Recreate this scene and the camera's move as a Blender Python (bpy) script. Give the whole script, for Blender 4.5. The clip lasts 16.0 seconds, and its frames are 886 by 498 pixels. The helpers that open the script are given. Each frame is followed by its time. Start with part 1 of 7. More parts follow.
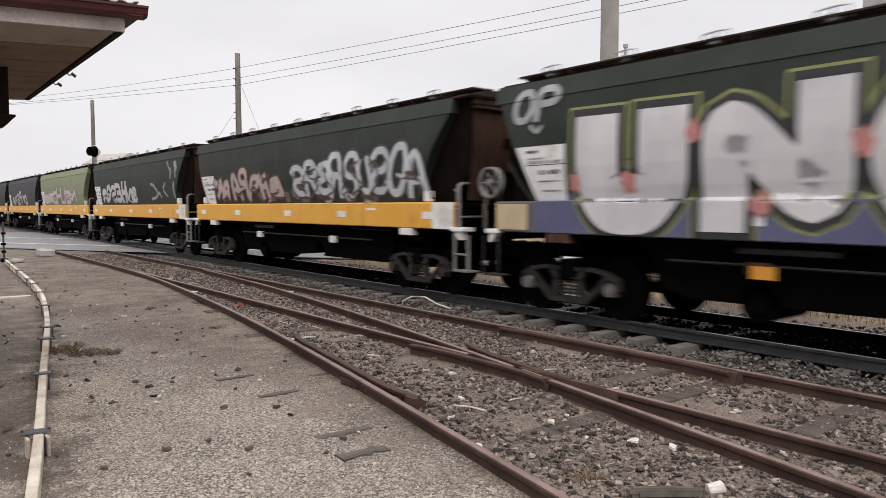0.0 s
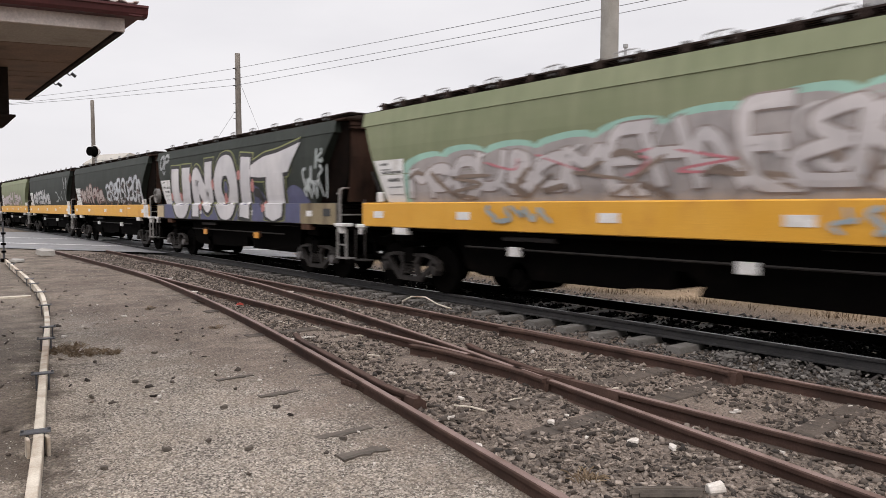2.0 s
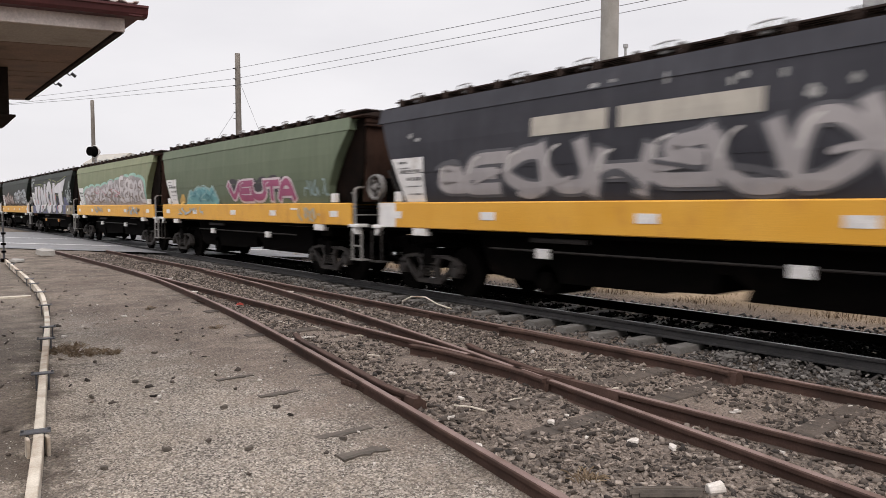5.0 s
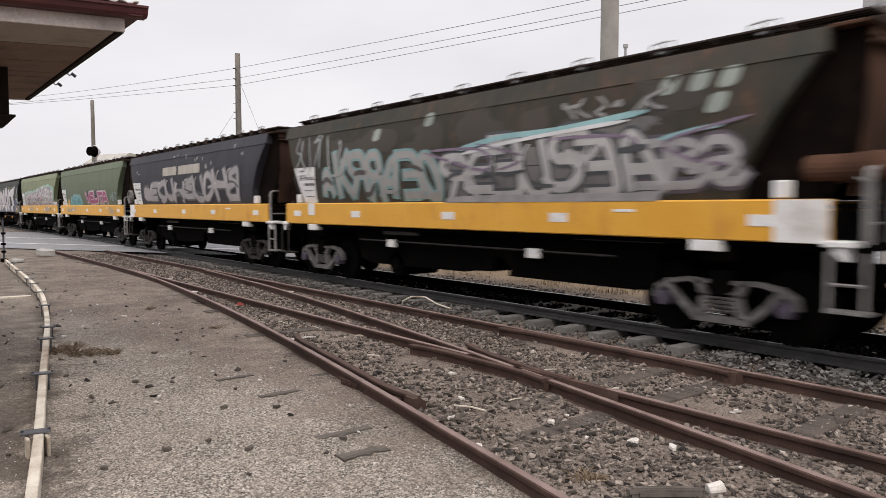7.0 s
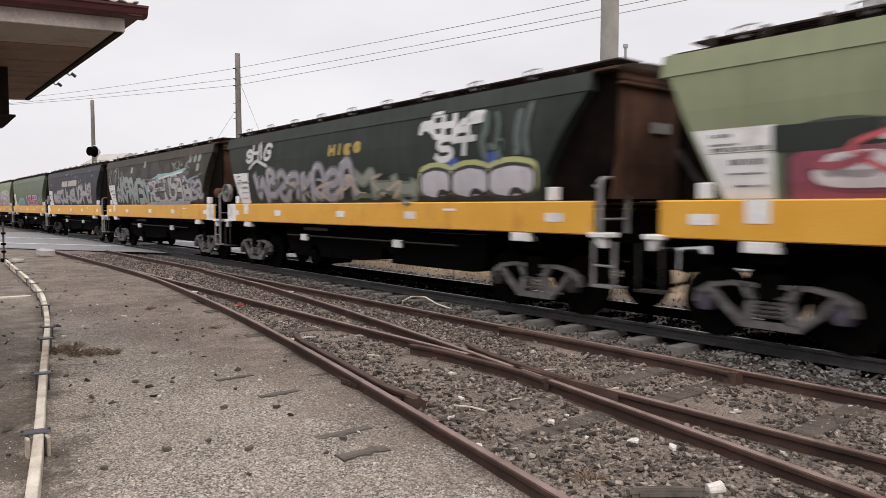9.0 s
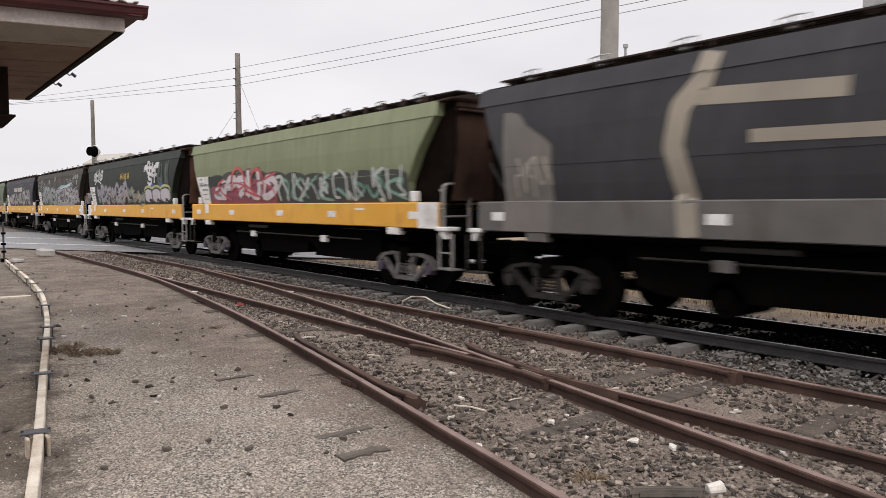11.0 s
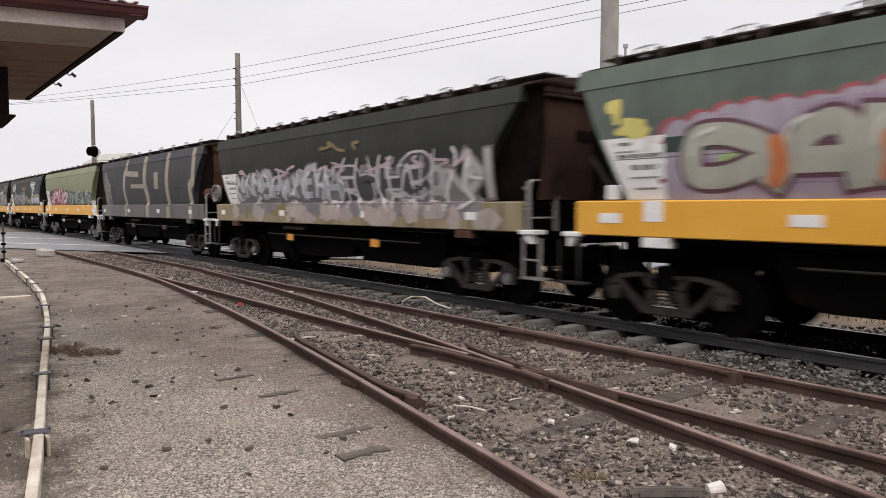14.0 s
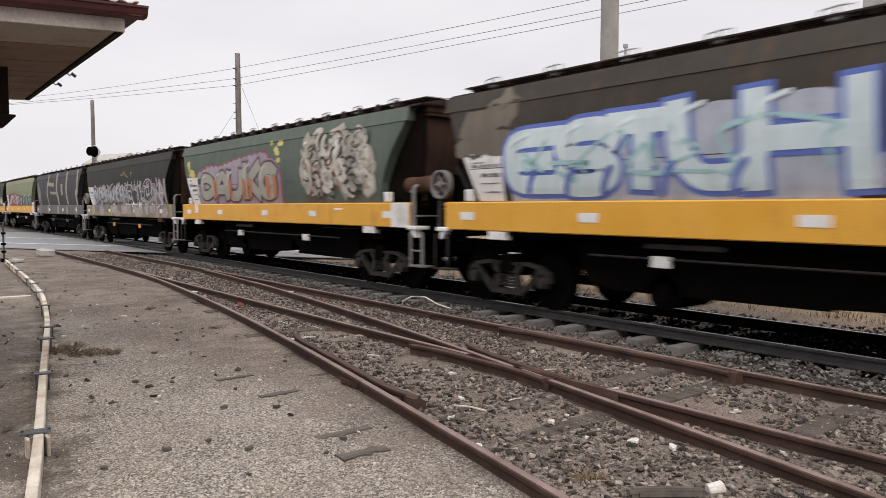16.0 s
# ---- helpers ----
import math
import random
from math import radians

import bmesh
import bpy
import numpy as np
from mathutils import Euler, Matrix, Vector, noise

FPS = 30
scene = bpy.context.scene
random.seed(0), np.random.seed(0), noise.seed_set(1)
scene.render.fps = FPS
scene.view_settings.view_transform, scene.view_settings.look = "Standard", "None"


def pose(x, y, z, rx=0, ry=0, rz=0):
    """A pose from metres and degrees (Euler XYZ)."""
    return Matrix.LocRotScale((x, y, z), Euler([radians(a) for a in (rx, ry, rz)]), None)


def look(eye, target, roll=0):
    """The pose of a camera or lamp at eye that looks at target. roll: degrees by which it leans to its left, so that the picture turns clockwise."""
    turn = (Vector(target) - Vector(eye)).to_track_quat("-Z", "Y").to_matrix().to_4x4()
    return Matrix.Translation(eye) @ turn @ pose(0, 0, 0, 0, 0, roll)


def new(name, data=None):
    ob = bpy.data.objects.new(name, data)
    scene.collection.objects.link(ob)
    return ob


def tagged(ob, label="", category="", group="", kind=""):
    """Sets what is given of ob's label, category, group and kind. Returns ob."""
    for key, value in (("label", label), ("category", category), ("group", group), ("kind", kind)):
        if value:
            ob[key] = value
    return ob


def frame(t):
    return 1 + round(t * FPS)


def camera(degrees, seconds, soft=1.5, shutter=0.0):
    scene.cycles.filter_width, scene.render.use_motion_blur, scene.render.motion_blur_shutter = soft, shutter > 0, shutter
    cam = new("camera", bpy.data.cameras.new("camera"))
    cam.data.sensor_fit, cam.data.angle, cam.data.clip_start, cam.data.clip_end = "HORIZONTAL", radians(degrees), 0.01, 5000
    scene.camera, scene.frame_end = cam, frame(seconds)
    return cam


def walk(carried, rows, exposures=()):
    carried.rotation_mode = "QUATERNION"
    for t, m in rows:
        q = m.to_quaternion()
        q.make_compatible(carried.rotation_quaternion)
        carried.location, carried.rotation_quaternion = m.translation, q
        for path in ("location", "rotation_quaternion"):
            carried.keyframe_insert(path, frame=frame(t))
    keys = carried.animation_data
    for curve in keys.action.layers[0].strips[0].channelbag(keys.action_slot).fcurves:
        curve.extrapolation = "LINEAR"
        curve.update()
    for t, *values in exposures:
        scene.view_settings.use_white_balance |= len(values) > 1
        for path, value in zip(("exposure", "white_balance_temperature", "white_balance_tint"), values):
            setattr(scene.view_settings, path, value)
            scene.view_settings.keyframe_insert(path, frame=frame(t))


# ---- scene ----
cam = camera(64.19, 16.0, soft=0.75, shutter=0.5)
EYE = (0.0, 0.0, 1.70)
VIEW = pose(*EYE, 90 - 3.41, 0, -38.55)
walk(cam, [(0.0, VIEW), (16.0, VIEW)], exposures=[(0.0, 0.05, 6620, 13.5), (16.0, 0.05, 6620, 13.5)])

# ---- light: a bright overcast sky ----
SUN_EL, SUN_AZ = radians(52), radians(200)
world = bpy.data.worlds.new("overcast_sky")
scene.world = world
world.use_nodes = True
wn, wl = world.node_tree.nodes, world.node_tree.links
wn.clear()
w_out = wn.new("ShaderNodeOutputWorld")
w_bg = wn.new("ShaderNodeBackground")
w_sky = wn.new("ShaderNodeTexSky")
w_sky.sky_type, w_sky.sun_disc = "NISHITA", False
w_sky.sun_elevation, w_sky.sun_rotation = SUN_EL, SUN_AZ
w_coord = wn.new("ShaderNodeTexCoord")
w_map = wn.new("ShaderNodeMapping")
w_map.inputs["Scale"].default_value = (1.0, 1.0, 3.2)
w_noise = wn.new("ShaderNodeTexNoise")
w_noise.inputs["Scale"].default_value, w_noise.inputs["Detail"].default_value = 1.9, 5.0
w_noise.inputs["Roughness"].default_value = 0.5
w_ramp = wn.new("ShaderNodeValToRGB")
w_ramp.color_ramp.elements[0].position, w_ramp.color_ramp.elements[1].position = 0.3, 0.66
w_ramp.color_ramp.elements[0].color = (7.6, 7.68, 7.95, 1)
w_ramp.color_ramp.elements[1].color = (8.85, 8.93, 9.1, 1)
w_mix = wn.new("ShaderNodeMix")
w_mix.data_type = "RGBA"
w_mix.inputs["Factor"].default_value = 0.96
wl.new(w_coord.outputs["Generated"], w_map.inputs["Vector"])
wl.new(w_map.outputs["Vector"], w_noise.inputs["Vector"])
wl.new(w_noise.outputs["Fac"], w_ramp.inputs["Fac"])
wl.new(w_sky.outputs["Color"], w_mix.inputs["A"])
wl.new(w_ramp.outputs["Color"], w_mix.inputs["B"])
# an overcast sky is about three times as bright overhead as low down
w_sep = wn.new("ShaderNodeSeparateXYZ")
w_up = wn.new("ShaderNodeMapRange")
w_up.interpolation_type = "SMOOTHSTEP"
w_up.inputs["From Min"].default_value, w_up.inputs["From Max"].default_value = 0.26, 1.0
w_up.inputs["To Min"].default_value, w_up.inputs["To Max"].default_value = 1.0, 2.9
w_gain = wn.new("ShaderNodeVectorMath")
w_gain.operation = "SCALE"
wl.new(w_coord.outputs["Generated"], w_sep.inputs[0])
wl.new(w_sep.outputs["Z"], w_up.inputs["Value"])
wl.new(w_mix.outputs["Result"], w_gain.inputs[0])
wl.new(w_up.outputs["Result"], w_gain.inputs["Scale"])
wl.new(w_gain.outputs[0], w_bg.inputs["Color"])
w_bg.inputs["Strength"].default_value = 0.1
wl.new(w_bg.outputs["Background"], w_out.inputs["Surface"])

sun_data = bpy.data.lights.new("sun", "SUN")
sun_data.energy, sun_data.angle, sun_data.color = 1.2, radians(30), (1.0, 0.93, 0.84)
sun = new("sun", sun_data)
sun.matrix_world = look((-6, -10, 22), (4, 8, 0))


# ---- materials ----
def nodes_of(name):
    m = bpy.data.materials.new(name)
    m.use_nodes = True
    nt = m.node_tree
    return m, nt, nt.nodes["Principled BSDF"]


def noise_node(nt, scale, detail=4.0, rough=0.55, stretch=None):
    co = nt.nodes.new("ShaderNodeTexCoord")
    n = nt.nodes.new("ShaderNodeTexNoise")
    n.inputs["Scale"].default_value, n.inputs["Detail"].default_value = scale, detail
    n.inputs["Roughness"].default_value = rough
    if stretch:
        mp = nt.nodes.new("ShaderNodeMapping")
        mp.inputs["Scale"].default_value = stretch
        nt.links.new(co.outputs["Object"], mp.inputs["Vector"])
        nt.links.new(mp.outputs["Vector"], n.inputs["Vector"])
    else:
        nt.links.new(co.outputs["Object"], n.inputs["Vector"])
    return n


def ramp_node(nt, src, p0, p1, c0=(0, 0, 0, 1), c1=(1, 1, 1, 1)):
    r = nt.nodes.new("ShaderNodeValToRGB")
    r.color_ramp.elements[0].position, r.color_ramp.elements[1].position = p0, p1
    r.color_ramp.elements[0].color, r.color_ramp.elements[1].color = c0, c1
    nt.links.new(src, r.inputs["Fac"])
    return r


def mix_col(nt, fac, a, b, blend="MIX"):
    m = nt.nodes.new("ShaderNodeMix")
    m.data_type, m.blend_type = "RGBA", blend
    for key, v in (("Factor", fac), ("A", a), ("B", b)):
        if isinstance(v, (int, float)):
            m.inputs[key].default_value = v
        elif isinstance(v, tuple):
            m.inputs[key].default_value = (*v[:3], 1)
        else:
            nt.links.new(v, m.inputs[key])
    return m.outputs["Result"]


def bump(nt, bsdf, src, strength=0.3, dist=0.01):
    b = nt.nodes.new("ShaderNodeBump")
    b.inputs["Strength"].default_value, b.inputs["Distance"].default_value = strength, dist
    nt.links.new(src, b.inputs["Height"])
    nt.links.new(b.outputs["Normal"], bsdf.inputs["Normal"])


def surface(name, col, col2, scale=6.0, rough=0.7, metal=0.0, grain=60.0, bump_s=0.25, bump_d=0.004, stain=None,
            stain_amount=0.5, stain_stretch=None, spread=0.0, spec=0.3):
    """A worn surface: two tones, fine grain, stains, relief."""
    m, nt, bs = nodes_of(name)
    n1 = noise_node(nt, scale, 5, 0.6)
    r1 = ramp_node(nt, n1.outputs["Fac"], 0.32, 0.68)
    c = mix_col(nt, r1.outputs["Color"], col, col2)
    n2 = noise_node(nt, grain, 3, 0.6)
    r2 = ramp_node(nt, n2.outputs["Fac"], 0.3, 0.7, (0.82, 0.82, 0.82, 1), (1.12, 1.12, 1.12, 1))
    c = mix_col(nt, 1.0, c, r2.outputs["Color"], "MULTIPLY")
    if stain:
        n3 = noise_node(nt, 1.6, 6, 0.62, stain_stretch or (1, 1, 1))
        r3 = ramp_node(nt, n3.outputs["Fac"], 0.62 - 0.3 * stain_amount, 0.8 - 0.22 * stain_amount)
        c = mix_col(nt, r3.outputs["Color"], c, stain)
    if spread:
        oi = nt.nodes.new("ShaderNodeObjectInfo")
        rr = ramp_node(nt, oi.outputs["Random"], 0, 1, (1 - spread,) * 3 + (1,), (1 + spread,) * 3 + (1,))
        c = mix_col(nt, 1.0, c, rr.outputs["Color"], "MULTIPLY")
    nt.links.new(c, bs.inputs["Base Color"])
    bs.inputs["Metallic"].default_value = metal
    bs.inputs["Specular IOR Level"].default_value = spec
    rn = ramp_node(nt, n1.outputs["Fac"], 0.2, 0.8, (max(rough - 0.12, 0.05),) * 3 + (1,), (min(rough + 0.12, 1),) * 3 + (1,))
    nt.links.new(rn.outputs["Color"], bs.inputs["Roughness"])
    bump(nt, bs, n2.outputs["Fac"], bump_s, bump_d)
    return m


def wagon_paint(name, col, rust_amount=0.4, faded=None):
    """Old wagon paint: vertical dirt streaks, faded patches, rust freckles."""
    m, nt, bs = nodes_of(name)
    n1 = noise_node(nt, 0.9, 5, 0.6)
    r1 = ramp_node(nt, n1.outputs["Fac"], 0.3, 0.72)
    c = mix_col(nt, r1.outputs["Color"], col, faded or tuple(v * 1.3 + 0.012 for v in col))
    n2 = noise_node(nt, 2.4, 5, 0.65, (1, 2.6, 0.28))
    r2 = ramp_node(nt, n2.outputs["Fac"], 0.4, 0.75, (0, 0, 0, 1), (0.38, 0.38, 0.38, 1))
    c = mix_col(nt, r2.outputs["Color"], c, tuple(v * 0.6 for v in col))
    n3 = noise_node(nt, 5.0, 8, 0.7, (1, 1, 0.5))
    r3 = ramp_node(nt, n3.outputs["Fac"], 0.66 - 0.13 * rust_amount, 0.74 - 0.06 * rust_amount, (0, 0, 0, 1), (rust_amount,) * 3 + (1,))
    c = mix_col(nt, r3.outputs["Color"], c, (0.09, 0.05, 0.032))
    n4 = noise_node(nt, 90, 2, 0.5)
    nt.links.new(c, bs.inputs["Base Color"])
    bs.inputs["Roughness"].default_value = 0.62
    bs.inputs["Specular IOR Level"].default_value = 0.22
    bump(nt, bs, n4.outputs["Fac"], 0.12, 0.002)
    return m


def spray(name, col, worn=0.35):
    """Sprayed paint, thin in places."""
    m, nt, bs = nodes_of(name)
    n1 = noise_node(nt, 3.5, 6, 0.68, (1, 1.4, 0.6))
    r1 = ramp_node(nt, n1.outputs["Fac"], 0.4, 0.74, (0, 0, 0, 1), (worn,) * 3 + (1,))
    c = mix_col(nt, r1.outputs["Color"], col, tuple(v * 0.45 + 0.02 for v in col))
    n2 = noise_node(nt, 0.8, 3, 0.5)
    r2 = ramp_node(nt, n2.outputs["Fac"], 0.3, 0.7, (0.8, 0.8, 0.82, 1), (1.08, 1.06, 1.05, 1))
    c = mix_col(nt, 1.0, c, r2.outputs["Color"], "MULTIPLY")
    nt.links.new(c, bs.inputs["Base Color"])
    bs.inputs["Roughness"].default_value = 0.6
    bs.inputs["Specular IOR Level"].default_value = 0.3
    return m


MAT = {
    "rail": surface("rusty_rail_steel", (0.048, 0.028, 0.022), (0.082, 0.05, 0.04), 3, 0.8, 0.0, 70, 0.4, 0.003, (0.036, 0.023, 0.019), 0.45, spec=0.15),
    "rail_crown": surface("worn_rusty_rail_head", (0.13, 0.085, 0.072), (0.2, 0.14, 0.125), 3, 0.6, 0.0, 70, 0.25, 0.002, (0.08, 0.045, 0.033), 0.4, spec=0.3),
    "rail_web": surface("dark_greasy_rail", (0.022, 0.022, 0.023), (0.042, 0.04, 0.04), 4, 0.6, 0.0, 70, 0.3, 0.003, spec=0.15),
    "rail_top": surface("polished_rail_head", (0.2, 0.2, 0.2), (0.3, 0.3, 0.3), 4, 0.32, 0.9, 70, 0.1, 0.002),
    "timber_sleeper": surface("weathered_sleeper", (0.055, 0.043, 0.035), (0.105, 0.085, 0.07), 4, 0.95, 0, 40, 0.8, 0.012, (0.03, 0.024, 0.02), 0.55, (6, 1, 1), 0.15),
    "concrete_sleeper": surface("concrete_sleeper", (0.115, 0.108, 0.1), (0.17, 0.16, 0.15), 5, 0.85, 0, 80, 0.4, 0.004, (0.12, 0.1, 0.09), 0.4, None, 0.1),
    "concrete": surface("pole_concrete", (0.25, 0.235, 0.215), (0.33, 0.315, 0.29), 2, 0.85, 0, 60, 0.3, 0.004, (0.18, 0.16, 0.14), 0.3, (1, 1, 0.2)),
    "pole_wood": surface("grey_pole_timber", (0.13, 0.115, 0.1), (0.2, 0.18, 0.16), 3, 0.9, 0, 40, 0.5, 0.006, (0.08, 0.07, 0.06), 0.4, (8, 8, 0.4)),
    # near black: the deep shade under the wagons is put into this colour
    "black": surface("shaded_black_steel", (0.0014, 0.0013, 0.0012), (0.003, 0.0026, 0.0023), 4, 0.9, 0, 50, 0.3, 0.004, (0.006, 0.0045, 0.0035), 0.2, spec=0.02),
    "bogie_steel": surface("dusty_bogie_steel", (0.008, 0.007, 0.0065), (0.034, 0.029, 0.027), 7, 0.75, 0.1, 60, 0.3, 0.004, (0.03, 0.025, 0.022), 0.4),
    "bogie_pale": surface("pale_dusted_bogie_steel", (0.075, 0.07, 0.07), (0.17, 0.16, 0.16), 7, 0.75, 0.1, 60, 0.3, 0.004, (0.09, 0.08, 0.075), 0.4),
    # wheel steel darkened the same way, underframe shade in its base colour
    "tread": surface("shaded_wheel_steel", (0.0018, 0.0016, 0.0015), (0.004, 0.0034, 0.003), 6, 0.9, 0.0, 60, 0.2, 0.003, spec=0.02),
    "rust_brown": surface("rusty_brown_end_plate", (0.1, 0.052, 0.034), (0.07, 0.035, 0.023), 1.8, 0.85, 0, 40, 0.4, 0.004, (0.015, 0.01, 0.008), 0.5, (1, 1, 0.35), spec=0.1),
    "rust_mid": surface("darker_rusty_end_plate", (0.055, 0.03, 0.021), (0.036, 0.019, 0.014), 1.8, 0.85, 0, 40, 0.4, 0.004, (0.01, 0.007, 0.006), 0.5, (1, 1, 0.35), spec=0.1),
    # rust tone taken down to black so that it holds the wagon ends' shade
    "rust_shade": surface("shade_dark_rusted_plate", (0.004, 0.003, 0.0025), (0.012, 0.0075, 0.006), 2.2, 0.88, 0, 40, 0.4, 0.004, (0.003, 0.0025, 0.002), 0.5, spec=0.03),
    "roof_grime": surface("grimy_wagon_roof", (0.028, 0.02, 0.017), (0.05, 0.034, 0.028), 3, 0.85, 0, 40, 0.4, 0.005, (0.014, 0.011, 0.01), 0.4, spec=0.1),
    "yellow": surface("yellow_beam_paint", (0.62, 0.31, 0.035), (0.68, 0.36, 0.055), 1.2, 0.5, 0, 60, 0.12, 0.002, (0.45, 0.2, 0.04), 0.22, (1, 1, 0.5)),
    "beam_grey": surface("grey_beam_paint", (0.088, 0.084, 0.08), (0.125, 0.117, 0.112), 1.4, 0.6, 0, 60, 0.12, 0.002, (0.06, 0.045, 0.035), 0.35, (1, 1, 0.4)),
    "beam_olive": surface("faded_olive_beam_paint", (0.2, 0.16, 0.09), (0.27, 0.22, 0.14), 1.4, 0.6, 0, 60, 0.12, 0.002, (0.1, 0.07, 0.045), 0.4, (1, 1, 0.4)),
    "white": surface("white_marking_paint", (0.62, 0.61, 0.6), (0.74, 0.73, 0.72), 5, 0.55, 0, 60, 0.1, 0.002, (0.4, 0.36, 0.32), 0.3),
    "silver": surface("silver_painted_rail", (0.15, 0.143, 0.138), (0.25, 0.24, 0.23), 5, 0.55, 0.2, 60, 0.1, 0.002, (0.2, 0.17, 0.15), 0.3),
    "ink": surface("black_stencil_paint", (0.03, 0.03, 0.032), (0.05, 0.05, 0.05), 8, 0.6),
    "amber": surface("amber_reflector", (0.6, 0.25, 0.03), (0.66, 0.3, 0.05), 8, 0.4),
    "maroon": surface("maroon_gutter_paint", (0.06, 0.016, 0.017), (0.09, 0.025, 0.026), 3, 0.45, 0, 50, 0.15, 0.002, (0.05, 0.018, 0.018), 0.3),
    "cream": surface("weathered_white_fascia", (0.5, 0.43, 0.4), (0.62, 0.55, 0.52), 3, 0.7, 0, 50, 0.3, 0.003, (0.24, 0.2, 0.18), 0.3),
    "soffit": surface("stained_brown_soffit", (0.2, 0.13, 0.09), (0.27, 0.18, 0.13), 2, 0.75, 0, 50, 0.2, 0.003, (0.12, 0.08, 0.055), 0.4),
    "soffit_pale": surface("pale_soffit_sheet", (0.34, 0.3, 0.25), (0.42, 0.37, 0.32), 2, 0.75, 0, 50, 0.2, 0.003, (0.2, 0.16, 0.12), 0.3),
    "dark_timber": surface("dark_stained_timber", (0.016, 0.011, 0.0095), (0.026, 0.019, 0.016), 3, 0.8, 0, 50, 0.4, 0.004, spec=0.1),
    "strip_paint": surface("chipped_white_strip", (0.45, 0.4, 0.33), (0.58, 0.53, 0.45), 5, 0.7, 0, 70, 0.3, 0.003, (0.2, 0.13, 0.08), 0.55),
    "bracket": surface("dark_steel_bracket", (0.06, 0.06, 0.065), (0.1, 0.1, 0.11), 6, 0.6, 0.4, 60, 0.3, 0.003),
    "road": surface("worn_grey_road", (0.16, 0.16, 0.165), (0.2, 0.2, 0.205), 0.6, 0.85, 0, 60, 0.4, 0.006, (0.12, 0.12, 0.12), 0.4),
    "cable": surface("dark_cable", (0.1, 0.1, 0.11), (0.13, 0.13, 0.14), 4, 0.6),
    "roof_far": surface("pale_iron_roof", (0.3, 0.28, 0.25), (0.36, 0.34, 0.3), 1, 0.6),
    "wall_far": surface("pale_weatherboard", (0.4, 0.38, 0.35), (0.46, 0.44, 0.4), 1, 0.7),
    "grey_steel": surface("galvanised_steel", (0.3, 0.3, 0.3), (0.4, 0.4, 0.4), 4, 0.5, 0.3),
    "litter": surface("sun_bleached_litter", (0.42, 0.38, 0.34), (0.58, 0.54, 0.5), 9, 0.7),
    "red_litter": surface("red_plastic_litter", (0.35, 0.05, 0.04), (0.42, 0.08, 0.06), 9, 0.5),
    "dry_plant": surface("dry_brown_weed", (0.085, 0.055, 0.032), (0.19, 0.14, 0.09), 9, 0.9),
}


def stone_mat(name, dark, light, dust, spec=0.3):
    m, nt, bs = nodes_of(name)
    g = nt.nodes.new("ShaderNodeNewGeometry")
    r = ramp_node(nt, g.outputs["Random Per Island"], 0.0, 1.0, (*dark, 1), (*light, 1))
    e = r.color_ramp.elements.new(0.6)
    e.color = (*dust, 1)
    n = noise_node(nt, 45, 3, 0.6)
    rn = ramp_node(nt, n.outputs["Fac"], 0.3, 0.7, (0.75, 0.75, 0.75, 1), (1.15, 1.15, 1.15, 1))
    nt.links.new(mix_col(nt, 1.0, r.outputs["Color"], rn.outputs["Color"], "MULTIPLY"), bs.inputs["Base Color"])
    bs.inputs["Roughness"].default_value = 0.9
    bs.inputs["Specular IOR Level"].default_value = spec
    bump(nt, bs, n.outputs["Fac"], 0.4, 0.004)
    return m


MAT["ballast"] = stone_mat("crushed_basalt", (0.032, 0.029, 0.027), (0.225, 0.208, 0.192), (0.1, 0.09, 0.083))
# greasy stone with the shade under the train put into its colour
MAT["greasy_shade"] = stone_mat("shaded_greasy_ballast", (0.0015, 0.0015, 0.0015), (0.009, 0.008, 0.0075), (0.003, 0.0028, 0.0026), 0.03)
MAT["yard_stone"] = stone_mat("dusty_yard_stone", (0.02, 0.016, 0.0135), (0.3, 0.25, 0.21), (0.09, 0.072, 0.06))
MAT["grit"] = stone_mat("pale_grit", (0.07, 0.062, 0.054), (0.48, 0.45, 0.4), (0.24, 0.215, 0.185))


def straw_mat():
    m, nt, bs = nodes_of("dry_grass")
    g = nt.nodes.new("ShaderNodeNewGeometry")
    r = ramp_node(nt, g.outputs["Random Per Island"], 0, 1, (0.115, 0.08, 0.05, 1), (0.29, 0.21, 0.135, 1))
    nt.links.new(r.outputs["Color"], bs.inputs["Base Color"])
    bs.inputs["Roughness"].default_value = 0.9
    return m


MAT["straw"] = straw_mat()
MAT["asphalt_patch"] = surface("embedded_timber", (0.07, 0.058, 0.048), (0.13, 0.11, 0.092), 5, 0.95, 0, 50, 0.6, 0.008, (0.038, 0.032, 0.027), 0.5, (1, 5, 1))
MAT["purple"] = surface("purple_sprayed_steel", (0.045, 0.034, 0.05), (0.075, 0.06, 0.085), 7, 0.75)
MAT["glass_red"] = surface("dark_lamp_lens", (0.05, 0.012, 0.012), (0.07, 0.02, 0.018), 9, 0.25)


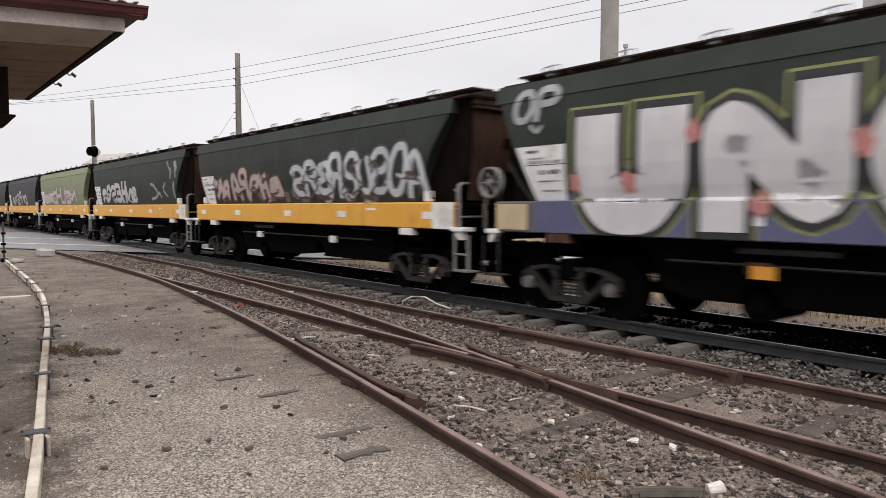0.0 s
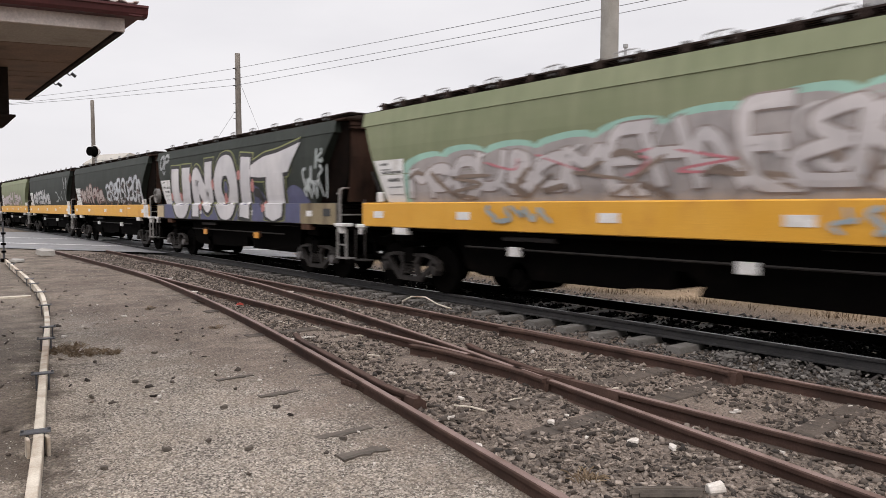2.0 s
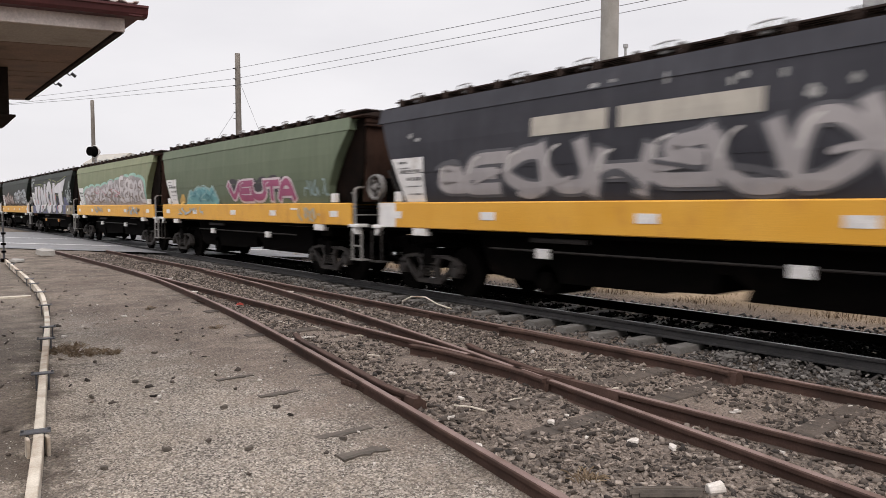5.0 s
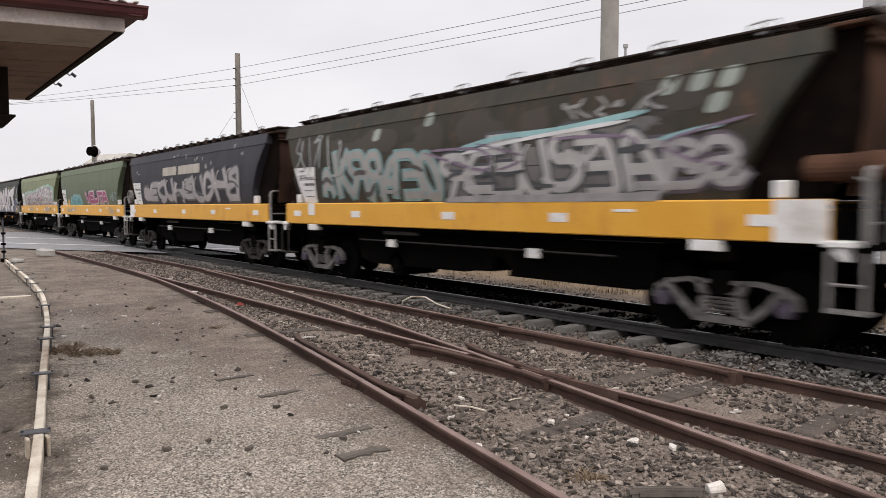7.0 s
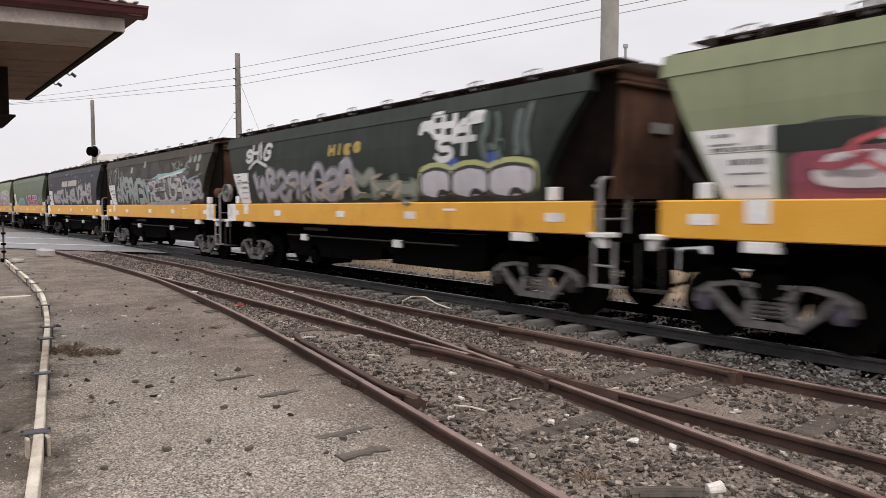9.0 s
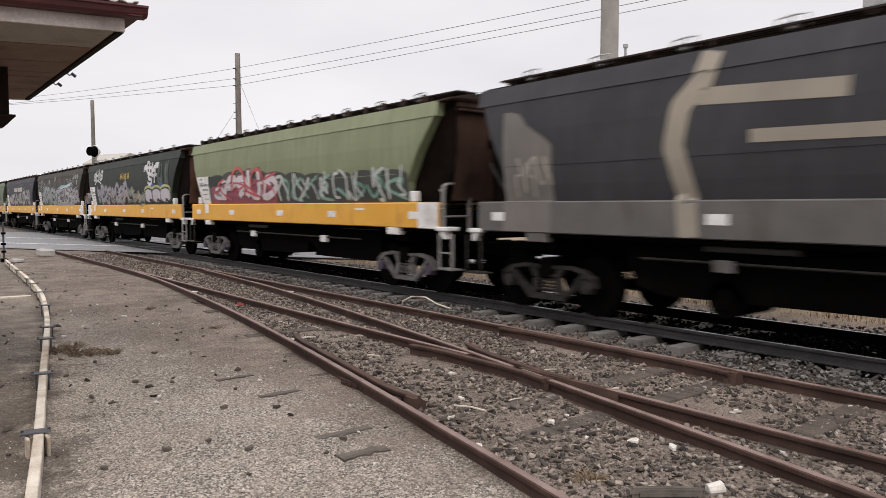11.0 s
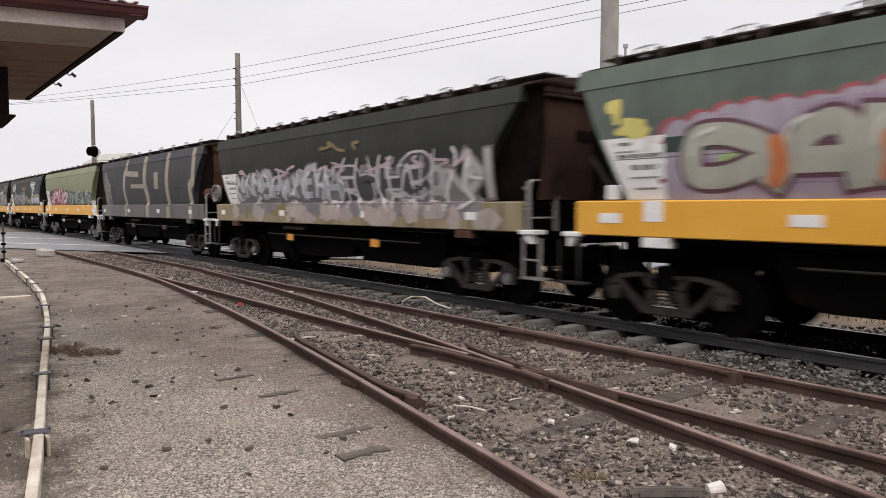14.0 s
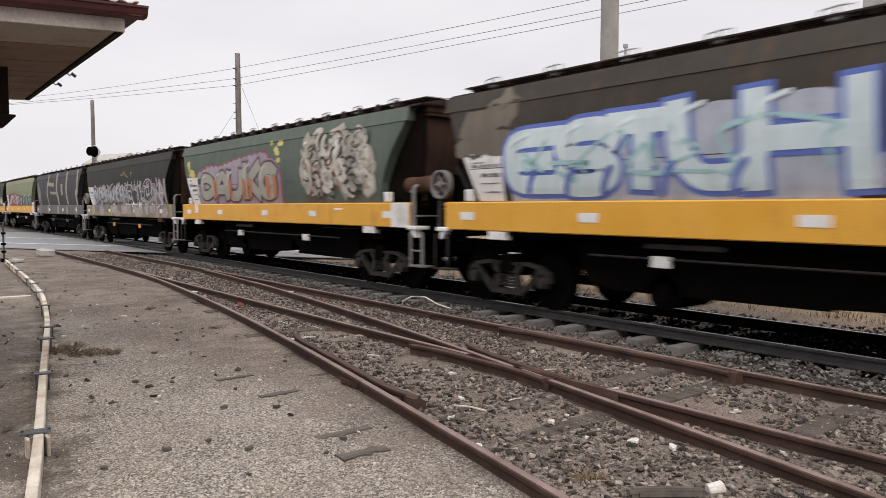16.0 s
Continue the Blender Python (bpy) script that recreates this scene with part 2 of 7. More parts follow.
def ground_mat():
    """Yard ground: packed grey gravel on one side, brown dirt round the tracks, straw-coloured soil beyond."""
    m, nt, bs = nodes_of("yard_ground")
    geo = nt.nodes.new("ShaderNodeNewGeometry")
    sep = nt.nodes.new("ShaderNodeSeparateXYZ")
    nt.links.new(geo.outputs["Position"], sep.inputs[0])
    big = noise_node(nt, 0.35, 5, 0.6)
    mid = noise_node(nt, 2.2, 5, 0.65)
    fine = noise_node(nt, 38, 4, 0.7)
    vor = nt.nodes.new("ShaderNodeTexVoronoi")
    vor.inputs["Scale"].default_value = 72
    co = nt.nodes.new("ShaderNodeTexCoord")
    nt.links.new(co.outputs["Object"], vor.inputs["Vector"])
    pebble = ramp_node(nt, vor.outputs["Color"], 0.2, 0.95, (0.075, 0.065, 0.056, 1), (0.54, 0.485, 0.425, 1))
    dust = ramp_node(nt, mid.outputs["Fac"], 0.3, 0.7, (0.22, 0.184, 0.149, 1), (0.37, 0.314, 0.256, 1))
    f1 = ramp_node(nt, mid.outputs["Fac"], 0.38, 0.66, (0.95, 0.95, 0.95, 1), (0.5, 0.5, 0.5, 1))
    gravel = mix_col(nt, f1.outputs["Color"], dust.outputs["Color"], pebble.outputs["Color"])
    dirt_r = ramp_node(nt, mid.outputs["Fac"], 0.3, 0.72, (0.065, 0.049, 0.039, 1), (0.2, 0.157, 0.13, 1))
    dirt_p = mix_col(nt, 0.2, dirt_r.outputs["Color"], pebble.outputs["Color"])
    # gravel yard gives way to dirt where the siding runs off at a slant
    ma = nt.nodes.new("ShaderNodeMath")
    ma.operation = "MULTIPLY_ADD"
    ma.inputs[1].default_value, ma.inputs[2].default_value = 0.17, -4.3
    nt.links.new(sep.outputs["Y"], ma.inputs[0])
    mb = nt.nodes.new("ShaderNodeMath")
    mb.operation = "ADD"
    nt.links.new(sep.outputs["X"], mb.inputs[0])
    nb = nt.nodes.new("ShaderNodeMath")
    nb.operation = "MULTIPLY_ADD"
    nb.inputs[1].default_value, nb.inputs[2].default_value = 2.4, -1.2
    nt.links.new(mid.outputs["Fac"], nb.inputs[0])
    mc = nt.nodes.new("ShaderNodeMath")
    mc.operation = "ADD"
    nt.links.new(sep.outputs["X"], mc.inputs[0])
    nt.links.new(nb.outputs[0], mc.inputs[1])
    md = nt.nodes.new("ShaderNodeMath")
    md.operation = "MULTIPLY_ADD"
    md.inputs[1].default_value, md.inputs[2].default_value = 0.1, 0.0
    nt.links.new(sep.outputs["Y"], md.inputs[0])
    me = nt.nodes.new("ShaderNodeMath")
    me.operation = "ADD"
    nt.links.new(mc.outputs[0], me.inputs[0])
    nt.links.new(md.outputs[0], me.inputs[1])
    edge = nt.nodes.new("ShaderNodeMapRange")
    edge.inputs["From Min"].default_value, edge.inputs["From Max"].default_value = 3.1, 4.0
    nt.links.new(me.outputs[0], edge.inputs["Value"])
    c = mix_col(nt, edge.outputs["Result"], gravel, dirt_p)
    # dirt strip on the platform side of the edging
    left = nt.nodes.new("ShaderNodeMapRange")
    left.inputs["From Min"].default_value, left.inputs["From Max"].default_value = 0.95, 0.55
    mf = nt.nodes.new("ShaderNodeMath")
    mf.operation = "MULTIPLY_ADD"
    mf.inputs[1].default_value = -0.165
    nt.links.new(sep.outputs["Y"], mf.inputs[0])
    nt.links.new(mc.outputs[0], mf.inputs[2])
    mg = nt.nodes.new("ShaderNodeMath")
    mg.operation = "ADD"
    mg.inputs[1].default_value = 0.75
    nt.links.new(mf.outputs[0], mg.inputs[0])
    nt.links.new(mg.outputs[0], left.inputs["Value"])
    soil = ramp_node(nt, mid.outputs["Fac"], 0.3, 0.7, (0.09, 0.073, 0.06, 1), (0.21, 0.178, 0.148, 1))
    c = mix_col(nt, left.outputs["Result"], c, soil.outputs["Color"])
    # straw-coloured ground beyond the line
    far = nt.nodes.new("ShaderNodeMapRange")
    far.inputs["From Min"].default_value, far.inputs["From Max"].default_value = 11.6, 12.6
    nt.links.new(sep.outputs["X"], far.inputs["Value"])
    straw = ramp_node(nt, big.outputs["Fac"], 0.3, 0.7, (0.18, 0.132, 0.085, 1), (0.27, 0.2, 0.132, 1))
    c = mix_col(nt, far.outputs["Result"], c, straw.outputs["Color"])
    # greasy soil between the running rails, blackened for the shade under the train
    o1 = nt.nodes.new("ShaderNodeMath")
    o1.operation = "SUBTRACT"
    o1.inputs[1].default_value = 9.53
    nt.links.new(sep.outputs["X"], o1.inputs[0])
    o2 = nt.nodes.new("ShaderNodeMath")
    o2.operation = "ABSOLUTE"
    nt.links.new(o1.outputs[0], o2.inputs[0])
    rail_shade = nt.nodes.new("ShaderNodeMapRange")
    rail_shade.inputs["From Min"].default_value, rail_shade.inputs["From Max"].default_value = 1.0, 0.75
    nt.links.new(o2.outputs[0], rail_shade.inputs["Value"])
    c = mix_col(nt, rail_shade.outputs["Result"], c, (0.003, 0.0028, 0.0026))
    # broad stains and fine grain
    st = ramp_node(nt, big.outputs["Fac"], 0.36, 0.62, (0.86, 0.84, 0.82, 1), (1.22, 1.21, 1.2, 1))
    c = mix_col(nt, 1.0, c, st.outputs["Color"], "MULTIPLY")
    fr = ramp_node(nt, fine.outputs["Fac"], 0.3, 0.72, (0.42, 0.42, 0.42, 1), (1.42, 1.42, 1.42, 1))
    c = mix_col(nt, 1.0, c, fr.outputs["Color"], "MULTIPLY")
    nt.links.new(c, bs.inputs["Base Color"])
    bs.inputs["Roughness"].default_value = 0.95
    bs.inputs["Specular IOR Level"].default_value = 0.2
    hs = mix_col(nt, 0.5, fine.outputs["Fac"], vor.outputs["Distance"])
    bump(nt, bs, hs, 0.9, 0.03)
    return m


MAT["ground"] = ground_mat()


# ---- mesh helpers ----
def part(name, bm, material, parent=None, label=""):
    me = bpy.data.meshes.new(name)
    bm.to_mesh(me)
    bm.free()
    me.materials.append(material)
    ob = new(name, me)
    if parent is not None:
        ob.parent = parent
    if label:
        tagged(ob, label)
    return ob


def add_box(bm, x0, x1, y0, y1, z0, z1, bev=0.0):
    r = bmesh.ops.create_cube(bm, size=1.0, matrix=Matrix.Translation(((x0 + x1) / 2, (y0 + y1) / 2, (z0 + z1) / 2))
                              @ Matrix.Diagonal((abs(x1 - x0), abs(y1 - y0), abs(z1 - z0), 1)))
    if bev:
        es = list({e for v in r["verts"] for e in v.link_edges})
        bmesh.ops.bevel(bm, geom=es, offset=bev, segments=1, affect="EDGES")
    return bm


def box(x0, x1, y0, y1, z0, z1, bev=0.0):
    return add_box(bmesh.new(), x0, x1, y0, y1, z0, z1, bev)


def add_cyl(bm, centre, axis, r, length, seg=16, r2=None):
    turn = Vector((0, 0, 1)).rotation_difference(Vector(axis)).to_matrix().to_4x4()
    bmesh.ops.create_cone(bm, cap_ends=True, segments=seg, radius1=r, radius2=r if r2 is None else r2, depth=length,
                          matrix=Matrix.Translation(centre) @ turn)
    return bm


def cyl(centre, axis, r, length, seg=16, r2=None):
    return add_cyl(bmesh.new(), centre, axis, r, length, seg, r2)


def add_tube(bm, pts, r, seg=6):
    """A round bar along a bent line."""
    pts = [Vector(p) for p in pts]
    rings = []
    side = None
    for i, p in enumerate(pts):
        a = (pts[min(i + 1, len(pts) - 1)] - pts[max(i - 1, 0)]).normalized()
        if side is None:
            side = a.orthogonal().normalized()
        side = (side - a * side.dot(a)).normalized()
        up = a.cross(side)
        rings.append([bm.verts.new(p + r * (math.cos(2 * math.pi * k / seg) * side + math.sin(2 * math.pi * k / seg) * up)) for k in range(seg)])
    for a, b in zip(rings, rings[1:]):
        for k in range(seg):
            bm.faces.new((a[k], a[(k + 1) % seg], b[(k + 1) % seg], b[k]))
    bm.faces.new(rings[0][::-1])
    bm.faces.new(rings[-1])
    return bm


def tube(pts, r, seg=6):
    return add_tube(bmesh.new(), pts, r, seg)


def prism(section, y0, y1):
    """A closed outline in x and z, drawn out along y."""
    bm = bmesh.new()
    a = [bm.verts.new((x, y0, z)) for x, z in section]
    b = [bm.verts.new((x, y1, z)) for x, z in section]
    n = len(section)
    for i in range(n):
        bm.faces.new((a[i], a[(i + 1) % n], b[(i + 1) % n], b[i]))
    bm.faces.new(a[::-1])
    bm.faces.new(b)
    bmesh.ops.recalc_face_normals(bm, faces=bm.faces)
    return bm


def sweep(section, path):
    """An outline (offset to the side, height) carried along a line of (x, y, z) points."""
    bm = bmesh.new()
    rings = []
    pts = [Vector(p) for p in path]
    for i, p in enumerate(pts):
        a = pts[min(i + 1, len(pts) - 1)] - pts[max(i - 1, 0)]
        a.z = 0
        a.normalize()
        s = Vector((a.y, -a.x, 0))
        rings.append([bm.verts.new(p + s * u + Vector((0, 0, w))) for u, w in section])
    n = len(section)
    for a, b in zip(rings, rings[1:]):
        for k in range(n):
            bm.faces.new((a[k], a[(k + 1) % n], b[(k + 1) % n], b[k]))
    bm.faces.new(rings[0][::-1])
    bm.faces.new(rings[-1])
    bmesh.ops.recalc_face_normals(bm, faces=bm.faces)
    return bm


def empty(name, label, category, m=None, group="", kind=""):
    ob = new(name)
    if m is not None:
        ob.matrix_basis = m
    return tagged(ob, label, category, group, kind)


# ---- ground, road, tracks ----
TRACK_X = 9.53          # centre line of the running line
RAIL_GAP = 0.835        # rail centre from track centre
GROUND_Z = -0.12


def ground_height(x, y):
    """Yard level with slight unevenness; the ballast shoulder drops beside the running line."""
    h = GROUND_Z + 0.028 * noise.noise((x * 0.5, y * 0.5, 0.3)) + 0.012 * noise.noise((x * 2.3, y * 2.3, 1.7))
    if 7.1 < x < 12.0:
        k = min(1.0, (x - 7.1) / 0.5, (12.0 - x) / 0.6)
        h -= 0.13 * max(k, 0)
    return h


def build_ground():
    xs = [-3000, -600, -120, -40, -15, -6, -3] + [-2 + 0.16 * i for i in range(101)] + [15, 18, 24, 40, 120, 600, 3000]
    ys = [-3000, -600, -120, -40, -15, -5] + [-1 + 0.2 * i for i in range(206)] + [42, 46, 52, 60, 80, 140, 600, 3000]
    verts = [(x, y, ground_height(x, y) if (-4 < x < 16 and -3 < y < 60) else GROUND_Z) for y in ys for x in xs]
    n = len(xs)
    faces = [(j * n + i, j * n + i + 1, (j + 1) * n + i + 1, (j + 1) * n + i) for j in range(len(ys) - 1) for i in range(n - 1)]
    me = bpy.data.meshes.new("ground")
    me.from_pydata(verts, [], faces)
    me.materials.append(MAT["ground"])
    for p in me.polygons:
        p.use_smooth = True
    return tagged(new("ground", me), "packed grey gravel and brown dirt yard", "ground", kind="structure")


ground = build_ground()


def build_road():
    """The level crossing: an asphalt road that crosses all tracks at a slant."""
    near_a, near_b = Vector((-16.0, 71.0)), Vector((40.0, -27.0))
    across = Vector((0.868, 0.496)) * 14.0
    bm = bmesh.new()
    steps = 40
    rows = []
    for i in range(steps + 1):
        p = near_a.lerp(near_b, i / steps)
        rows.append([bm.verts.new((p.x + across.x * s, p.y + across.y * s, GROUND_Z + 0.045 + 0.02 * math.sin(math.pi * s))) for s in (0, 0.25, 0.5, 0.75, 1)])
    for a, b in zip(rows, rows[1:]):
        for k in range(4):
            bm.faces.new((a[k], a[k + 1], b[k + 1], b[k]))
    bmesh.ops.recalc_face_normals(bm, faces=bm.faces)
    road = tagged(part("road", bm, MAT["road"]), "worn grey asphalt road over the level crossing", "road", kind="structure")
    line = bmesh.new()
    d = (near_b - near_a).normalized()
    for s0, s1 in ((0.2, 0.214), (0.5, 0.512)):
        for k in range(34):
            p = near_a + d * (k * 3.3) + across * s0
            q = near_a + d * (k * 3.3 + 3.32) + across * s0
            o = across * (s1 - s0)
            z = GROUND_Z + 0.051 + 0.02 * math.sin(math.pi * s0)
            line.faces.new([line.verts.new((v.x, v.y, z)) for v in (p, q, q + o, p + o)])
    part("lane_line", line, MAT["white"], road, "worn white painted lane line")
    return road


road = build_road()

RAIL_SECTION = [(-0.06, -0.15), (0.06, -0.15), (0.06, -0.138), (0.012, -0.122), (0.011, -0.045), (0.034, -0.035), (0.036, -0.008),
                (0.028, 0.0), (-0.028, 0.0), (-0.036, -0.008), (-0.034, -0.035), (-0.011, -0.045), (-0.012, -0.122), (-0.06, -0.138)]


def turnout_offset(y):
    """How far the branch has left the siding at y."""
    table = ((-8, 4.4), (-4, 3.55), (-1, 2.95), (1.5, 2.42), (2.7, 2.2), (4, 1.97), (6.5, 1.51), (8.7, 1.14), (10.4, 0.9), (12.4, 0.64), (15.5, 0.31), (18, 0.11), (20, 0.03), (22, 0.0), (120, 0.0))
    for (a, u), (b, v) in zip(table, table[1:]):
        if a <= y <= b:
            return u + (v - u) * (y - a) / (b - a)
    return 0.0


def smooth_offset(y):
    return sum(turnout_offset(y + k * 0.5) for k in range(-3, 4)) / 7


def y_steps(y0, y1, step=0.5):
    n = max(2, int(abs(y1 - y0) / step) + 1)
    return [y0 + (y1 - y0) * i / (n - 1) for i in range(n)]


def rail(name, pts, material, label, parent=None):
    ob = part(name, sweep(RAIL_SECTION, pts), material, parent, label)
    return ob


SIDING_R, SIDING_L = 6.95, 5.28
RAIL_Z = 0.0


def build_tracks():
    main = empty("running_track", "running line with dark steel rails on concrete sleepers", "railway track", kind="structure")
    for s in (-1, 1):
        x = TRACK_X + s * RAIL_GAP
        # far rail is a blacker copy: shade beneath the train is in its colour
        rail("rail", [(x, y, 0) for y in (-60, -10, 20, 60, 160, 260)], MAT["rail_web"] if s < 0 else MAT["black"], "dark greasy steel rail, the far one shade-black", main)
        part("rail_head", box(x - 0.024, x + 0.024, -60, 260, 0.0005, 0.004), MAT["rail_top"], main, "polished running surface")
    yard = empty("siding_turnout", "rusty siding turnout with brown rails in dirt", "railway track", kind="structure")
    lines = {
        "stock_rail": [(SIDING_R, y, 0) for y in y_steps(-6, 30, 2)],
        "closure_rail": [(SIDING_L, y, 0) for y in y_steps(-6, 4.15, 2)],
        "branch_rail": [(SIDING_L - smooth_offset(y), y, 0) for y in y_steps(-6, 32)],
        "inner_rail": [(SIDING_R - smooth_offset(y), y, 0) for y in y_steps(-6, 5.35)],
    }
    # rails between the frog and the blades
    lines["lead_rail"] = [(SIDING_L, y, 0) for y in y_steps(6.15, 19.0, 2)] + [(SIDING_L + 0.05, 20.2, 0)]
    lines["curved_lead_rail"] = [(SIDING_R - smooth_offset(y), y, 0) for y in y_steps(5.2, 15)] + [(SIDING_R - smooth_offset(y) - 0.03, y, 0) for y in y_steps(15.4, 19)]
    for key, pts in lines.items():
        rail(key, [(x, y, RAIL_Z) for x, y, z in pts], MAT["rail"], "brown rusted rail", yard)
        part("rail_head", sweep([(-0.029, 0.0006), (0.029, 0.0006), (0.02, 0.004), (-0.02, 0.004)], [(x, y, RAIL_Z) for x, y, z in pts]), MAT["rail_crown"], yard, "paler worn rail head")
    # guard rails with flared ends, and the wing rails of the frog
    def guard(name, fx, y0, y1, gap):
        ys = y_steps(y0, y1, 0.3)
        pts = []
        for y in ys:
            e = min(abs(y - y0), abs(y - y1))
            flare = 0.085 * max(0.0, 1 - e / 0.45)
            pts.append((fx(y) + gap + math.copysign(flare, gap), y, RAIL_Z + 0.012))
        rail(name, pts, MAT["rail"], "rusty check rail", yard)
    guard("check_rail", lambda y: SIDING_L - smooth_offset(y), 5.0, 8.6, 0.115)
    guard("check_rail", lambda y: SIDING_R, 3.75, 7.2, -0.115)
    guard("wing_rail", lambda y: SIDING_L, 4.75, 7.0, -0.125)
    guard("wing_rail", lambda y: SIDING_R - smooth_offset(y), 4.6, 6.6, 0.125)
    part("frog_nose", prism([(SIDING_L - 0.05, -0.1), (SIDING_L + 0.05, -0.1), (SIDING_L + 0.035, 0), (SIDING_L - 0.035, 0)], 4.0, 5.3), MAT["rail"], yard, "worn crossing nose")
    # heavy cast blocks that close the ends of check and wing rails
    for x, y in ((SIDING_R - 0.16, 3.78), (SIDING_R - 0.15, 7.16), (SIDING_L - 0.16, 4.8), (SIDING_L - smooth_offset(5.05) + 0.15, 5.05)):
        part("rail_end_block", prism([(x - 0.055, -0.13), (x + 0.12, -0.13), (x + 0.1, -0.03), (x + 0.03, 0.008), (x - 0.03, 0.008)], y - 0.09, y + 0.05), MAT["rail"], yard, "rusty cast end block")
    # spacer blocks and rail joints
    for y in (5.2, 6.4, 7.6):
        x = SIDING_L - smooth_offset(y)
        part("spacer_block", box(x + 0.03, x + 0.09, y - 0.05, y + 0.05, -0.09, -0.02, 0.008), MAT["rail"], yard)
    for y in (4.2, 5.5, 6.8):
        part("spacer_block", box(SIDING_R - 0.09, SIDING_R - 0.03, y - 0.05, y + 0.05, -0.09, -0.02, 0.008), MAT["rail"], yard)
    for y in (6.0, 13.2):
        x = SIDING_L - smooth_offset(y)
        for s in (-1, 1):
            part("fishplate", box(x + s * 0.018, x + s * 0.032, y - 0.26, y + 0.26, -0.115, -0.05, 0.004), MAT["rail"], yard)
            for k in (-0.18, -0.06, 0.06, 0.18):
                part("bolt", cyl((x + s * 0.04, y + k, -0.082), (1, 0, 0), 0.016, 0.03, 6), MAT["rail"], yard)
    for y in (9.3, 14.6):
        for s in (-1, 1):
            part("fishplate", box(SIDING_R + s * 0.018, SIDING_R + s * 0.032, y - 0.26, y + 0.26, -0.115, -0.05, 0.004), MAT["rail"], yard)
    # timber sleepers, half sunk in the dirt
    rng = random.Random(5)
    for i in range(44):
        y = -1.5 + i * 0.68 + rng.uniform(-0.05, 0.05)
        x0 = SIDING_L - smooth_offset(y) - 0.12 - rng.uniform(0, 0.15)
        x1 = SIDING_R + 0.45 + rng.uniform(0, 0.1)
        tilt = rng.uniform(-1.5, 1.5)
        bm = box(-(x1 - x0) / 2, (x1 - x0) / 2, -0.115, 0.115, -0.13, 0.0, 0.012)
        ob = part("sleeper", bm, MAT["timber_sleeper"], yard)
        ob.matrix_basis = pose((x0 + x1) / 2, y, GROUND_Z - 0.004 + rng.uniform(-0.022, 0.012), 0, rng.uniform(-0.3, 0.3), tilt)
    # concrete sleepers of the running line
    sec = [(-0.13, -0.2), (0.13, -0.2), (0.1, -0.012), (0.088, 0), (-0.088, 0), (-0.1, -0.012)]
    me = None
    for i in range(96):
        y = -6 + i * 0.67
        if me is None:
            bm = prism(sec, -1.3, 1.3)
            bmesh.ops.rotate(bm, verts=bm.verts, cent=(0, 0, 0), matrix=Matrix.Rotation(math.pi / 2, 3, "Z"))
            ob = part("sleeper", bm, MAT["concrete_sleeper"], main)
            me = ob.data
        else:
            ob = new("sleeper", me)
            ob.parent = main
        ob.matrix_basis = pose(TRACK_X, y, -0.165 + rng.uniform(-0.008, 0.004), 0, 0, rng.uniform(-0.7, 0.7))
    return main, yard


running_track, siding = build_tracks()


# ---- loose stone ----
def rock_templates(count, rng, flat=0.7):
    """Angular chips: knocked-about blocks with eight corners."""
    corners = np.array([(x, y, z) for x in (-1, 1) for y in (-1, 1) for z in (-1, 1)], float)
    quads = ((0, 1, 3, 2), (4, 6, 7, 5), (0, 4, 5, 1), (2, 3, 7, 6), (0, 2, 6, 4), (1, 5, 7, 3))
    tris = np.array([t for a, b, c, d in quads for t in ((a, b, c), (a, c, d))])
    out = []
    for _ in range(count):
        p = corners * rng.uniform(0.4, 1.0, corners.shape)
        p[:, 0] += 0.35 * p[:, 1] * rng.uniform(-1, 1)
        out.append(p * np.array([1.0, rng.uniform(0.55, 0.9), rng.uniform(0.3, flat)]))
    return out, tris


def scatter(name, spots, sizes, material, label, category, seed):
    """Stones at spots (n, 3), joined into one mesh."""
    rng = np.random.default_rng(seed)
    shapes, tris = rock_templates(16, rng)
    n, m = len(spots), len(shapes[0])
    pick = rng.integers(0, len(shapes), n)
    ang = rng.uniform(0, 2 * math.pi, (n, 3))
    ang[:, 0:2] = (ang[:, 0:2] - math.pi) * 0.22
    V = np.array(shapes)[pick] * sizes[:, None, None]
    V = V * rng.uniform((0.85, 0.7, 0.55), (1.3, 1.1, 1.0), (n, 3))[:, None, :]
    ca, sa = np.cos(ang), np.sin(ang)
    x, y, z = V[..., 0], V[..., 1], V[..., 2]
    y, z = y * ca[:, 0:1] - z * sa[:, 0:1], y * sa[:, 0:1] + z * ca[:, 0:1]
    x, z = x * ca[:, 1:2] + z * sa[:, 1:2], -x * sa[:, 1:2] + z * ca[:, 1:2]
    x, y = x * ca[:, 2:3] - y * sa[:, 2:3], x * sa[:, 2:3] + y * ca[:, 2:3]
    V = np.stack([x, y, z], -1) + spots[:, None, :]
    F = tris[None] + (np.arange(n) * m)[:, None, None]
    me = bpy.data.meshes.new(name)
    me.vertices.add(n * m)
    me.vertices.foreach_set("co", V.reshape(-1).astype(np.float32))
    nf = n * len(tris)
    me.loops.add(nf * 3)
    me.loops.foreach_set("vertex_index", F.reshape(-1).astype(np.int32))
    me.polygons.add(nf)
    me.polygons.foreach_set("loop_start", np.arange(0, nf * 3, 3, dtype=np.int32))
    me.update(calc_edges=True)
    me.materials.append(material)
    return tagged(new(name, me), label, category, kind="stuff")


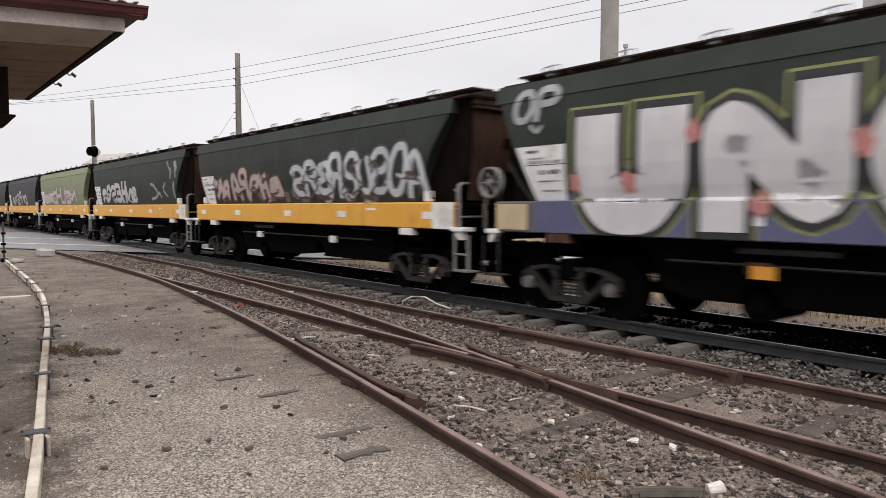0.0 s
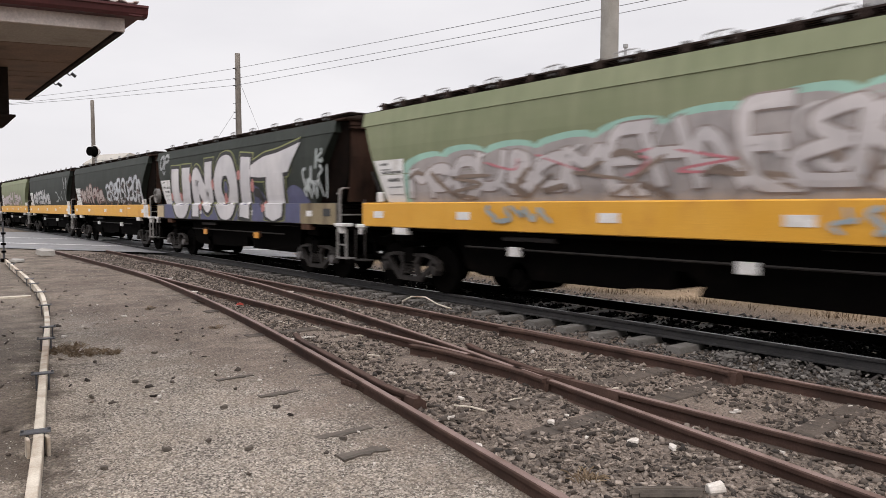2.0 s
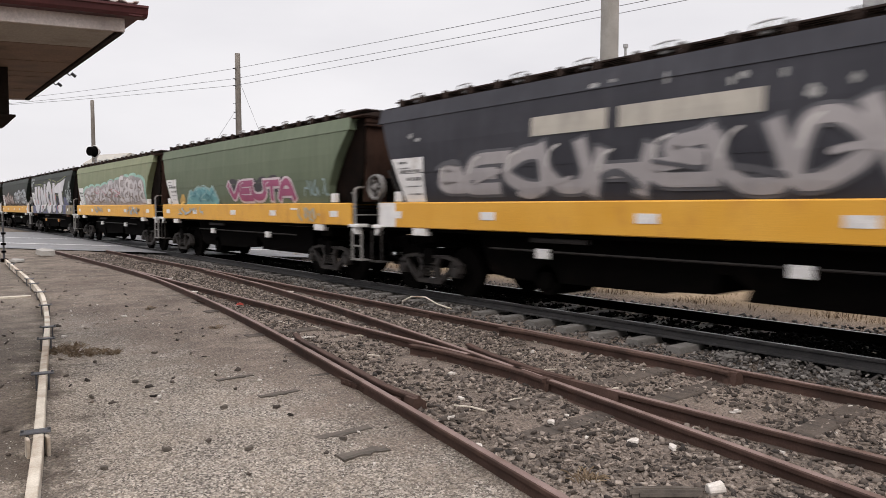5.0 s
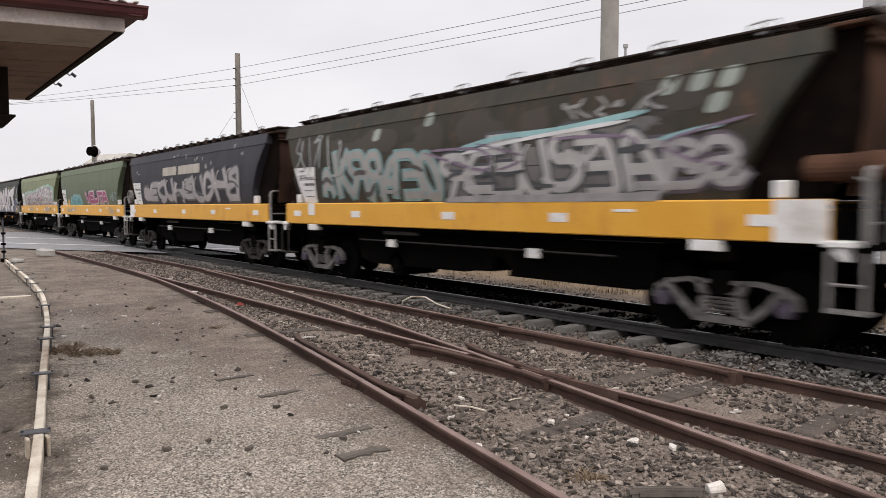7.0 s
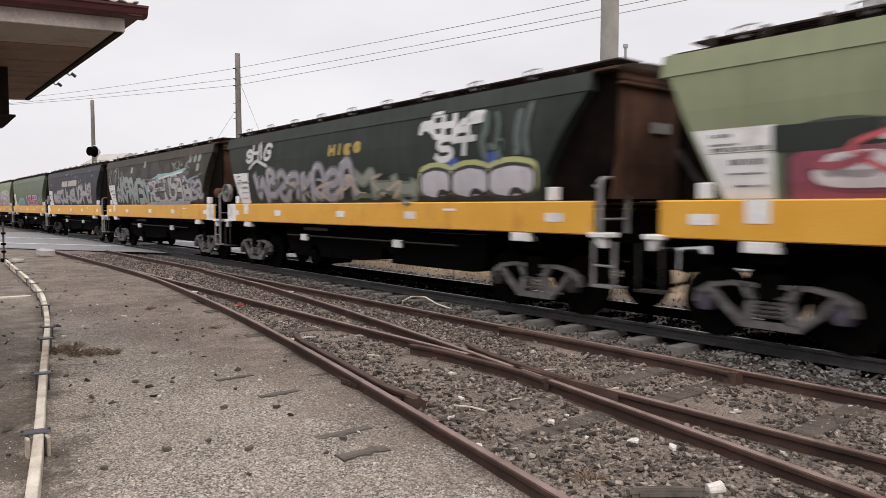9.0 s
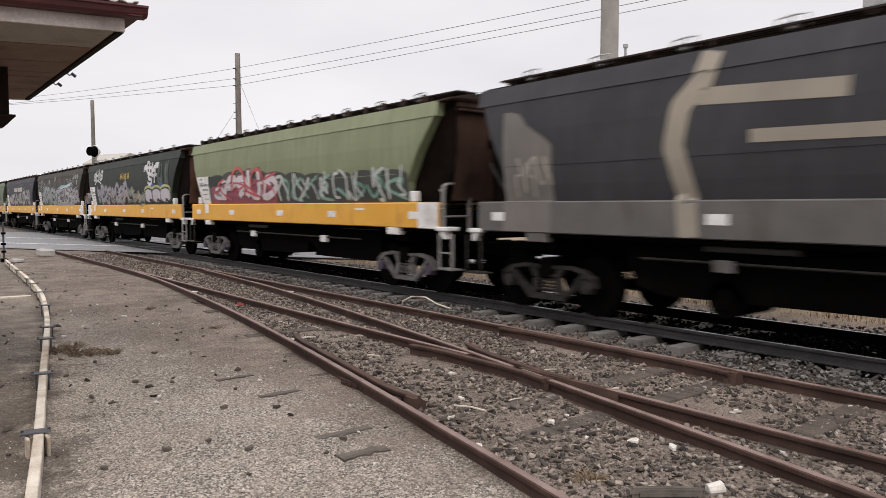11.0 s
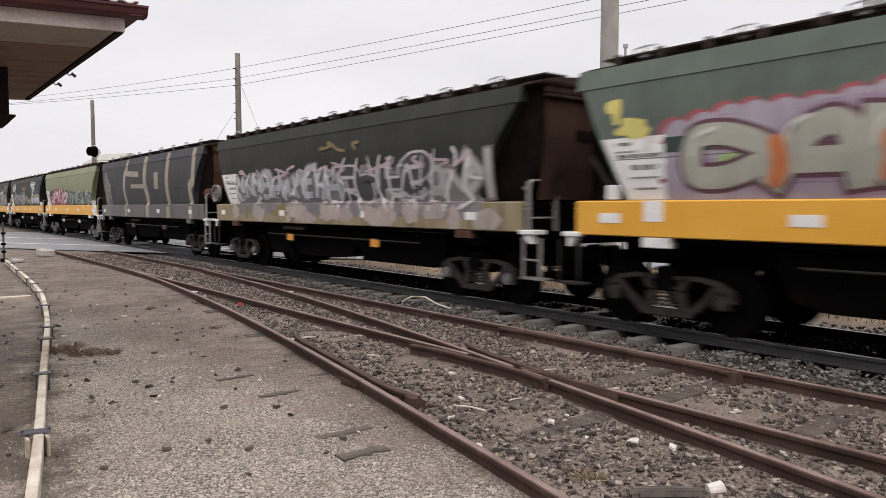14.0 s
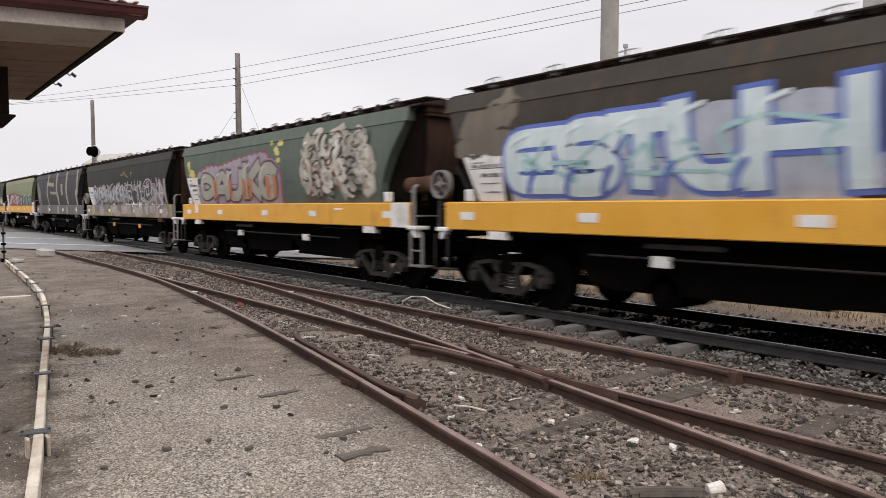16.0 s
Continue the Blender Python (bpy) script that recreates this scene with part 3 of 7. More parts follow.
def spots_in(n, x0, x1, y0, y1, seed, power=1.6, lift=0.0, keep=None):
    rng = np.random.default_rng(seed)
    ys = y0 + (y1 - y0) * rng.uniform(0, 1, n) ** power
    xs = rng.uniform(x0, x1, n)
    pts = [(x, y, ground_height(x, y) + lift) for x, y in zip(xs, ys) if keep is None or keep(x, y)]
    return np.array(pts)


def on_rail(x, y):
    b = SIDING_L - smooth_offset(y)
    return any(abs(x - r) < 0.05 for r in (SIDING_R, SIDING_L, b, SIDING_R - smooth_offset(y)))


def build_stone():
    rng = np.random.default_rng(3)
    # ballast of the running line, heaped round the sleepers
    p = spots_in(36000, 7.15, 11.7, -2, 46, 11, 1.7, 0.0, lambda x, y: not any(abs(x - TRACK_X - s * RAIL_GAP) < 0.07 for s in (-1, 1)))
    p[:, 2] += rng.uniform(-0.01, 0.03, len(p)) + np.where((p[:, 1] < 4.9) | (p[:, 1] > 9.5), 0.055, 0.0) * np.clip((p[:, 0] - 7.4) / 0.4, 0, 1)
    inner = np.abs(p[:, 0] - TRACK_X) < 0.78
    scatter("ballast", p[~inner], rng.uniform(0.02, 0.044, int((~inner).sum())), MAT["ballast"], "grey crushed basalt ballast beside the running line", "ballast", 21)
    # stones between the rails get the colour that holds the train's shade
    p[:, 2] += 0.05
    scatter("oily_ballast", p[inner], rng.uniform(0.03, 0.055, int(inner.sum())), MAT["greasy_shade"], "greasy ballast between the running rails, blackened as train shade", "ballast", 25)
    # darker stone in the siding: patchy
    def patchy(x, y):
        b = SIDING_L - smooth_offset(y)
        if x < b + 0.08 or on_rail(x, y):
            return False
        return noise.noise((x * 1.1, y * 0.8, 4.0)) > -0.3 or noise.noise((x * 5, y * 5, 9)) > 0.2
    p = spots_in(105000, 2.2, 7.3, 0.8, 30, 12, 1.12, 0.0, patchy)
    p[:, 2] += rng.uniform(-0.012, 0.012, len(p))
    scatter("yard_stone", p, 0.008 + 0.034 * rng.uniform(0, 1, len(p)) ** 2.3, MAT["yard_stone"], "loose dusty dark stones between siding rails", "stones", 22)
    # pale grit of the packed yard
    p = spots_in(42000, 0.4, 5.2, 2.2, 24, 13, 1.9, -0.002, lambda x, y: x < SIDING_L - smooth_offset(y) - 0.1 and noise.noise((x * 0.8, y * 0.5, 2.0)) > -0.25)
    scatter("yard_grit", p, rng.uniform(0.004, 0.012, len(p)), MAT["grit"], "pale grey grit on the packed yard", "gravel", 23)
    # odd larger stones on the yard
    p = spots_in(260, -0.6, 4.6, 2.6, 22, 14, 1.3, 0.008, lambda x, y: x < SIDING_L - smooth_offset(y) - 0.15)
    scatter("loose_stone", p, rng.uniform(0.015, 0.045, len(p)), MAT["yard_stone"], "scattered dark stones on the gravel yard", "stones", 24)


build_stone()


# ---- grain wagons ----
PITCH = 14.43
HALF = 6.64            # half length of the side beam
FIRST, LAST = -5, 12
SIDE_PROFILE = ((1.78, 1.255), (2.0, 1.3), (2.3, 1.335), (2.6, 1.35), (2.9, 1.35), (3.15, 1.335), (3.41, 1.31), (3.70, 1.235))
INSET_F = ((1.78, 0.84), (2.3, 0.6), (2.74, 0.38), (3.41, 0.08), (3.70, -0.05))
INSET_R = ((1.78, 1.1), (2.2, 1.0), (2.74, 0.68), (3.41, 0.16), (3.70, 0.0))


def on_table(table, z):
    if z <= table[0][0]:
        return table[0][1]
    for (a, u), (b, v) in zip(table, table[1:]):
        if z <= b:
            return u + (v - u) * (z - a) / (b - a)
    return table[-1][1]


def side_x(z):
    return on_table(SIDE_PROFILE, z)


MESHES = {}


def shared(name, material, parent, maker, label="", key=None):
    """A part whose mesh is built once for each material."""
    k = (key or name, material.name, HALF)
    if k not in MESHES:
        bm = maker()
        me = bpy.data.meshes.new(name)
        bm.to_mesh(me)
        bm.free()
        me.materials.append(material)
        MESHES[k] = me
    ob = new(name, MESHES[k])
    ob.parent = parent
    if label:
        tagged(ob, label)
    return ob


def hopper_body():
    bm = bmesh.new()
    zs = [1.78, 1.9, 2.05, 2.2, 2.38, 2.56, 2.74, 2.92, 3.1, 3.26, 3.405]
    top = [3.412, 3.55, 3.70]
    rings = []
    for z in zs + top:
        w = side_x(z) + (0.014 if z in top else 0.0)
        f, r = HALF - on_table(INSET_F, z), -HALF + on_table(INSET_R, z)
        if z in top:
            r = -HALF + 0.1
            f = HALF + 0.05
        rings.append([bm.verts.new(p) for p in ((-w, f, z), (-w, r, z), (w, r, z), (w, f, z))])
    for a, b in zip(rings, rings[1:]):
        for k in range(4):
            bm.faces.new((a[k], a[(k + 1) % 4], b[(k + 1) % 4], b[k]))
    bm.faces.new(rings[0][::-1])
    bm.faces.new(rings[-1])
    bmesh.ops.recalc_face_normals(bm, faces=bm.faces)
    return bm


def weld_seam():
    bm = bmesh.new()
    for s in (-1, 1):
        z = 2.36
        add_box(bm, s * (side_x(z) - 0.005), s * (side_x(z) + 0.006), -HALF + 1.4, HALF - 0.7, z - 0.006, z + 0.006)
    return bm


def side_beam(s):
    """A channel with lips, 0.5 m deep."""
    sec = [(1.27, 1.285), (1.33, 1.285), (1.35, 1.3), (1.35, 1.77), (1.33, 1.79), (1.27, 1.79), (1.27, 1.74), (1.3, 1.73), (1.3, 1.345), (1.27, 1.335)]
    return prism([(s * x, z) for x, z in sec], -HALF, HALF)


def roof_mesh():
    sec = [(-1.235, 3.70), (-1.25, 3.715), (-0.9, 3.79), (-0.45, 3.83), (0.45, 3.83), (0.9, 3.79), (1.25, 3.715), (1.235, 3.70)]
    return prism(sec, -HALF - 0.36, HALF - 0.08)


def roof_walk(s):
    bm = bmesh.new()
    x0, x1 = (0.62, 1.14) if s > 0 else (-1.14, -0.62)
    for k in range(5):
        x = x0 + (x1 - x0) * (k + 0.5) / 5
        add_box(bm, x - 0.04, x + 0.04, -HALF - 0.3, HALF - 0.3, 3.825, 3.85)
    for k in range(14):
        y = -HALF + 0.6 + k * (2 * HALF - 1.1) / 13
        add_box(bm, x0, x1, y - 0.02, y + 0.02, 3.76, 3.824)
    return bm


def hatch():
    bm = bmesh.new()
    add_box(bm, -0.42, 0.42, -1.45, 1.45, 3.832, 3.9, 0.03)
    return bm


def hatch_lever():
    """Locking lever: a stand with a bent handle lying along the roof."""
    bm = tube([(-1.05, -0.2, 3.8), (-1.05, -0.19, 3.94), (-1.05, -0.05, 3.955), (-1.05, 0.16, 3.935), (-1.05, 0.18, 3.88), (-0.6, 0.18, 3.88)], 0.014, 5)
    add_tube(bm, [(-1.05, -0.02, 3.8), (-1.05, -0.02, 3.94)], 0.02, 5)
    add_box(bm, -1.1, -0.98, -0.07, 0.05, 3.78, 3.88, 0.01)
    return bm


def walk_bracket():
    """Raking bracket that carries the roof walk over the slope."""
    bm = bmesh.new()
    add_box(bm, -1.235, -1.14, -0.035, 0.035, 3.705, 3.865, 0.01)
    add_box(bm, -1.2, -0.6, -0.02, 0.02, 3.78, 3.824)
    return bm


def shade_plate(s):
    """Dark plate in place of the shade between the sloped end and the end frame."""
    bm = bmesh.new()
    x = s * 1.12
    pts = [(-HALF - 0.26, 3.64), (-HALF - 0.24, 2.7), (-HALF - 0.19, 2.34), (-HALF + 0.12, 1.79), (-HALF + 1.2, 1.79), (-HALF + 0.75, 2.75), (-HALF + 0.25, 3.62)]
    a = [bm.verts.new((x - 0.01, y, z)) for y, z in pts]
    b = [bm.verts.new((x + 0.01, y, z)) for y, z in pts]
    n = len(pts)
    for i in range(n):
        bm.faces.new((a[i], a[(i + 1) % n], b[(i + 1) % n], b[i]))
    bm.faces.new(a[::-1])
    bm.faces.new(b)
    bmesh.ops.recalc_face_normals(bm, faces=bm.faces)
    return bm


def front_web(s):
    bm = bmesh.new()
    x = s * 1.1
    pts = [(HALF - 0.2, 1.79), (HALF - 0.2, 3.5), (HALF - 0.35, 3.5), (HALF - 1.0, 1.79)]
    a = [bm.verts.new((x - 0.01, y, z)) for y, z in pts]
    b = [bm.verts.new((x + 0.01, y, z)) for y, z in pts]
    for i in range(4):
        bm.faces.new((a[i], a[(i + 1) % 4], b[(i + 1) % 4], b[i]))
    bm.faces.new(a[::-1])
    bm.faces.new(b)
    bmesh.ops.recalc_face_normals(bm, faces=bm.faces)
    return bm


def front_sheet():
    """Dark upright sheet behind the front platform, with two stiffening ribs."""
    bm = box(-1.085, 1.2, HALF - 0.1, HALF - 0.08, 1.735, 3.5)
    for x in (-0.45, 0.45):
        add_box(bm, x - 0.03, x + 0.03, HALF - 0.08, HALF - 0.03, 1.75, 3.4)
    return bm


def front_strut():
    return tube([(-1.2, HALF - 0.72, 1.8), (-1.2, HALF - 0.42, 2.1), (-1.2, HALF - 0.16, 2.45)], 0.03, 6)


def slope_sheet():
    """Rusty end sheet: upright above, leaning in towards its foot."""
    bm = bmesh.new()
    top, foot = -HALF - 0.28, -HALF - 0.14
    rows = []
    for y, z, w in ((top, 3.55, 1.3), (top + 0.02, 2.85, 1.3), (top + 0.06, 2.35, 1.28), (foot, 1.82, 1.22)):
        rows.append([bm.verts.new((x, y + d, z)) for d in (0, 0.03) for x in (-1.09, w)])
    for a, b in zip(rows, rows[1:]):
        for p, q in ((0, 1), (1, 3), (3, 2), (2, 0)):
            bm.faces.new((a[p], a[q], b[q], b[p]))
    bm.faces.new((rows[0][0], rows[0][1], rows[0][3], rows[0][2]))
    bm.faces.new((rows[-1][0], rows[-1][2], rows[-1][3], rows[-1][1]))
    bmesh.ops.recalc_face_normals(bm, faces=bm.faces)
    return bm


def end_header():
    bm = bmesh.new()
    add_box(bm, -1.3, 1.33, -HALF - 0.34, -HALF + 0.095, 3.66, 3.705, 0.01)
    add_box(bm, -1.12, 1.27, -HALF - 0.3, -HALF - 0.26, 3.55, 3.659, 0.008)
    add_box(bm, -1.14, 1.29, -HALF - 0.36, -HALF - 0.27, 3.47, 3.51, 0.008)
    return bm


def end_plate():
    return box(-0.35, 0.15, -HALF - 0.292, -HALF - 0.278, 2.82, 2.98)


def end_platform(s):
    bm = bmesh.new()
    y0, y1 = (HALF - 0.95, HALF) if s > 0 else (-HALF, -HALF + 1.5)
    add_box(bm, -1.26, 1.26, y0, y1, 1.68, 1.73)
    add_box(bm, -1.26, 1.26, (y1 - 0.12) if s > 0 else y0, y1 if s > 0 else y0 + 0.12, 1.15, 1.66)
    return bm


def corner_block(s):
    """Flat white corner plate over a raking bracket."""
    bm = bmesh.new()
    y = s * (HALF + 0.1)
    add_box(bm, -1.365, -1.05, y - 0.17, y + 0.17, 1.25, 1.325, 0.012)
    lean = [(0.1, 1.249), (-0.08, 1.249), (-0.06, 1.2), (0.04, 1.1), (0.09, 1.1)]
    a = [bm.verts.new((-1.33, y + s * u, z)) for u, z in lean]
    b = [bm.verts.new((-1.2, y + s * u, z)) for u, z in lean]
    for k in range(5):
        bm.faces.new((a[k], a[(k + 1) % 5], b[(k + 1) % 5], b[k]))
    bm.faces.new(a[::-1])
    bm.faces.new(b)
    bmesh.ops.recalc_face_normals(bm, faces=bm.faces)
    return bm


def step_stirrup(s):
    y = s * (HALF + 0.18)
    bm = tube([(-1.3, y + 0.19, 1.2), (-1.3, y + 0.19, 0.55), (-1.3, y - 0.19, 0.55), (-1.3, y - 0.19, 1.2)], 0.03 if s < 0 else 0.018, 6)
    for z in (0.84,) if s < 0 else ():
        add_tube(bm, [(-1.3, y - 0.19, z), (-1.3, y + 0.19, z)], 0.02, 6)
    add_box(bm, -1.33, -1.05, y - 0.22, y + 0.22, 0.52, 0.545)
    return bm


def grab_loop(shift=0.0, inner=-0.66):
    """A bent flat-bar hoop at the platform's edge, with one rung."""
    y = -HALF - 0.1 - shift
    hoop = [(-1.3, 1.3), (-1.3, 2.02), (-1.285, 2.09), (-1.22, 2.13), (inner - 0.08, 2.13), (inner - 0.02, 2.1), (inner, 2.02), (inner, 1.3)]
    bm = bmesh.new()
    for dy in (-0.03, 0.0, 0.03):
        add_tube(bm, [(x, y + dy, z) for x, z in hoop], 0.022, 6)
    add_tube(bm, [(-1.3, y, 1.52), (inner, y, 1.52)], 0.018, 6)
    add_tube(bm, [(-1.3, y, 1.95), (-1.3, y + 0.12, 2.02)], 0.016, 5)
    return bm


def brake_wheel():
    bm = bmesh.new()
    c = Vector((-1.28, HALF + 0.2, 2.12))
    n = 24
    for k in range(n):
        a, b = 2 * math.pi * k / n, 2 * math.pi * (k + 1) / n
        ring = []
        for t in (a, b):
            for r, dx in ((0.27, -0.06), (0.27, 0.06), (0.235, 0.06), (0.235, -0.06)):
                ring.append(bm.verts.new(c + Vector((dx, r * math.cos(t), r * math.sin(t)))))
        for i in range(4):
            bm.faces.new((ring[i], ring[(i + 1) % 4], ring[4 + (i + 1) % 4], ring[4 + i]))
    for k in range(6):
        a = math.pi * k / 3
        add_tube(bm, [c, c + Vector((0, 0.25 * math.cos(a), 0.25 * math.sin(a)))], 0.018, 5)
    add_cyl(bm, c, (1, 0, 0), 0.06, 0.14, 10)
    bmesh.ops.remove_doubles(bm, verts=bm.verts, dist=1e-4)
    return bm


def brake_post():
    bm = bmesh.new()
    add_box(bm, -1.2, -1.1, HALF - 0.1, HALF, 1.73, 2.3, 0.01)
    add_box(bm, -1.22, -1.12, HALF - 0.02, HALF + 0.3, 2.06, 2.18, 0.01)
    add_box(bm, -1.0, 0.6, HALF - 0.45, HALF - 0.05, 1.731, 2.15, 0.02)
    return bm


def reservoir():
    """Air tank lying lengthwise over the platform, domed ends, on two cradles."""
    x, y, z = -1.05, -HALF - 0.1, 2.14
    bm = cyl((x, y, z), (0, 1, 0), 0.175, 0.86, 20)
    for s in (-1, 1):
        add_cyl(bm, (x, y + s * 0.46, z), (0, s, 0), 0.172, 0.06, 20, 0.14)
        add_cyl(bm, (x, y + s * 0.51, z), (0, s, 0), 0.14, 0.04, 20, 0.06)
        add_cyl(bm, (x, y + s * 0.28, z), (0, 1, 0), 0.182, 0.04, 20)
    return bm


def tank_cradle(s):
    y = -HALF - 0.1 + s * 0.28
    return box(-1.17, -0.93, y - 0.03, y + 0.03, 1.66, 1.99, 0.008)


def coupler(s):
    bm = box(-0.12, 0.12, s * (HALF - 0.2), s * (HALF + 0.3), 0.78, 1.0, 0.02)
    add_box(bm, -0.17, 0.17, s * (HALF + 0.28), s * (HALF + 0.48), 0.72, 1.06, 0.04)
    add_tube(bm, [(-0.35, s * (HALF + 0.05), 0.95), (-0.4, s * (HALF + 0.2), 0.6), (-0.36, s * (HALF + 0.45), 0.52)], 0.03, 6)
    return bm


def centre_sill():
    bm = box(-0.28, 0.28, -HALF + 0.1, HALF - 0.1, 0.85, 1.3)
    for s in (-1, 1):
        add_box(bm, -1.2, 1.2, s * (HALF - 1.4) - 0.25, s * (HALF - 1.4) + 0.25, 1.0, 1.3, 0.03)
    add_box(bm, -1.26, 1.26, -HALF + 0.1, HALF - 0.1, 1.22, 1.3)
    return bm


def chute(y0, y1, z0):
    """A hopper pocket that narrows to its gate."""
    bm = bmesh.new()
    mid = (y0 + y1) / 2
    lev = [(1.05, (y1 - y0) / 2, 1.22), (0.7, (y1 - y0) / 2 * 0.72, 0.8), (0.42, (y1 - y0) / 2 * 0.42, z0 + 0.08), (0.34, (y1 - y0) / 2 * 0.34, z0)]
    rings = [[bm.verts.new(p) for p in ((-w, mid - h, z), (w, mid - h, z), (w, mid + h, z), (-w, mid + h, z))] for w, h, z in lev]
    for a, b in zip(rings, rings[1:]):
        for k in range(4):
            bm.faces.new((a[k], a[(k + 1) % 4], b[(k + 1) % 4], b[k]))
    bm.faces.new(rings[0])
    bm.faces.new(rings[-1][::-1])
    bmesh.ops.recalc_face_normals(bm, faces=bm.faces)
    return bm


def gate_drum(y):
    bm = cyl((-0.5, y, 0.5), (1, 0, 0), 0.25, 1.0, 18)
    add_cyl(bm, (-1.01, y, 0.5), (1, 0, 0), 0.14, 0.06, 14)
    return bm


def underbox(front):
    """Black discharge pockets along the frame, with one notch."""
    bm = bmesh.new()
    pts = [(front + 1.7, 1.25), (front + 1.35, 0.56), (front + 0.95, 0.46), (-0.03, 0.49), (-0.07, 0.52), (-0.8, 0.55), (-0.84, 0.82), (-1.0, 0.82), (-1.27, 0.66), (-1.2, 0.5),
           (-3.9, 0.5), (-4.2, 0.62), (-4.25, 1.25)]
    a = [bm.verts.new((-1.0, y, z)) for y, z in pts]
    b = [bm.verts.new((1.0, y, z)) for y, z in pts]
    n = len(pts)
    for i in range(n):
        bm.faces.new((a[i], a[(i + 1) % n], b[(i + 1) % n], b[i]))
    bm.faces.new(a[::-1])
    bm.faces.new(b)
    bmesh.ops.recalc_face_normals(bm, faces=bm.faces)
    return bm


def brake_rod():
    bm = tube([(-1.15, -3.6, 0.98), (-1.15, 3.4, 0.98)], 0.02, 5)
    add_box(bm, -1.2, -1.12, 1.2, 2.4, 1.12, 1.2, 0.01)
    add_box(bm, -1.22, -1.1, -4.4, -2.9, 1.2, 1.25, 0.01)
    return bm


WHEEL_R = 0.46


def wheelset():
    bm = bmesh.new()
    for s in (-1, 1):
        add_cyl(bm, (s * 0.835, 0, 0), (1, 0, 0), WHEEL_R, 0.1, 28)
        add_cyl(bm, (s * 0.79, 0, 0), (1, 0, 0), WHEEL_R + 0.028, 0.03, 28)
        add_cyl(bm, (s * 0.87, 0, 0), (1, 0, 0), 0.16, 0.12, 14)
        for k in range(5):
            a = 2 * math.pi * k / 5
            add_cyl(bm, (s * 0.89, 0.29 * math.cos(a), 0.29 * math.sin(a)), (1, 0, 0), 0.03, 0.02, 8)
    add_cyl(bm, (0, 0, 0), (1, 0, 0), 0.075, 2.2, 12)
    return bm


def truss_bar(bm, x, a, b, w, d=0.1):
    """A flat cast bar from a to b in the plane of the frame."""
    a, b = Vector((x, *a)), Vector((x, *b))
    n = (b - a).cross(Vector((1, 0, 0))).normalized() * (w / 2)
    h = Vector((d / 2, 0, 0))
    q = [a + n, b + n, b - n, a - n]
    lo, hi = [bm.verts.new(p - h) for p in q], [bm.verts.new(p + h) for p in q]
    for i in range(4):
        bm.faces.new((lo[i], lo[(i + 1) % 4], hi[(i + 1) % 4], hi[i]))
    bm.faces.new(lo[::-1])
    bm.faces.new(hi)


def side_frame(s):
    """Cast three-piece bogie frame: top chord, two diagonals, window for the springs."""
    bm = bmesh.new()
    x = s * 1.08
    segs = []
    for m in (-1, 1):
        segs += [((m * 0.96, 0.58), (m * 0.74, 0.7), 0.09), ((m * 0.74, 0.7), (m * 0.5, 0.745), 0.06), ((m * 0.5, 0.745), (m * 0.28, 0.735), 0.06),
                 ((m * 0.76, 0.64), (m * 0.6, 0.46), 0.075), ((m * 0.6, 0.46), (m * 0.36, 0.26), 0.085), ((m * 0.32, 0.74), (m * 0.22, 0.55), 0.09),
                 ((m * 0.22, 0.57), (m * 0.28, 0.28), 0.1), ((m * 0.95, 0.6), (m * 0.98, 0.46), 0.06)]
    segs += [((-0.38, 0.25), (0.38, 0.25), 0.09), ((-0.32, 0.735), (0.32, 0.735), 0.05)]
    for a, b, w in segs:
        truss_bar(bm, x, a, b, w)
    bmesh.ops.recalc_face_normals(bm, faces=bm.faces)
    return bm


def spring_nest(s):
    bm = bmesh.new()
    for k in (-0.13, 0.0, 0.13):
        pts = [(s * 1.1 + 0.05 * math.cos(a), k + 0.05 * math.sin(a), 0.34 + 0.28 * a / (2 * math.pi * 5)) for a in [i * math.pi / 3 for i in range(31)]]
        add_tube(bm, pts, 0.014, 4)
    return bm


def axle_box(s, y):
    bm = box(s * 1.0, s * 1.12, y - 0.1, y + 0.1, 0.36, 0.57, 0.03)
    add_cyl(bm, (s * 1.14, y, 0.46), (1, 0, 0), 0.095, 0.08, 14)
    return bm


def bolster():
    bm = box(-1.16, 1.16, -0.16, 0.16, 0.55, 0.88, 0.03)
    add_box(bm, -0.3, 0.3, -0.3, 0.3, 0.86, 1.0, 0.03)
    return bm


WHEELS = []


def build_bogie(wagon, y, frame_mat, box_mat):
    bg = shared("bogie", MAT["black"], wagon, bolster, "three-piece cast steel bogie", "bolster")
    bg.matrix_basis = pose(0, y, 0)
    for s in (-1, 1):
        shared("side_frame", frame_mat if s < 0 else MAT["bogie_steel"], bg, lambda: side_frame(s), "cast truss frame", f"side_frame{s}")
        shared("spring_nest", frame_mat if s < 0 else MAT["bogie_steel"], bg, lambda: spring_nest(s), "coil springs", f"spring{s}")
        for k in (-0.84, 0.84):
            shared("axle_box", box_mat if s < 0 else MAT["bogie_steel"], bg, lambda: axle_box(s, k), "round-capped bearing box", f"axle_box{s}{k}")
    for k in (-0.84, 0.84):
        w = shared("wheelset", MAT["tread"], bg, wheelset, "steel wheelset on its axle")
        w.matrix_basis = pose(0, k, WHEEL_R)
        WHEELS.append((w, k))
    return bg


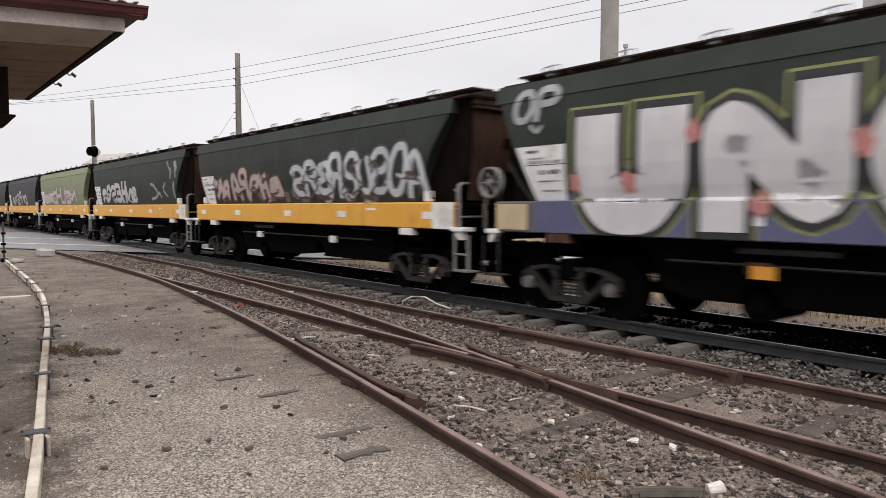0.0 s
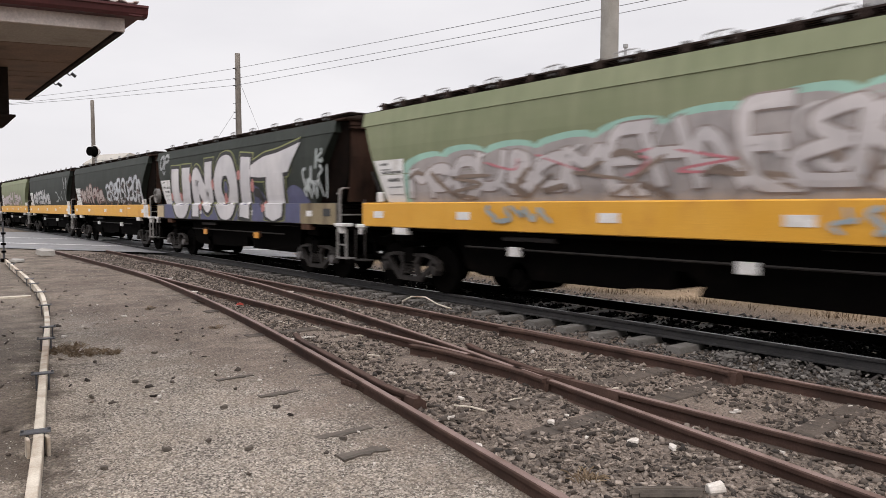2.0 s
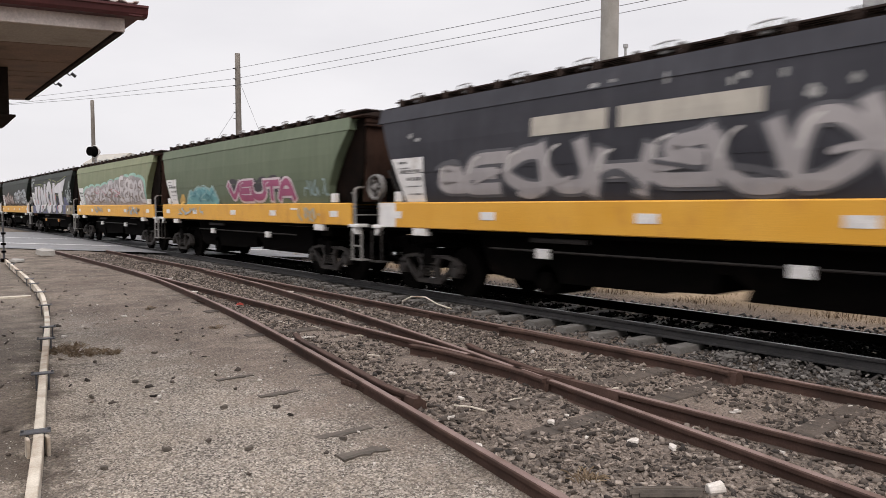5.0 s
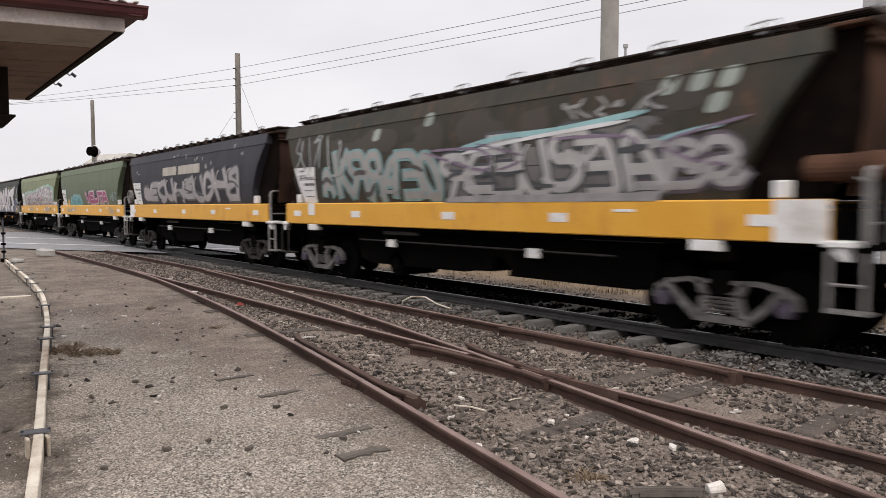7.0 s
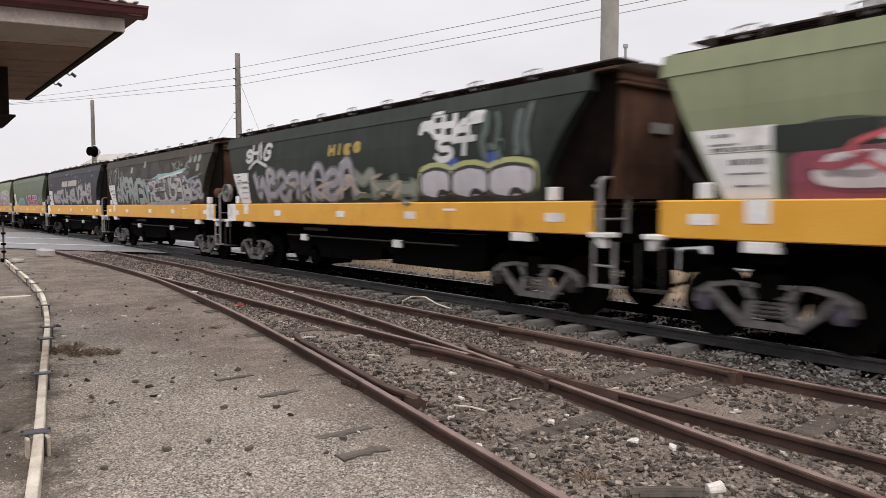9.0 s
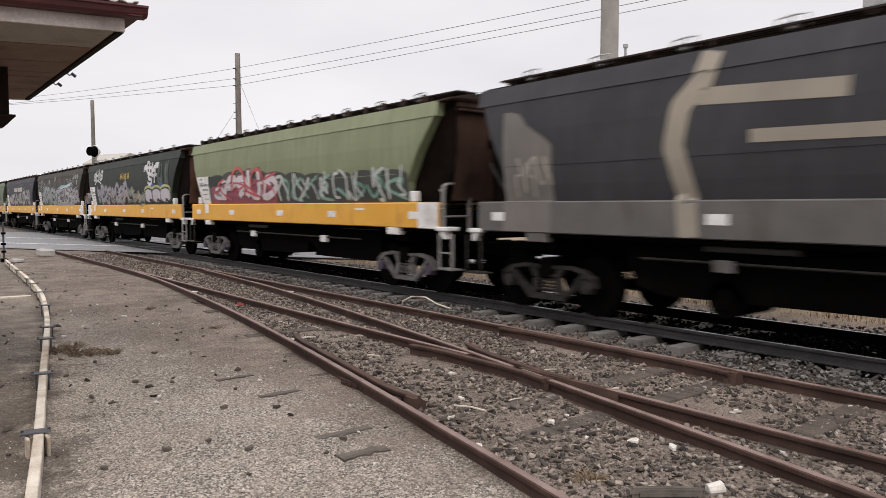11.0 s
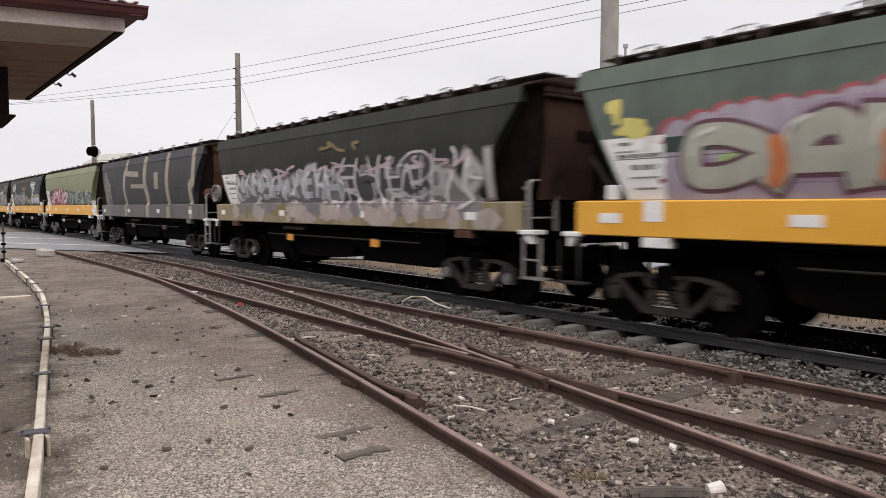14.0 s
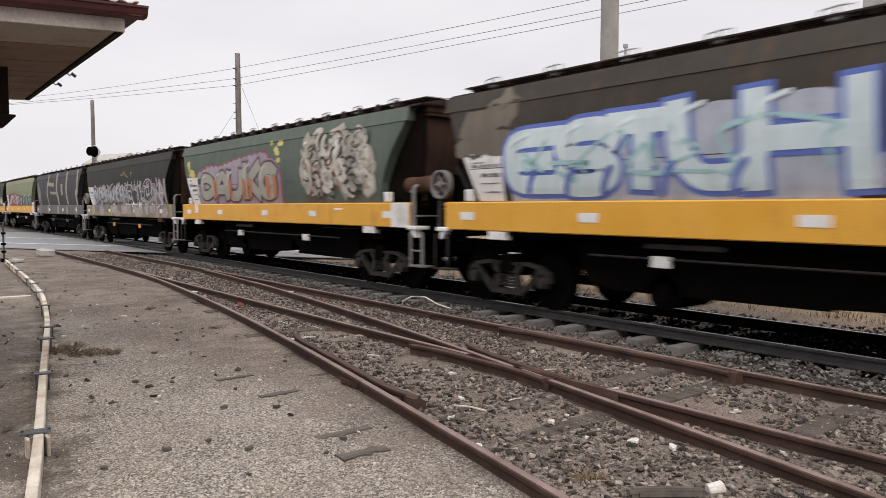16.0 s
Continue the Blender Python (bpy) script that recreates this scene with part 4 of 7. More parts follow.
# ---- sprayed lettering ----
def curve_through(pts, per=5):
    if len(pts) < 3:
        a, b = pts
        return [(a[0] + (b[0] - a[0]) * k / per, a[1] + (b[1] - a[1]) * k / per) for k in range(per + 1)]
    out = []
    ext = [pts[0]] + list(pts) + [pts[-1]]
    for i in range(1, len(ext) - 2):
        p0, p1, p2, p3 = ext[i - 1:i + 3]
        for k in range(per):
            t = k / per
            out.append(tuple(0.5 * (2 * p1[d] + (p2[d] - p0[d]) * t + (2 * p0[d] - 5 * p1[d] + 4 * p2[d] - p3[d]) * t * t
                                    + (3 * p1[d] - p0[d] - 3 * p2[d] + p3[d]) * t ** 3) for d in (0, 1)))
    out.append(tuple(pts[-1]))
    return out


class Paint:
    """Flat painted shapes laid on the wagon's curved side: g metres behind the front end, z up."""

    def __init__(self, off):
        self.bm, self.off, self.floor = bmesh.new(), off, 1.3

    def vert(self, g, z):
        z = min(max(z, self.floor), 3.68)
        x = 1.35 if z < 1.79 else side_x(z) + (0.014 if z > 3.408 else 0)
        return self.bm.verts.new((-(x + self.off), HALF - g, z))

    def strip(self, rows):
        """Rows of points, joined into one sheet."""
        rows = [[self.vert(*p) for p in r] for r in rows]
        for a, b in zip(rows, rows[1:]):
            for k in range(len(a) - 1):
                self.bm.faces.new((a[k], a[k + 1], b[k + 1], b[k]))

    def stroke(self, pts, w, taper=True):
        """A brush line with rounded ends."""
        self.off += 0.0003
        n = len(pts)
        ring = n > 6 and math.hypot(pts[0][0] - pts[-1][0], pts[0][1] - pts[-1][1]) < 0.001
        along = [0.0]
        for p, q in zip(pts, pts[1:]):
            along.append(along[-1] + math.hypot(q[0] - p[0], q[1] - p[1]))
        across = 1 + math.ceil(w / 0.16)
        rows = []
        for i, p in enumerate(pts):
            a, b = pts[max(i - 1, 0)], pts[min(i + 1, n - 1)]
            if ring and i in (0, n - 1):
                a, b = pts[-2], pts[1]
            dx, dz = b[0] - a[0], b[1] - a[1]
            ln = math.hypot(dx, dz) or 1.0
            e = min(along[i], along[-1] - along[i]) / (w / 2)
            k = w / 2 * (math.sqrt(max(0.12, 1 - (1 - min(e, 1)) ** 2)) if taper else 1)
            nx, nz = -dz / ln * k, dx / ln * k
            rows.append([(p[0] + nx * c / across, p[1] + nz * c / across) for c in range(across, -across - 1, -1)])
        self.strip(rows)

    def blob(self, g, z, rg, rz, n=16, rough=0.0, rng=None):
        self.off += 0.0003
        c = self.vert(g, z)
        rings = []
        jit = [1 + (rng.uniform(-rough, rough) if rng else 0) for _ in range(n)]
        for f in (0.5, 1.0):
            rings.append([self.vert(g + rg * f * jit[k] * math.cos(2 * math.pi * k / n), z + rz * f * jit[k] * math.sin(2 * math.pi * k / n)) for k in range(n)])
        for k in range(n):
            self.bm.faces.new((c, rings[0][k], rings[0][(k + 1) % n]))
            self.bm.faces.new((rings[0][k], rings[1][k], rings[1][(k + 1) % n], rings[0][(k + 1) % n]))

    def slab(self, g0, g1, z0, z1, lean=0.0, grow=0.0, soft=5.0, rng=None, wob=0.0):
        """A fat rounded block, leaning."""
        self.off += 0.0003
        rows = []
        n = 12
        lo, hi = z0 - grow, z1 + grow
        ledge = [(z - lo) / (hi - lo) for z in (1.784, 1.8) if lo < z < hi]
        for t in sorted([k / n for k in range(n + 1)] + ledge):
            z = z0 - grow + (z1 - z0 + 2 * grow) * t
            e = abs(2 * t - 1)
            h = 0.5 * (g1 - g0) * max(0.12, (1 - e ** soft) ** 0.5) + grow
            c = (g0 + g1) / 2 + lean * (t - 0.5)
            a = c - h + (rng.uniform(-wob, wob) if rng else 0)
            b = c + h + (rng.uniform(-wob, wob) if rng else 0)
            rows.append([(a, z), ((a + b) / 2, z), (b, z)])
        self.strip(rows)

    def wave(self, g0, g1, z0, tops, bumps, dent=0.08, grow=0.0):
        """A long sheet whose upper edge runs through tops in scallops."""
        self.off += 0.0003
        n = max(12, int((g1 - g0) / 0.09))
        rows = []
        for k in range(n + 1):
            u = k / n
            f = u * (len(tops) - 1)
            j = min(int(f), len(tops) - 2)
            top = tops[j] + (tops[j + 1] - tops[j]) * (f - j) - dent + dent * math.sqrt(abs(math.sin(math.pi * u * bumps))) + grow
            g = g0 - grow + (g1 - g0 + 2 * grow) * u
            rows.append([(g, z0 + (top - z0) * v / 8) for v in range(9)] if z0 > 1.75 else [(g, z) for z in (z0, 1.784, 1.8)] + [(g, 1.8 + (max(top, 1.85) - 1.8) * v / 7) for v in range(1, 8)])
        self.strip(rows)

    def rect(self, g0, g1, z0, z1, lean=0.0):
        self.off += 0.0003
        nz = max(1, int((z1 - z0) / 0.15))
        self.strip([[(g0 + lean * (1 - k / nz), z0 + (z1 - z0) * k / nz), (g1, z0 + (z1 - z0) * k / nz)] for k in range(nz + 1)])

    def done(self, name, material, parent, label=""):
        bmesh.ops.recalc_face_normals(self.bm, faces=self.bm.faces)
        if sum(f.normal.x for f in self.bm.faces) > 0:
            bmesh.ops.reverse_faces(self.bm, faces=self.bm.faces)
        return part(name, self.bm, material, parent, label)


SPRAY = {}


def spray_of(col, worn=0.35):
    k = (tuple(round(c, 3) for c in col), worn)
    if k not in SPRAY:
        SPRAY[k] = spray("sprayed_paint", col, worn)
    return SPRAY[k]


def line_part(wagon, name, pts, w, col, off=0.02, worn=0.4):
    p = Paint(off)
    p.stroke(curve_through(pts, 5), w)
    return p.done(name, spray_of(col, worn), wagon)


# painted letter skeletons on a grid five wide and seven high; each stroke is a row of column-and-row pairs
GLYPHS = {"A": "00 15 26 35 40/12 32", "B": "00 06 35 34 13/13 42 41 30 00", "C": "45 36 16 04 02 10 30 41", "D": "00 06 26 44 42 20 00", "E": "46 06 00 40/03 33",
          "G": "45 36 16 04 02 10 30 41 43 23", "H": "06 00/46 40/03 43", "I": "26 20", "K": "06 00/46 13 40", "L": "06 00 40", "M": "00 06 23 46 40",
          "N": "00 06 40 46", "O": "04 02 10 30 42 44 36 16 04", "P": "00 06 36 45 44 33 03", "R": "00 06 36 45 44 33 03/23 40", "S": "45 36 16 05 04 13 33 42 41 30 10 01",
          "T": "06 46/26 20", "U": "06 02 10 30 42 46", "V": "06 20 46", "Y": "06 23 46/23 20"}


def letter_strokes(letter, g0, g1, z0, z1, lean):
    """The letter's centre lines fitted into a leaning box."""
    out = []
    for run in GLYPHS[letter].split("/"):
        pts = []
        for pair in run.split():
            u, v = int(pair[0]) / 4, int(pair[1]) / 6
            pts.append((g0 + (g1 - g0) * u + lean * (v - 0.5), z0 + (z1 - z0) * v))
        line = [pts[0]]
        for a, b in zip(pts, pts[1:]):
            line += [(a[0] + (b[0] - a[0]) * k / 6, a[1] + (b[1] - a[1]) * k / 6) for k in range(1, 7)]
        if pts[0] == pts[-1]:
            for _ in range(5):
                line = [tuple((line[(k - 1) % (len(line) - 1)][d] + 2 * line[k][d] + line[(k + 1) % (len(line) - 1)][d]) / 4 for d in (0, 1)) for k in range(len(line) - 1)]
                line.append(line[0])
            out.append(line)
            continue
        for _ in range(3):
            line = [line[0]] + [tuple((p[d] + 2 * q[d] + r[d]) / 4 for d in (0, 1)) for p, q, r in zip(line, line[1:], line[2:])] + [line[-1]]
        out.append(line)
    return out


def longer(line, by):
    """The same line drawn out past both of its ends."""
    (ax, az), (bx, bz), (cx, cz), (dx, dz) = line[0], line[2], line[-3], line[-1]
    u, v = math.hypot(ax - bx, az - bz) or 1.0, math.hypot(dx - cx, dz - cz) or 1.0
    return [(ax + (ax - bx) / u * by, az + (az - bz) / u * by)] + line + [(dx + (dx - cx) / v * by, dz + (dz - cz) / v * by)]


def dense_ends(line, by):
    """As longer(), in short steps, so that the paint follows the ledge."""
    far = longer(line, by)
    head = [(far[0][0] + (far[1][0] - far[0][0]) * k / 5, far[0][1] + (far[1][1] - far[0][1]) * k / 5) for k in range(5)]
    tail = [(far[-2][0] + (far[-1][0] - far[-2][0]) * k / 5, far[-2][1] + (far[-1][1] - far[-2][1]) * k / 5) for k in range(1, 6)]
    return head + line + tail


def letter_form(wagon, letter, g0, g1, z0, z1, fat, layers, lean=0.0, step=0, turned=False):
    """One fat letter: each layer (name, extra width, material, lift) is a part of its own."""
    h = fat / 2
    runs = letter_strokes(letter, min(g0 + h, (g0 + g1) / 2), max(g1 - h, (g0 + g1) / 2), z0 + h, z1 - h, lean)
    if turned:
        runs = [[(g0 + g1 - g, z) for g, z in r] for r in runs]
    for name, extra, mat, off in layers:
        p = Paint(off + 0.0009 * step)
        p.floor = 1.797 if z0 > 1.79 else 1.3
        for r in runs:
            if z0 < 1.79:
                r = [(a[0] + (b[0] - a[0]) * k / 4, a[1] + (b[1] - a[1]) * k / 4) for a, b in zip(r, r[1:]) for k in range(4)] + [r[-1]]
            closed = math.hypot(r[0][0] - r[-1][0], r[0][1] - r[-1][1]) < 0.02
            p.stroke(r if closed else dense_ends(r, h * 0.75 + extra), fat + 2 * extra, False)
        p.done(name, mat, wagon)


def lettering(wagon, word, g0, g1, z0, tops, fat, fill, edge=None, edge_w=0.05, rim=None, rim_w=0.0, shine=None, seed=1, lean=0.1, worn=0.35, gap=0.0, loose=0.3):
    """A row of fat letters under a top line that may rise and fall."""
    rng = random.Random(seed)
    cell = (g1 - g0) / len(word)
    for i, letter in enumerate(word):
        f = (i + 0.5) / len(word) * (len(tops) - 1)
        j = min(int(f), len(tops) - 2)
        z1 = tops[j] + (tops[j + 1] - tops[j]) * (f - j) + rng.uniform(-0.12, 0.1) * loose
        a = g0 + i * cell + gap / 2 + rng.uniform(-0.1, 0.1) * cell * loose
        b = g0 + (i + 1) * cell - gap / 2 + rng.uniform(-0.1, 0.1) * cell * loose
        ln = (lean + rng.uniform(-0.2, 0.2) * loose) * (z1 - z0)
        lo = z0 + rng.uniform(0, 0.12) * loose
        layers = []
        if rim:
            layers.append(("letter_rim", edge_w + rim_w, spray_of(rim, worn), 0.0045))
        if edge:
            layers.append(("letter_outline", edge_w, spray_of(edge, worn), 0.008))
        layers.append(("painted_letter", 0.0, spray_of(fill, worn), 0.014))
        letter_form(wagon, letter, a, b, lo, z1, fat * rng.uniform(0.9, 1.1), layers, ln, i, loose > 1.25 and i % 3 != 1)
        if shine:
            w, h = b - a, z1 - lo
            line_part(wagon, "paint_highlight", [(a + 0.12 * w, lo + 0.5 * h), (a + 0.16 * w + ln * 0.3, lo + 0.8 * h), (a + 0.4 * w, z1 - 0.08 * h)], min(0.08, 0.2 * fat), shine, 0.0235)


def piece(wagon, g0, g1, z0, tops, n, fill, edge, cut=None, edge_w=0.05, back=None, shine=None, seed=1, lean=0.1, worn=0.4, gap=0.06):
    """An unreadable tangle of n overlapping letter forms, crossed by bars, under a top line."""
    rng = random.Random(seed)
    cell = (g1 - g0) / n
    if back:
        p = Paint(0.003)
        p.wave(g0 - 0.1, g1 + 0.1, z0 - 0.02, [t + 0.05 for t in tops], n, 0.1)
        p.done("paint_cloud", spray_of(back, 0.8), wagon)
    fat = min(0.25 * cell, 0.2)
    lettering(wagon, [rng.choice("ABDEHKMNORSUP") for _ in range(n)], g0 - 0.06, g1 + 0.06, z0, tops, fat, fill, edge, edge_w, None, 0.0, shine, seed, lean, worn, gap - 0.12, 1.3)
    dark = cut or edge or (0.06, 0.06, 0.06)
    top = sum(tops) / len(tops)
    for i in range(n):
        g = g0 + (i + rng.uniform(0.1, 0.9)) * cell
        z = z0 + (top - z0) * rng.uniform(0.1, 0.8)
        line_part(wagon, "painted_bar", [(g - 0.35 * cell, z), (g, z + rng.uniform(-0.12, 0.12)), (g + 0.4 * cell, z + rng.uniform(-0.2, 0.2))], rng.uniform(0.05, 0.11), rng.choice((fill, dark, dark)), 0.0245 + 0.0002 * i, 0.6)


def scrawl(wagon, g0, g1, z0, z1, n, col, w=0.05, seed=1, worn=0.4):
    """Quick sprayed loops and strokes, no letters."""
    rng = random.Random(seed)
    for i in range(n):
        g = g0 + (g1 - g0) * (i + 0.5) / n
        c = (g1 - g0) / n * 0.7
        m = rng.randrange(3, 6)
        pts = []
        for k in range(m):
            v = (k / (m - 1)) if rng.random() < 0.7 else rng.random()
            pts.append((g + c * rng.uniform(-0.9, 0.9), z0 + (z1 - z0) * min(1, max(0, (v if i % 2 else 1 - v) + rng.uniform(-0.15, 0.15)))))
        line_part(wagon, "painted_tag", pts, w * rng.uniform(0.75, 1.3), col, 0.022 + 0.0002 * i, worn)


def patches(wagon, g0, g1, z0, z1, n, col, r=0.2, seed=1):
    rng = random.Random(seed)
    for i in range(n):
        p = Paint(0.004 + 0.0002 * i)
        p.blob(rng.uniform(g0, g1), rng.uniform(z0, z1), r * rng.uniform(0.5, 1.6), r * rng.uniform(0.4, 1.2), 14, 0.25, rng)
        p.done("paint_patch", spray_of(col, 0.6), wagon)


def data_panel(wagon, seed):
    """White stencilled panel at the front end, its writing too small to read."""
    p = Paint(0.004)
    zs = [1.8, 1.95, 2.1, 2.3, 2.5, 2.66]
    rows = [[p.vert(on_table(INSET_F, z) + 0.05, z), p.vert(1.52, z)] for z in zs]
    for a, b in zip(rows, rows[1:]):
        p.bm.faces.new((a[0], a[1], b[1], b[0]))
    p.done("data_panel", MAT["white"], wagon, "white stencilled data panel")
    rng = random.Random(seed)
    # rows of small marks the size of stencilled characters
    for z, a, b, h in ((2.57, 0.72, 0.98, 0.05), (2.46, 0.72, 1.06, 0.03), (2.4, 0.74, 1.44, 0.055), (2.24, 0.98, 1.44, 0.075), (2.1, 0.96, 1.42, 0.028), (1.95, 1.02, 1.4, 0.03)):
        q = Paint(0.008)
        g = a
        while g < b:
            wd = h * rng.uniform(0.35, 0.6)
            q.off = 0.008
            q.rect(g, min(g + wd, b + 0.02), z - h * rng.uniform(0.35, 0.5), z + h * 0.5)
            g += wd + h * rng.choice((0.18, 0.22, 0.7))
        tagged(q.done("stencil_row", MAT["ink"], wagon), "row of small black stencil marks", kind="stuff")


def beam_marks(wagon, gs, z0=1.47, z1=1.61, w=0.36, name="reflector_plate"):
    for g in gs:
        y = HALF - g
        part(name, box(-1.357, -1.3505, y - w / 2, y + w / 2, z0, z1), MAT["white"], wagon, "white reflective plate")


def pads(wagon, mat=None):
    """White-painted jacking pads under the beam and target plates below."""
    for g in (1.38, 2 * HALF - 1.5):
        shared("jacking_pad", mat or MAT["white"], wagon, lambda: box(-1.345, -1.2, -0.22, 0.22, 1.14, 1.283, 0.01), "white painted pad", "pad").matrix_basis = pose(0, HALF - g, 0)
    for g in (4.5, 8.6):
        shared("target_plate", mat or MAT["white"], wagon, lambda: box(-1.2, -1.12, -0.14, 0.14, 0.86, 1.02, 0.01), "square white plate below the frame", "plate").matrix_basis = pose(0, HALF - g, 0)


def build_wagon(index, paint, beam, label, wheel=False, white_end=False, frames="bogie_steel", boxes="bogie_steel", panel=True, white_front=False, mark_mat=None,
                tank=False, drum=2.2, step_back=0.0, low_plate=False):
    wagon = empty("grain_wagon", label, "railway wagon", None, "grain wagons of the train")
    shared("hopper_body", paint, wagon, hopper_body, "curved steel hopper body")
    shared("weld_seam", paint, wagon, weld_seam, "")
    for s in (-1, 1):
        shared("side_beam", beam, wagon, lambda: side_beam(s), "deep pressed side beam", f"beam{s}")
        # end plates are added to draw the shade below the sloped ends
        shared("end_shade_plate", MAT["rust_shade"], wagon, lambda: shade_plate(s), "dark rusty plate standing for end shade", f"gusset{s}")
        shared("front_web", MAT["rust_shade"], wagon, lambda: front_web(s), "dark rusty plate standing for end shade", f"front_web{s}")
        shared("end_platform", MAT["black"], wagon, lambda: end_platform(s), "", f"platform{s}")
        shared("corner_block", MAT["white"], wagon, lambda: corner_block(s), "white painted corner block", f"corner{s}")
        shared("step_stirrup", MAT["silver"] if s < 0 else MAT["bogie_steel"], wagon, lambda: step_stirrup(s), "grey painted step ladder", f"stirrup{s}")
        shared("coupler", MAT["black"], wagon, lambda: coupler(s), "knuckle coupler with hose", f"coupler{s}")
        shared("roof_walk", MAT["roof_grime"], wagon, lambda: roof_walk(s), "slatted roof walkway", f"walk{s}")
        build_bogie(wagon, s * (HALF - 1.4), MAT[frames], MAT[boxes])
    # front sheet has the gap's shade in its colour
    shared("front_sheet", MAT["rust_shade"], wagon, front_sheet, "dark rusty front sheet with shade in its colour")
    shared("front_strut", MAT["bogie_steel"], wagon, front_strut, "dusty diagonal strut")
    shared("roof", MAT["roof_grime"], wagon, roof_mesh, "grimy curved roof")
    shared("slope_sheet", MAT["rust_brown" if index in (5, 6, 8) else "rust_mid"], wagon, slope_sheet, "rusty sloping end sheet")
    shared("end_plate", MAT["silver"] if index in (6, 2) else MAT["rust_shade"], wagon, end_plate, "small plate on the end sheet")
    shared("end_header", MAT["rust_brown" if index in (5, 6, 8) else "rust_mid"], wagon, end_header, "rusted end header")
    shared("grab_loop", MAT["silver"], wagon, lambda: grab_loop(step_back), "grey bent-bar grab rail", f"grab{step_back}")
    if tank:
        shared("air_reservoir", MAT["rust_brown"], wagon, reservoir, "brown rusty air reservoir")
        for s in (-1, 1):
            shared("tank_cradle", MAT["black"], wagon, lambda: tank_cradle(s), "", f"cradle{s}")
    # sill, pockets and chute carry their shade in the near-black material
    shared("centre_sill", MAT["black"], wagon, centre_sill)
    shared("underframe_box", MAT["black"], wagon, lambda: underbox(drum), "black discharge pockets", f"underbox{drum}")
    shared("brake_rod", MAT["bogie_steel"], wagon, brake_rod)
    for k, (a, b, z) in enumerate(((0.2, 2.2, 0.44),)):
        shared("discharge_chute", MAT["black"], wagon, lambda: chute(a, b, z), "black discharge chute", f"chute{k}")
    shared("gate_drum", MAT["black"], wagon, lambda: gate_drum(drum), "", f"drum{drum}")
    for k in range(4):
        shared("roof_hatch", MAT["roof_grime"], wagon, hatch, "long roof hatch cover").matrix_basis = pose(0, -4.7 + k * 3.15, 0)
    for k in range(9):
        shared("hatch_lever", MAT["grey_steel"], wagon, hatch_lever, "bent hatch lever").matrix_basis = pose(0, HALF - 0.95 - k * 1.42, 0)
    if index in (2, 3, 4, 7, 9, 10):
        for k in range(18):
            shared("walk_bracket", MAT["roof_grime"], wagon, walk_bracket).matrix_basis = pose(0, HALF - 0.6 - k * 0.71, 0)
    if wheel:
        shared("brake_wheel", MAT["silver"], wagon, brake_wheel, "spoked silver brake wheel")
        shared("brake_post", MAT["black"], wagon, brake_post)
    if panel:
        data_panel(wagon, index)
    if beam.name.startswith("yellow"):
        beam_marks(wagon, (0.62, 3.37, 6.6, 9.3, 2 * HALF - 0.75))
        part("slot_plate", box(-1.357, -1.3505, HALF - 10.7, HALF - 10.35, 1.63, 1.67), MAT["white"], wagon)
    else:
        beam_marks(wagon, (0.5, 4.5, 8.5, 12.0), w=0.3)
    if white_end:
        part("white_end_panel", box(-1.3565, -1.3512, -HALF + 0.002, -HALF + 0.62, 1.29, 1.785), MAT["white"], wagon, "white end panel on the beam")
    if white_front:
        part("white_end_panel", box(-1.3565, -1.3512, HALF - 0.6, HALF - 0.002, 1.29, 1.785), MAT["white"], wagon, "white end panel on the beam")
    if mark_mat is None:
        for y in (-HALF + 0.74 - step_back, HALF - 0.72):
            part("lamp_bracket", box(-1.32, -1.2, y, y + 0.2, 1.8, 2.01, 0.015), MAT["white"], wagon, "white lamp bracket box on the beam")
            part("bracket_foot", box(-1.3, -1.22, y + 0.06, y + 0.14, 1.73, 1.8), MAT["black"], wagon)
    if low_plate:
        part("route_plate", box(-1.357, -1.3505, HALF - 1.5, HALF - 1.2, 1.5, 1.785), MAT["white"], wagon, "white plate below the data panel")
    pads(wagon, mark_mat)
    return wagon


DK_GREEN = wagon_paint("dark_green_wagon_paint", (0.016, 0.021, 0.0165), 0.3)
LT_GREEN = wagon_paint("pale_green_wagon_paint", (0.175, 0.2, 0.115), 0.2, (0.225, 0.24, 0.15))
MID_GREEN = wagon_paint("sage_green_wagon_paint", (0.105, 0.132, 0.085), 0.15, (0.135, 0.16, 0.108))
OLD_GREEN = wagon_paint("blotched_green_wagon_paint", (0.026, 0.03, 0.024), 0.95, (0.06, 0.045, 0.033))
SEA_GREEN = wagon_paint("grey_green_wagon_paint", (0.075, 0.095, 0.078), 0.35)
NAVY = wagon_paint("dark_slate_wagon_paint", (0.028, 0.028, 0.035), 0.3)
SLATE = wagon_paint("slate_grey_wagon_paint", (0.032, 0.031, 0.034), 0.25)
CHAR = wagon_paint("charcoal_wagon_paint", (0.0135, 0.0145, 0.0118), 0.4)
BROWN = wagon_paint("brown_black_wagon_paint", (0.035, 0.029, 0.022), 0.9)
Y, G, OLV = MAT["yellow"], MAT["beam_grey"], MAT["beam_olive"]
WAGONS = {}


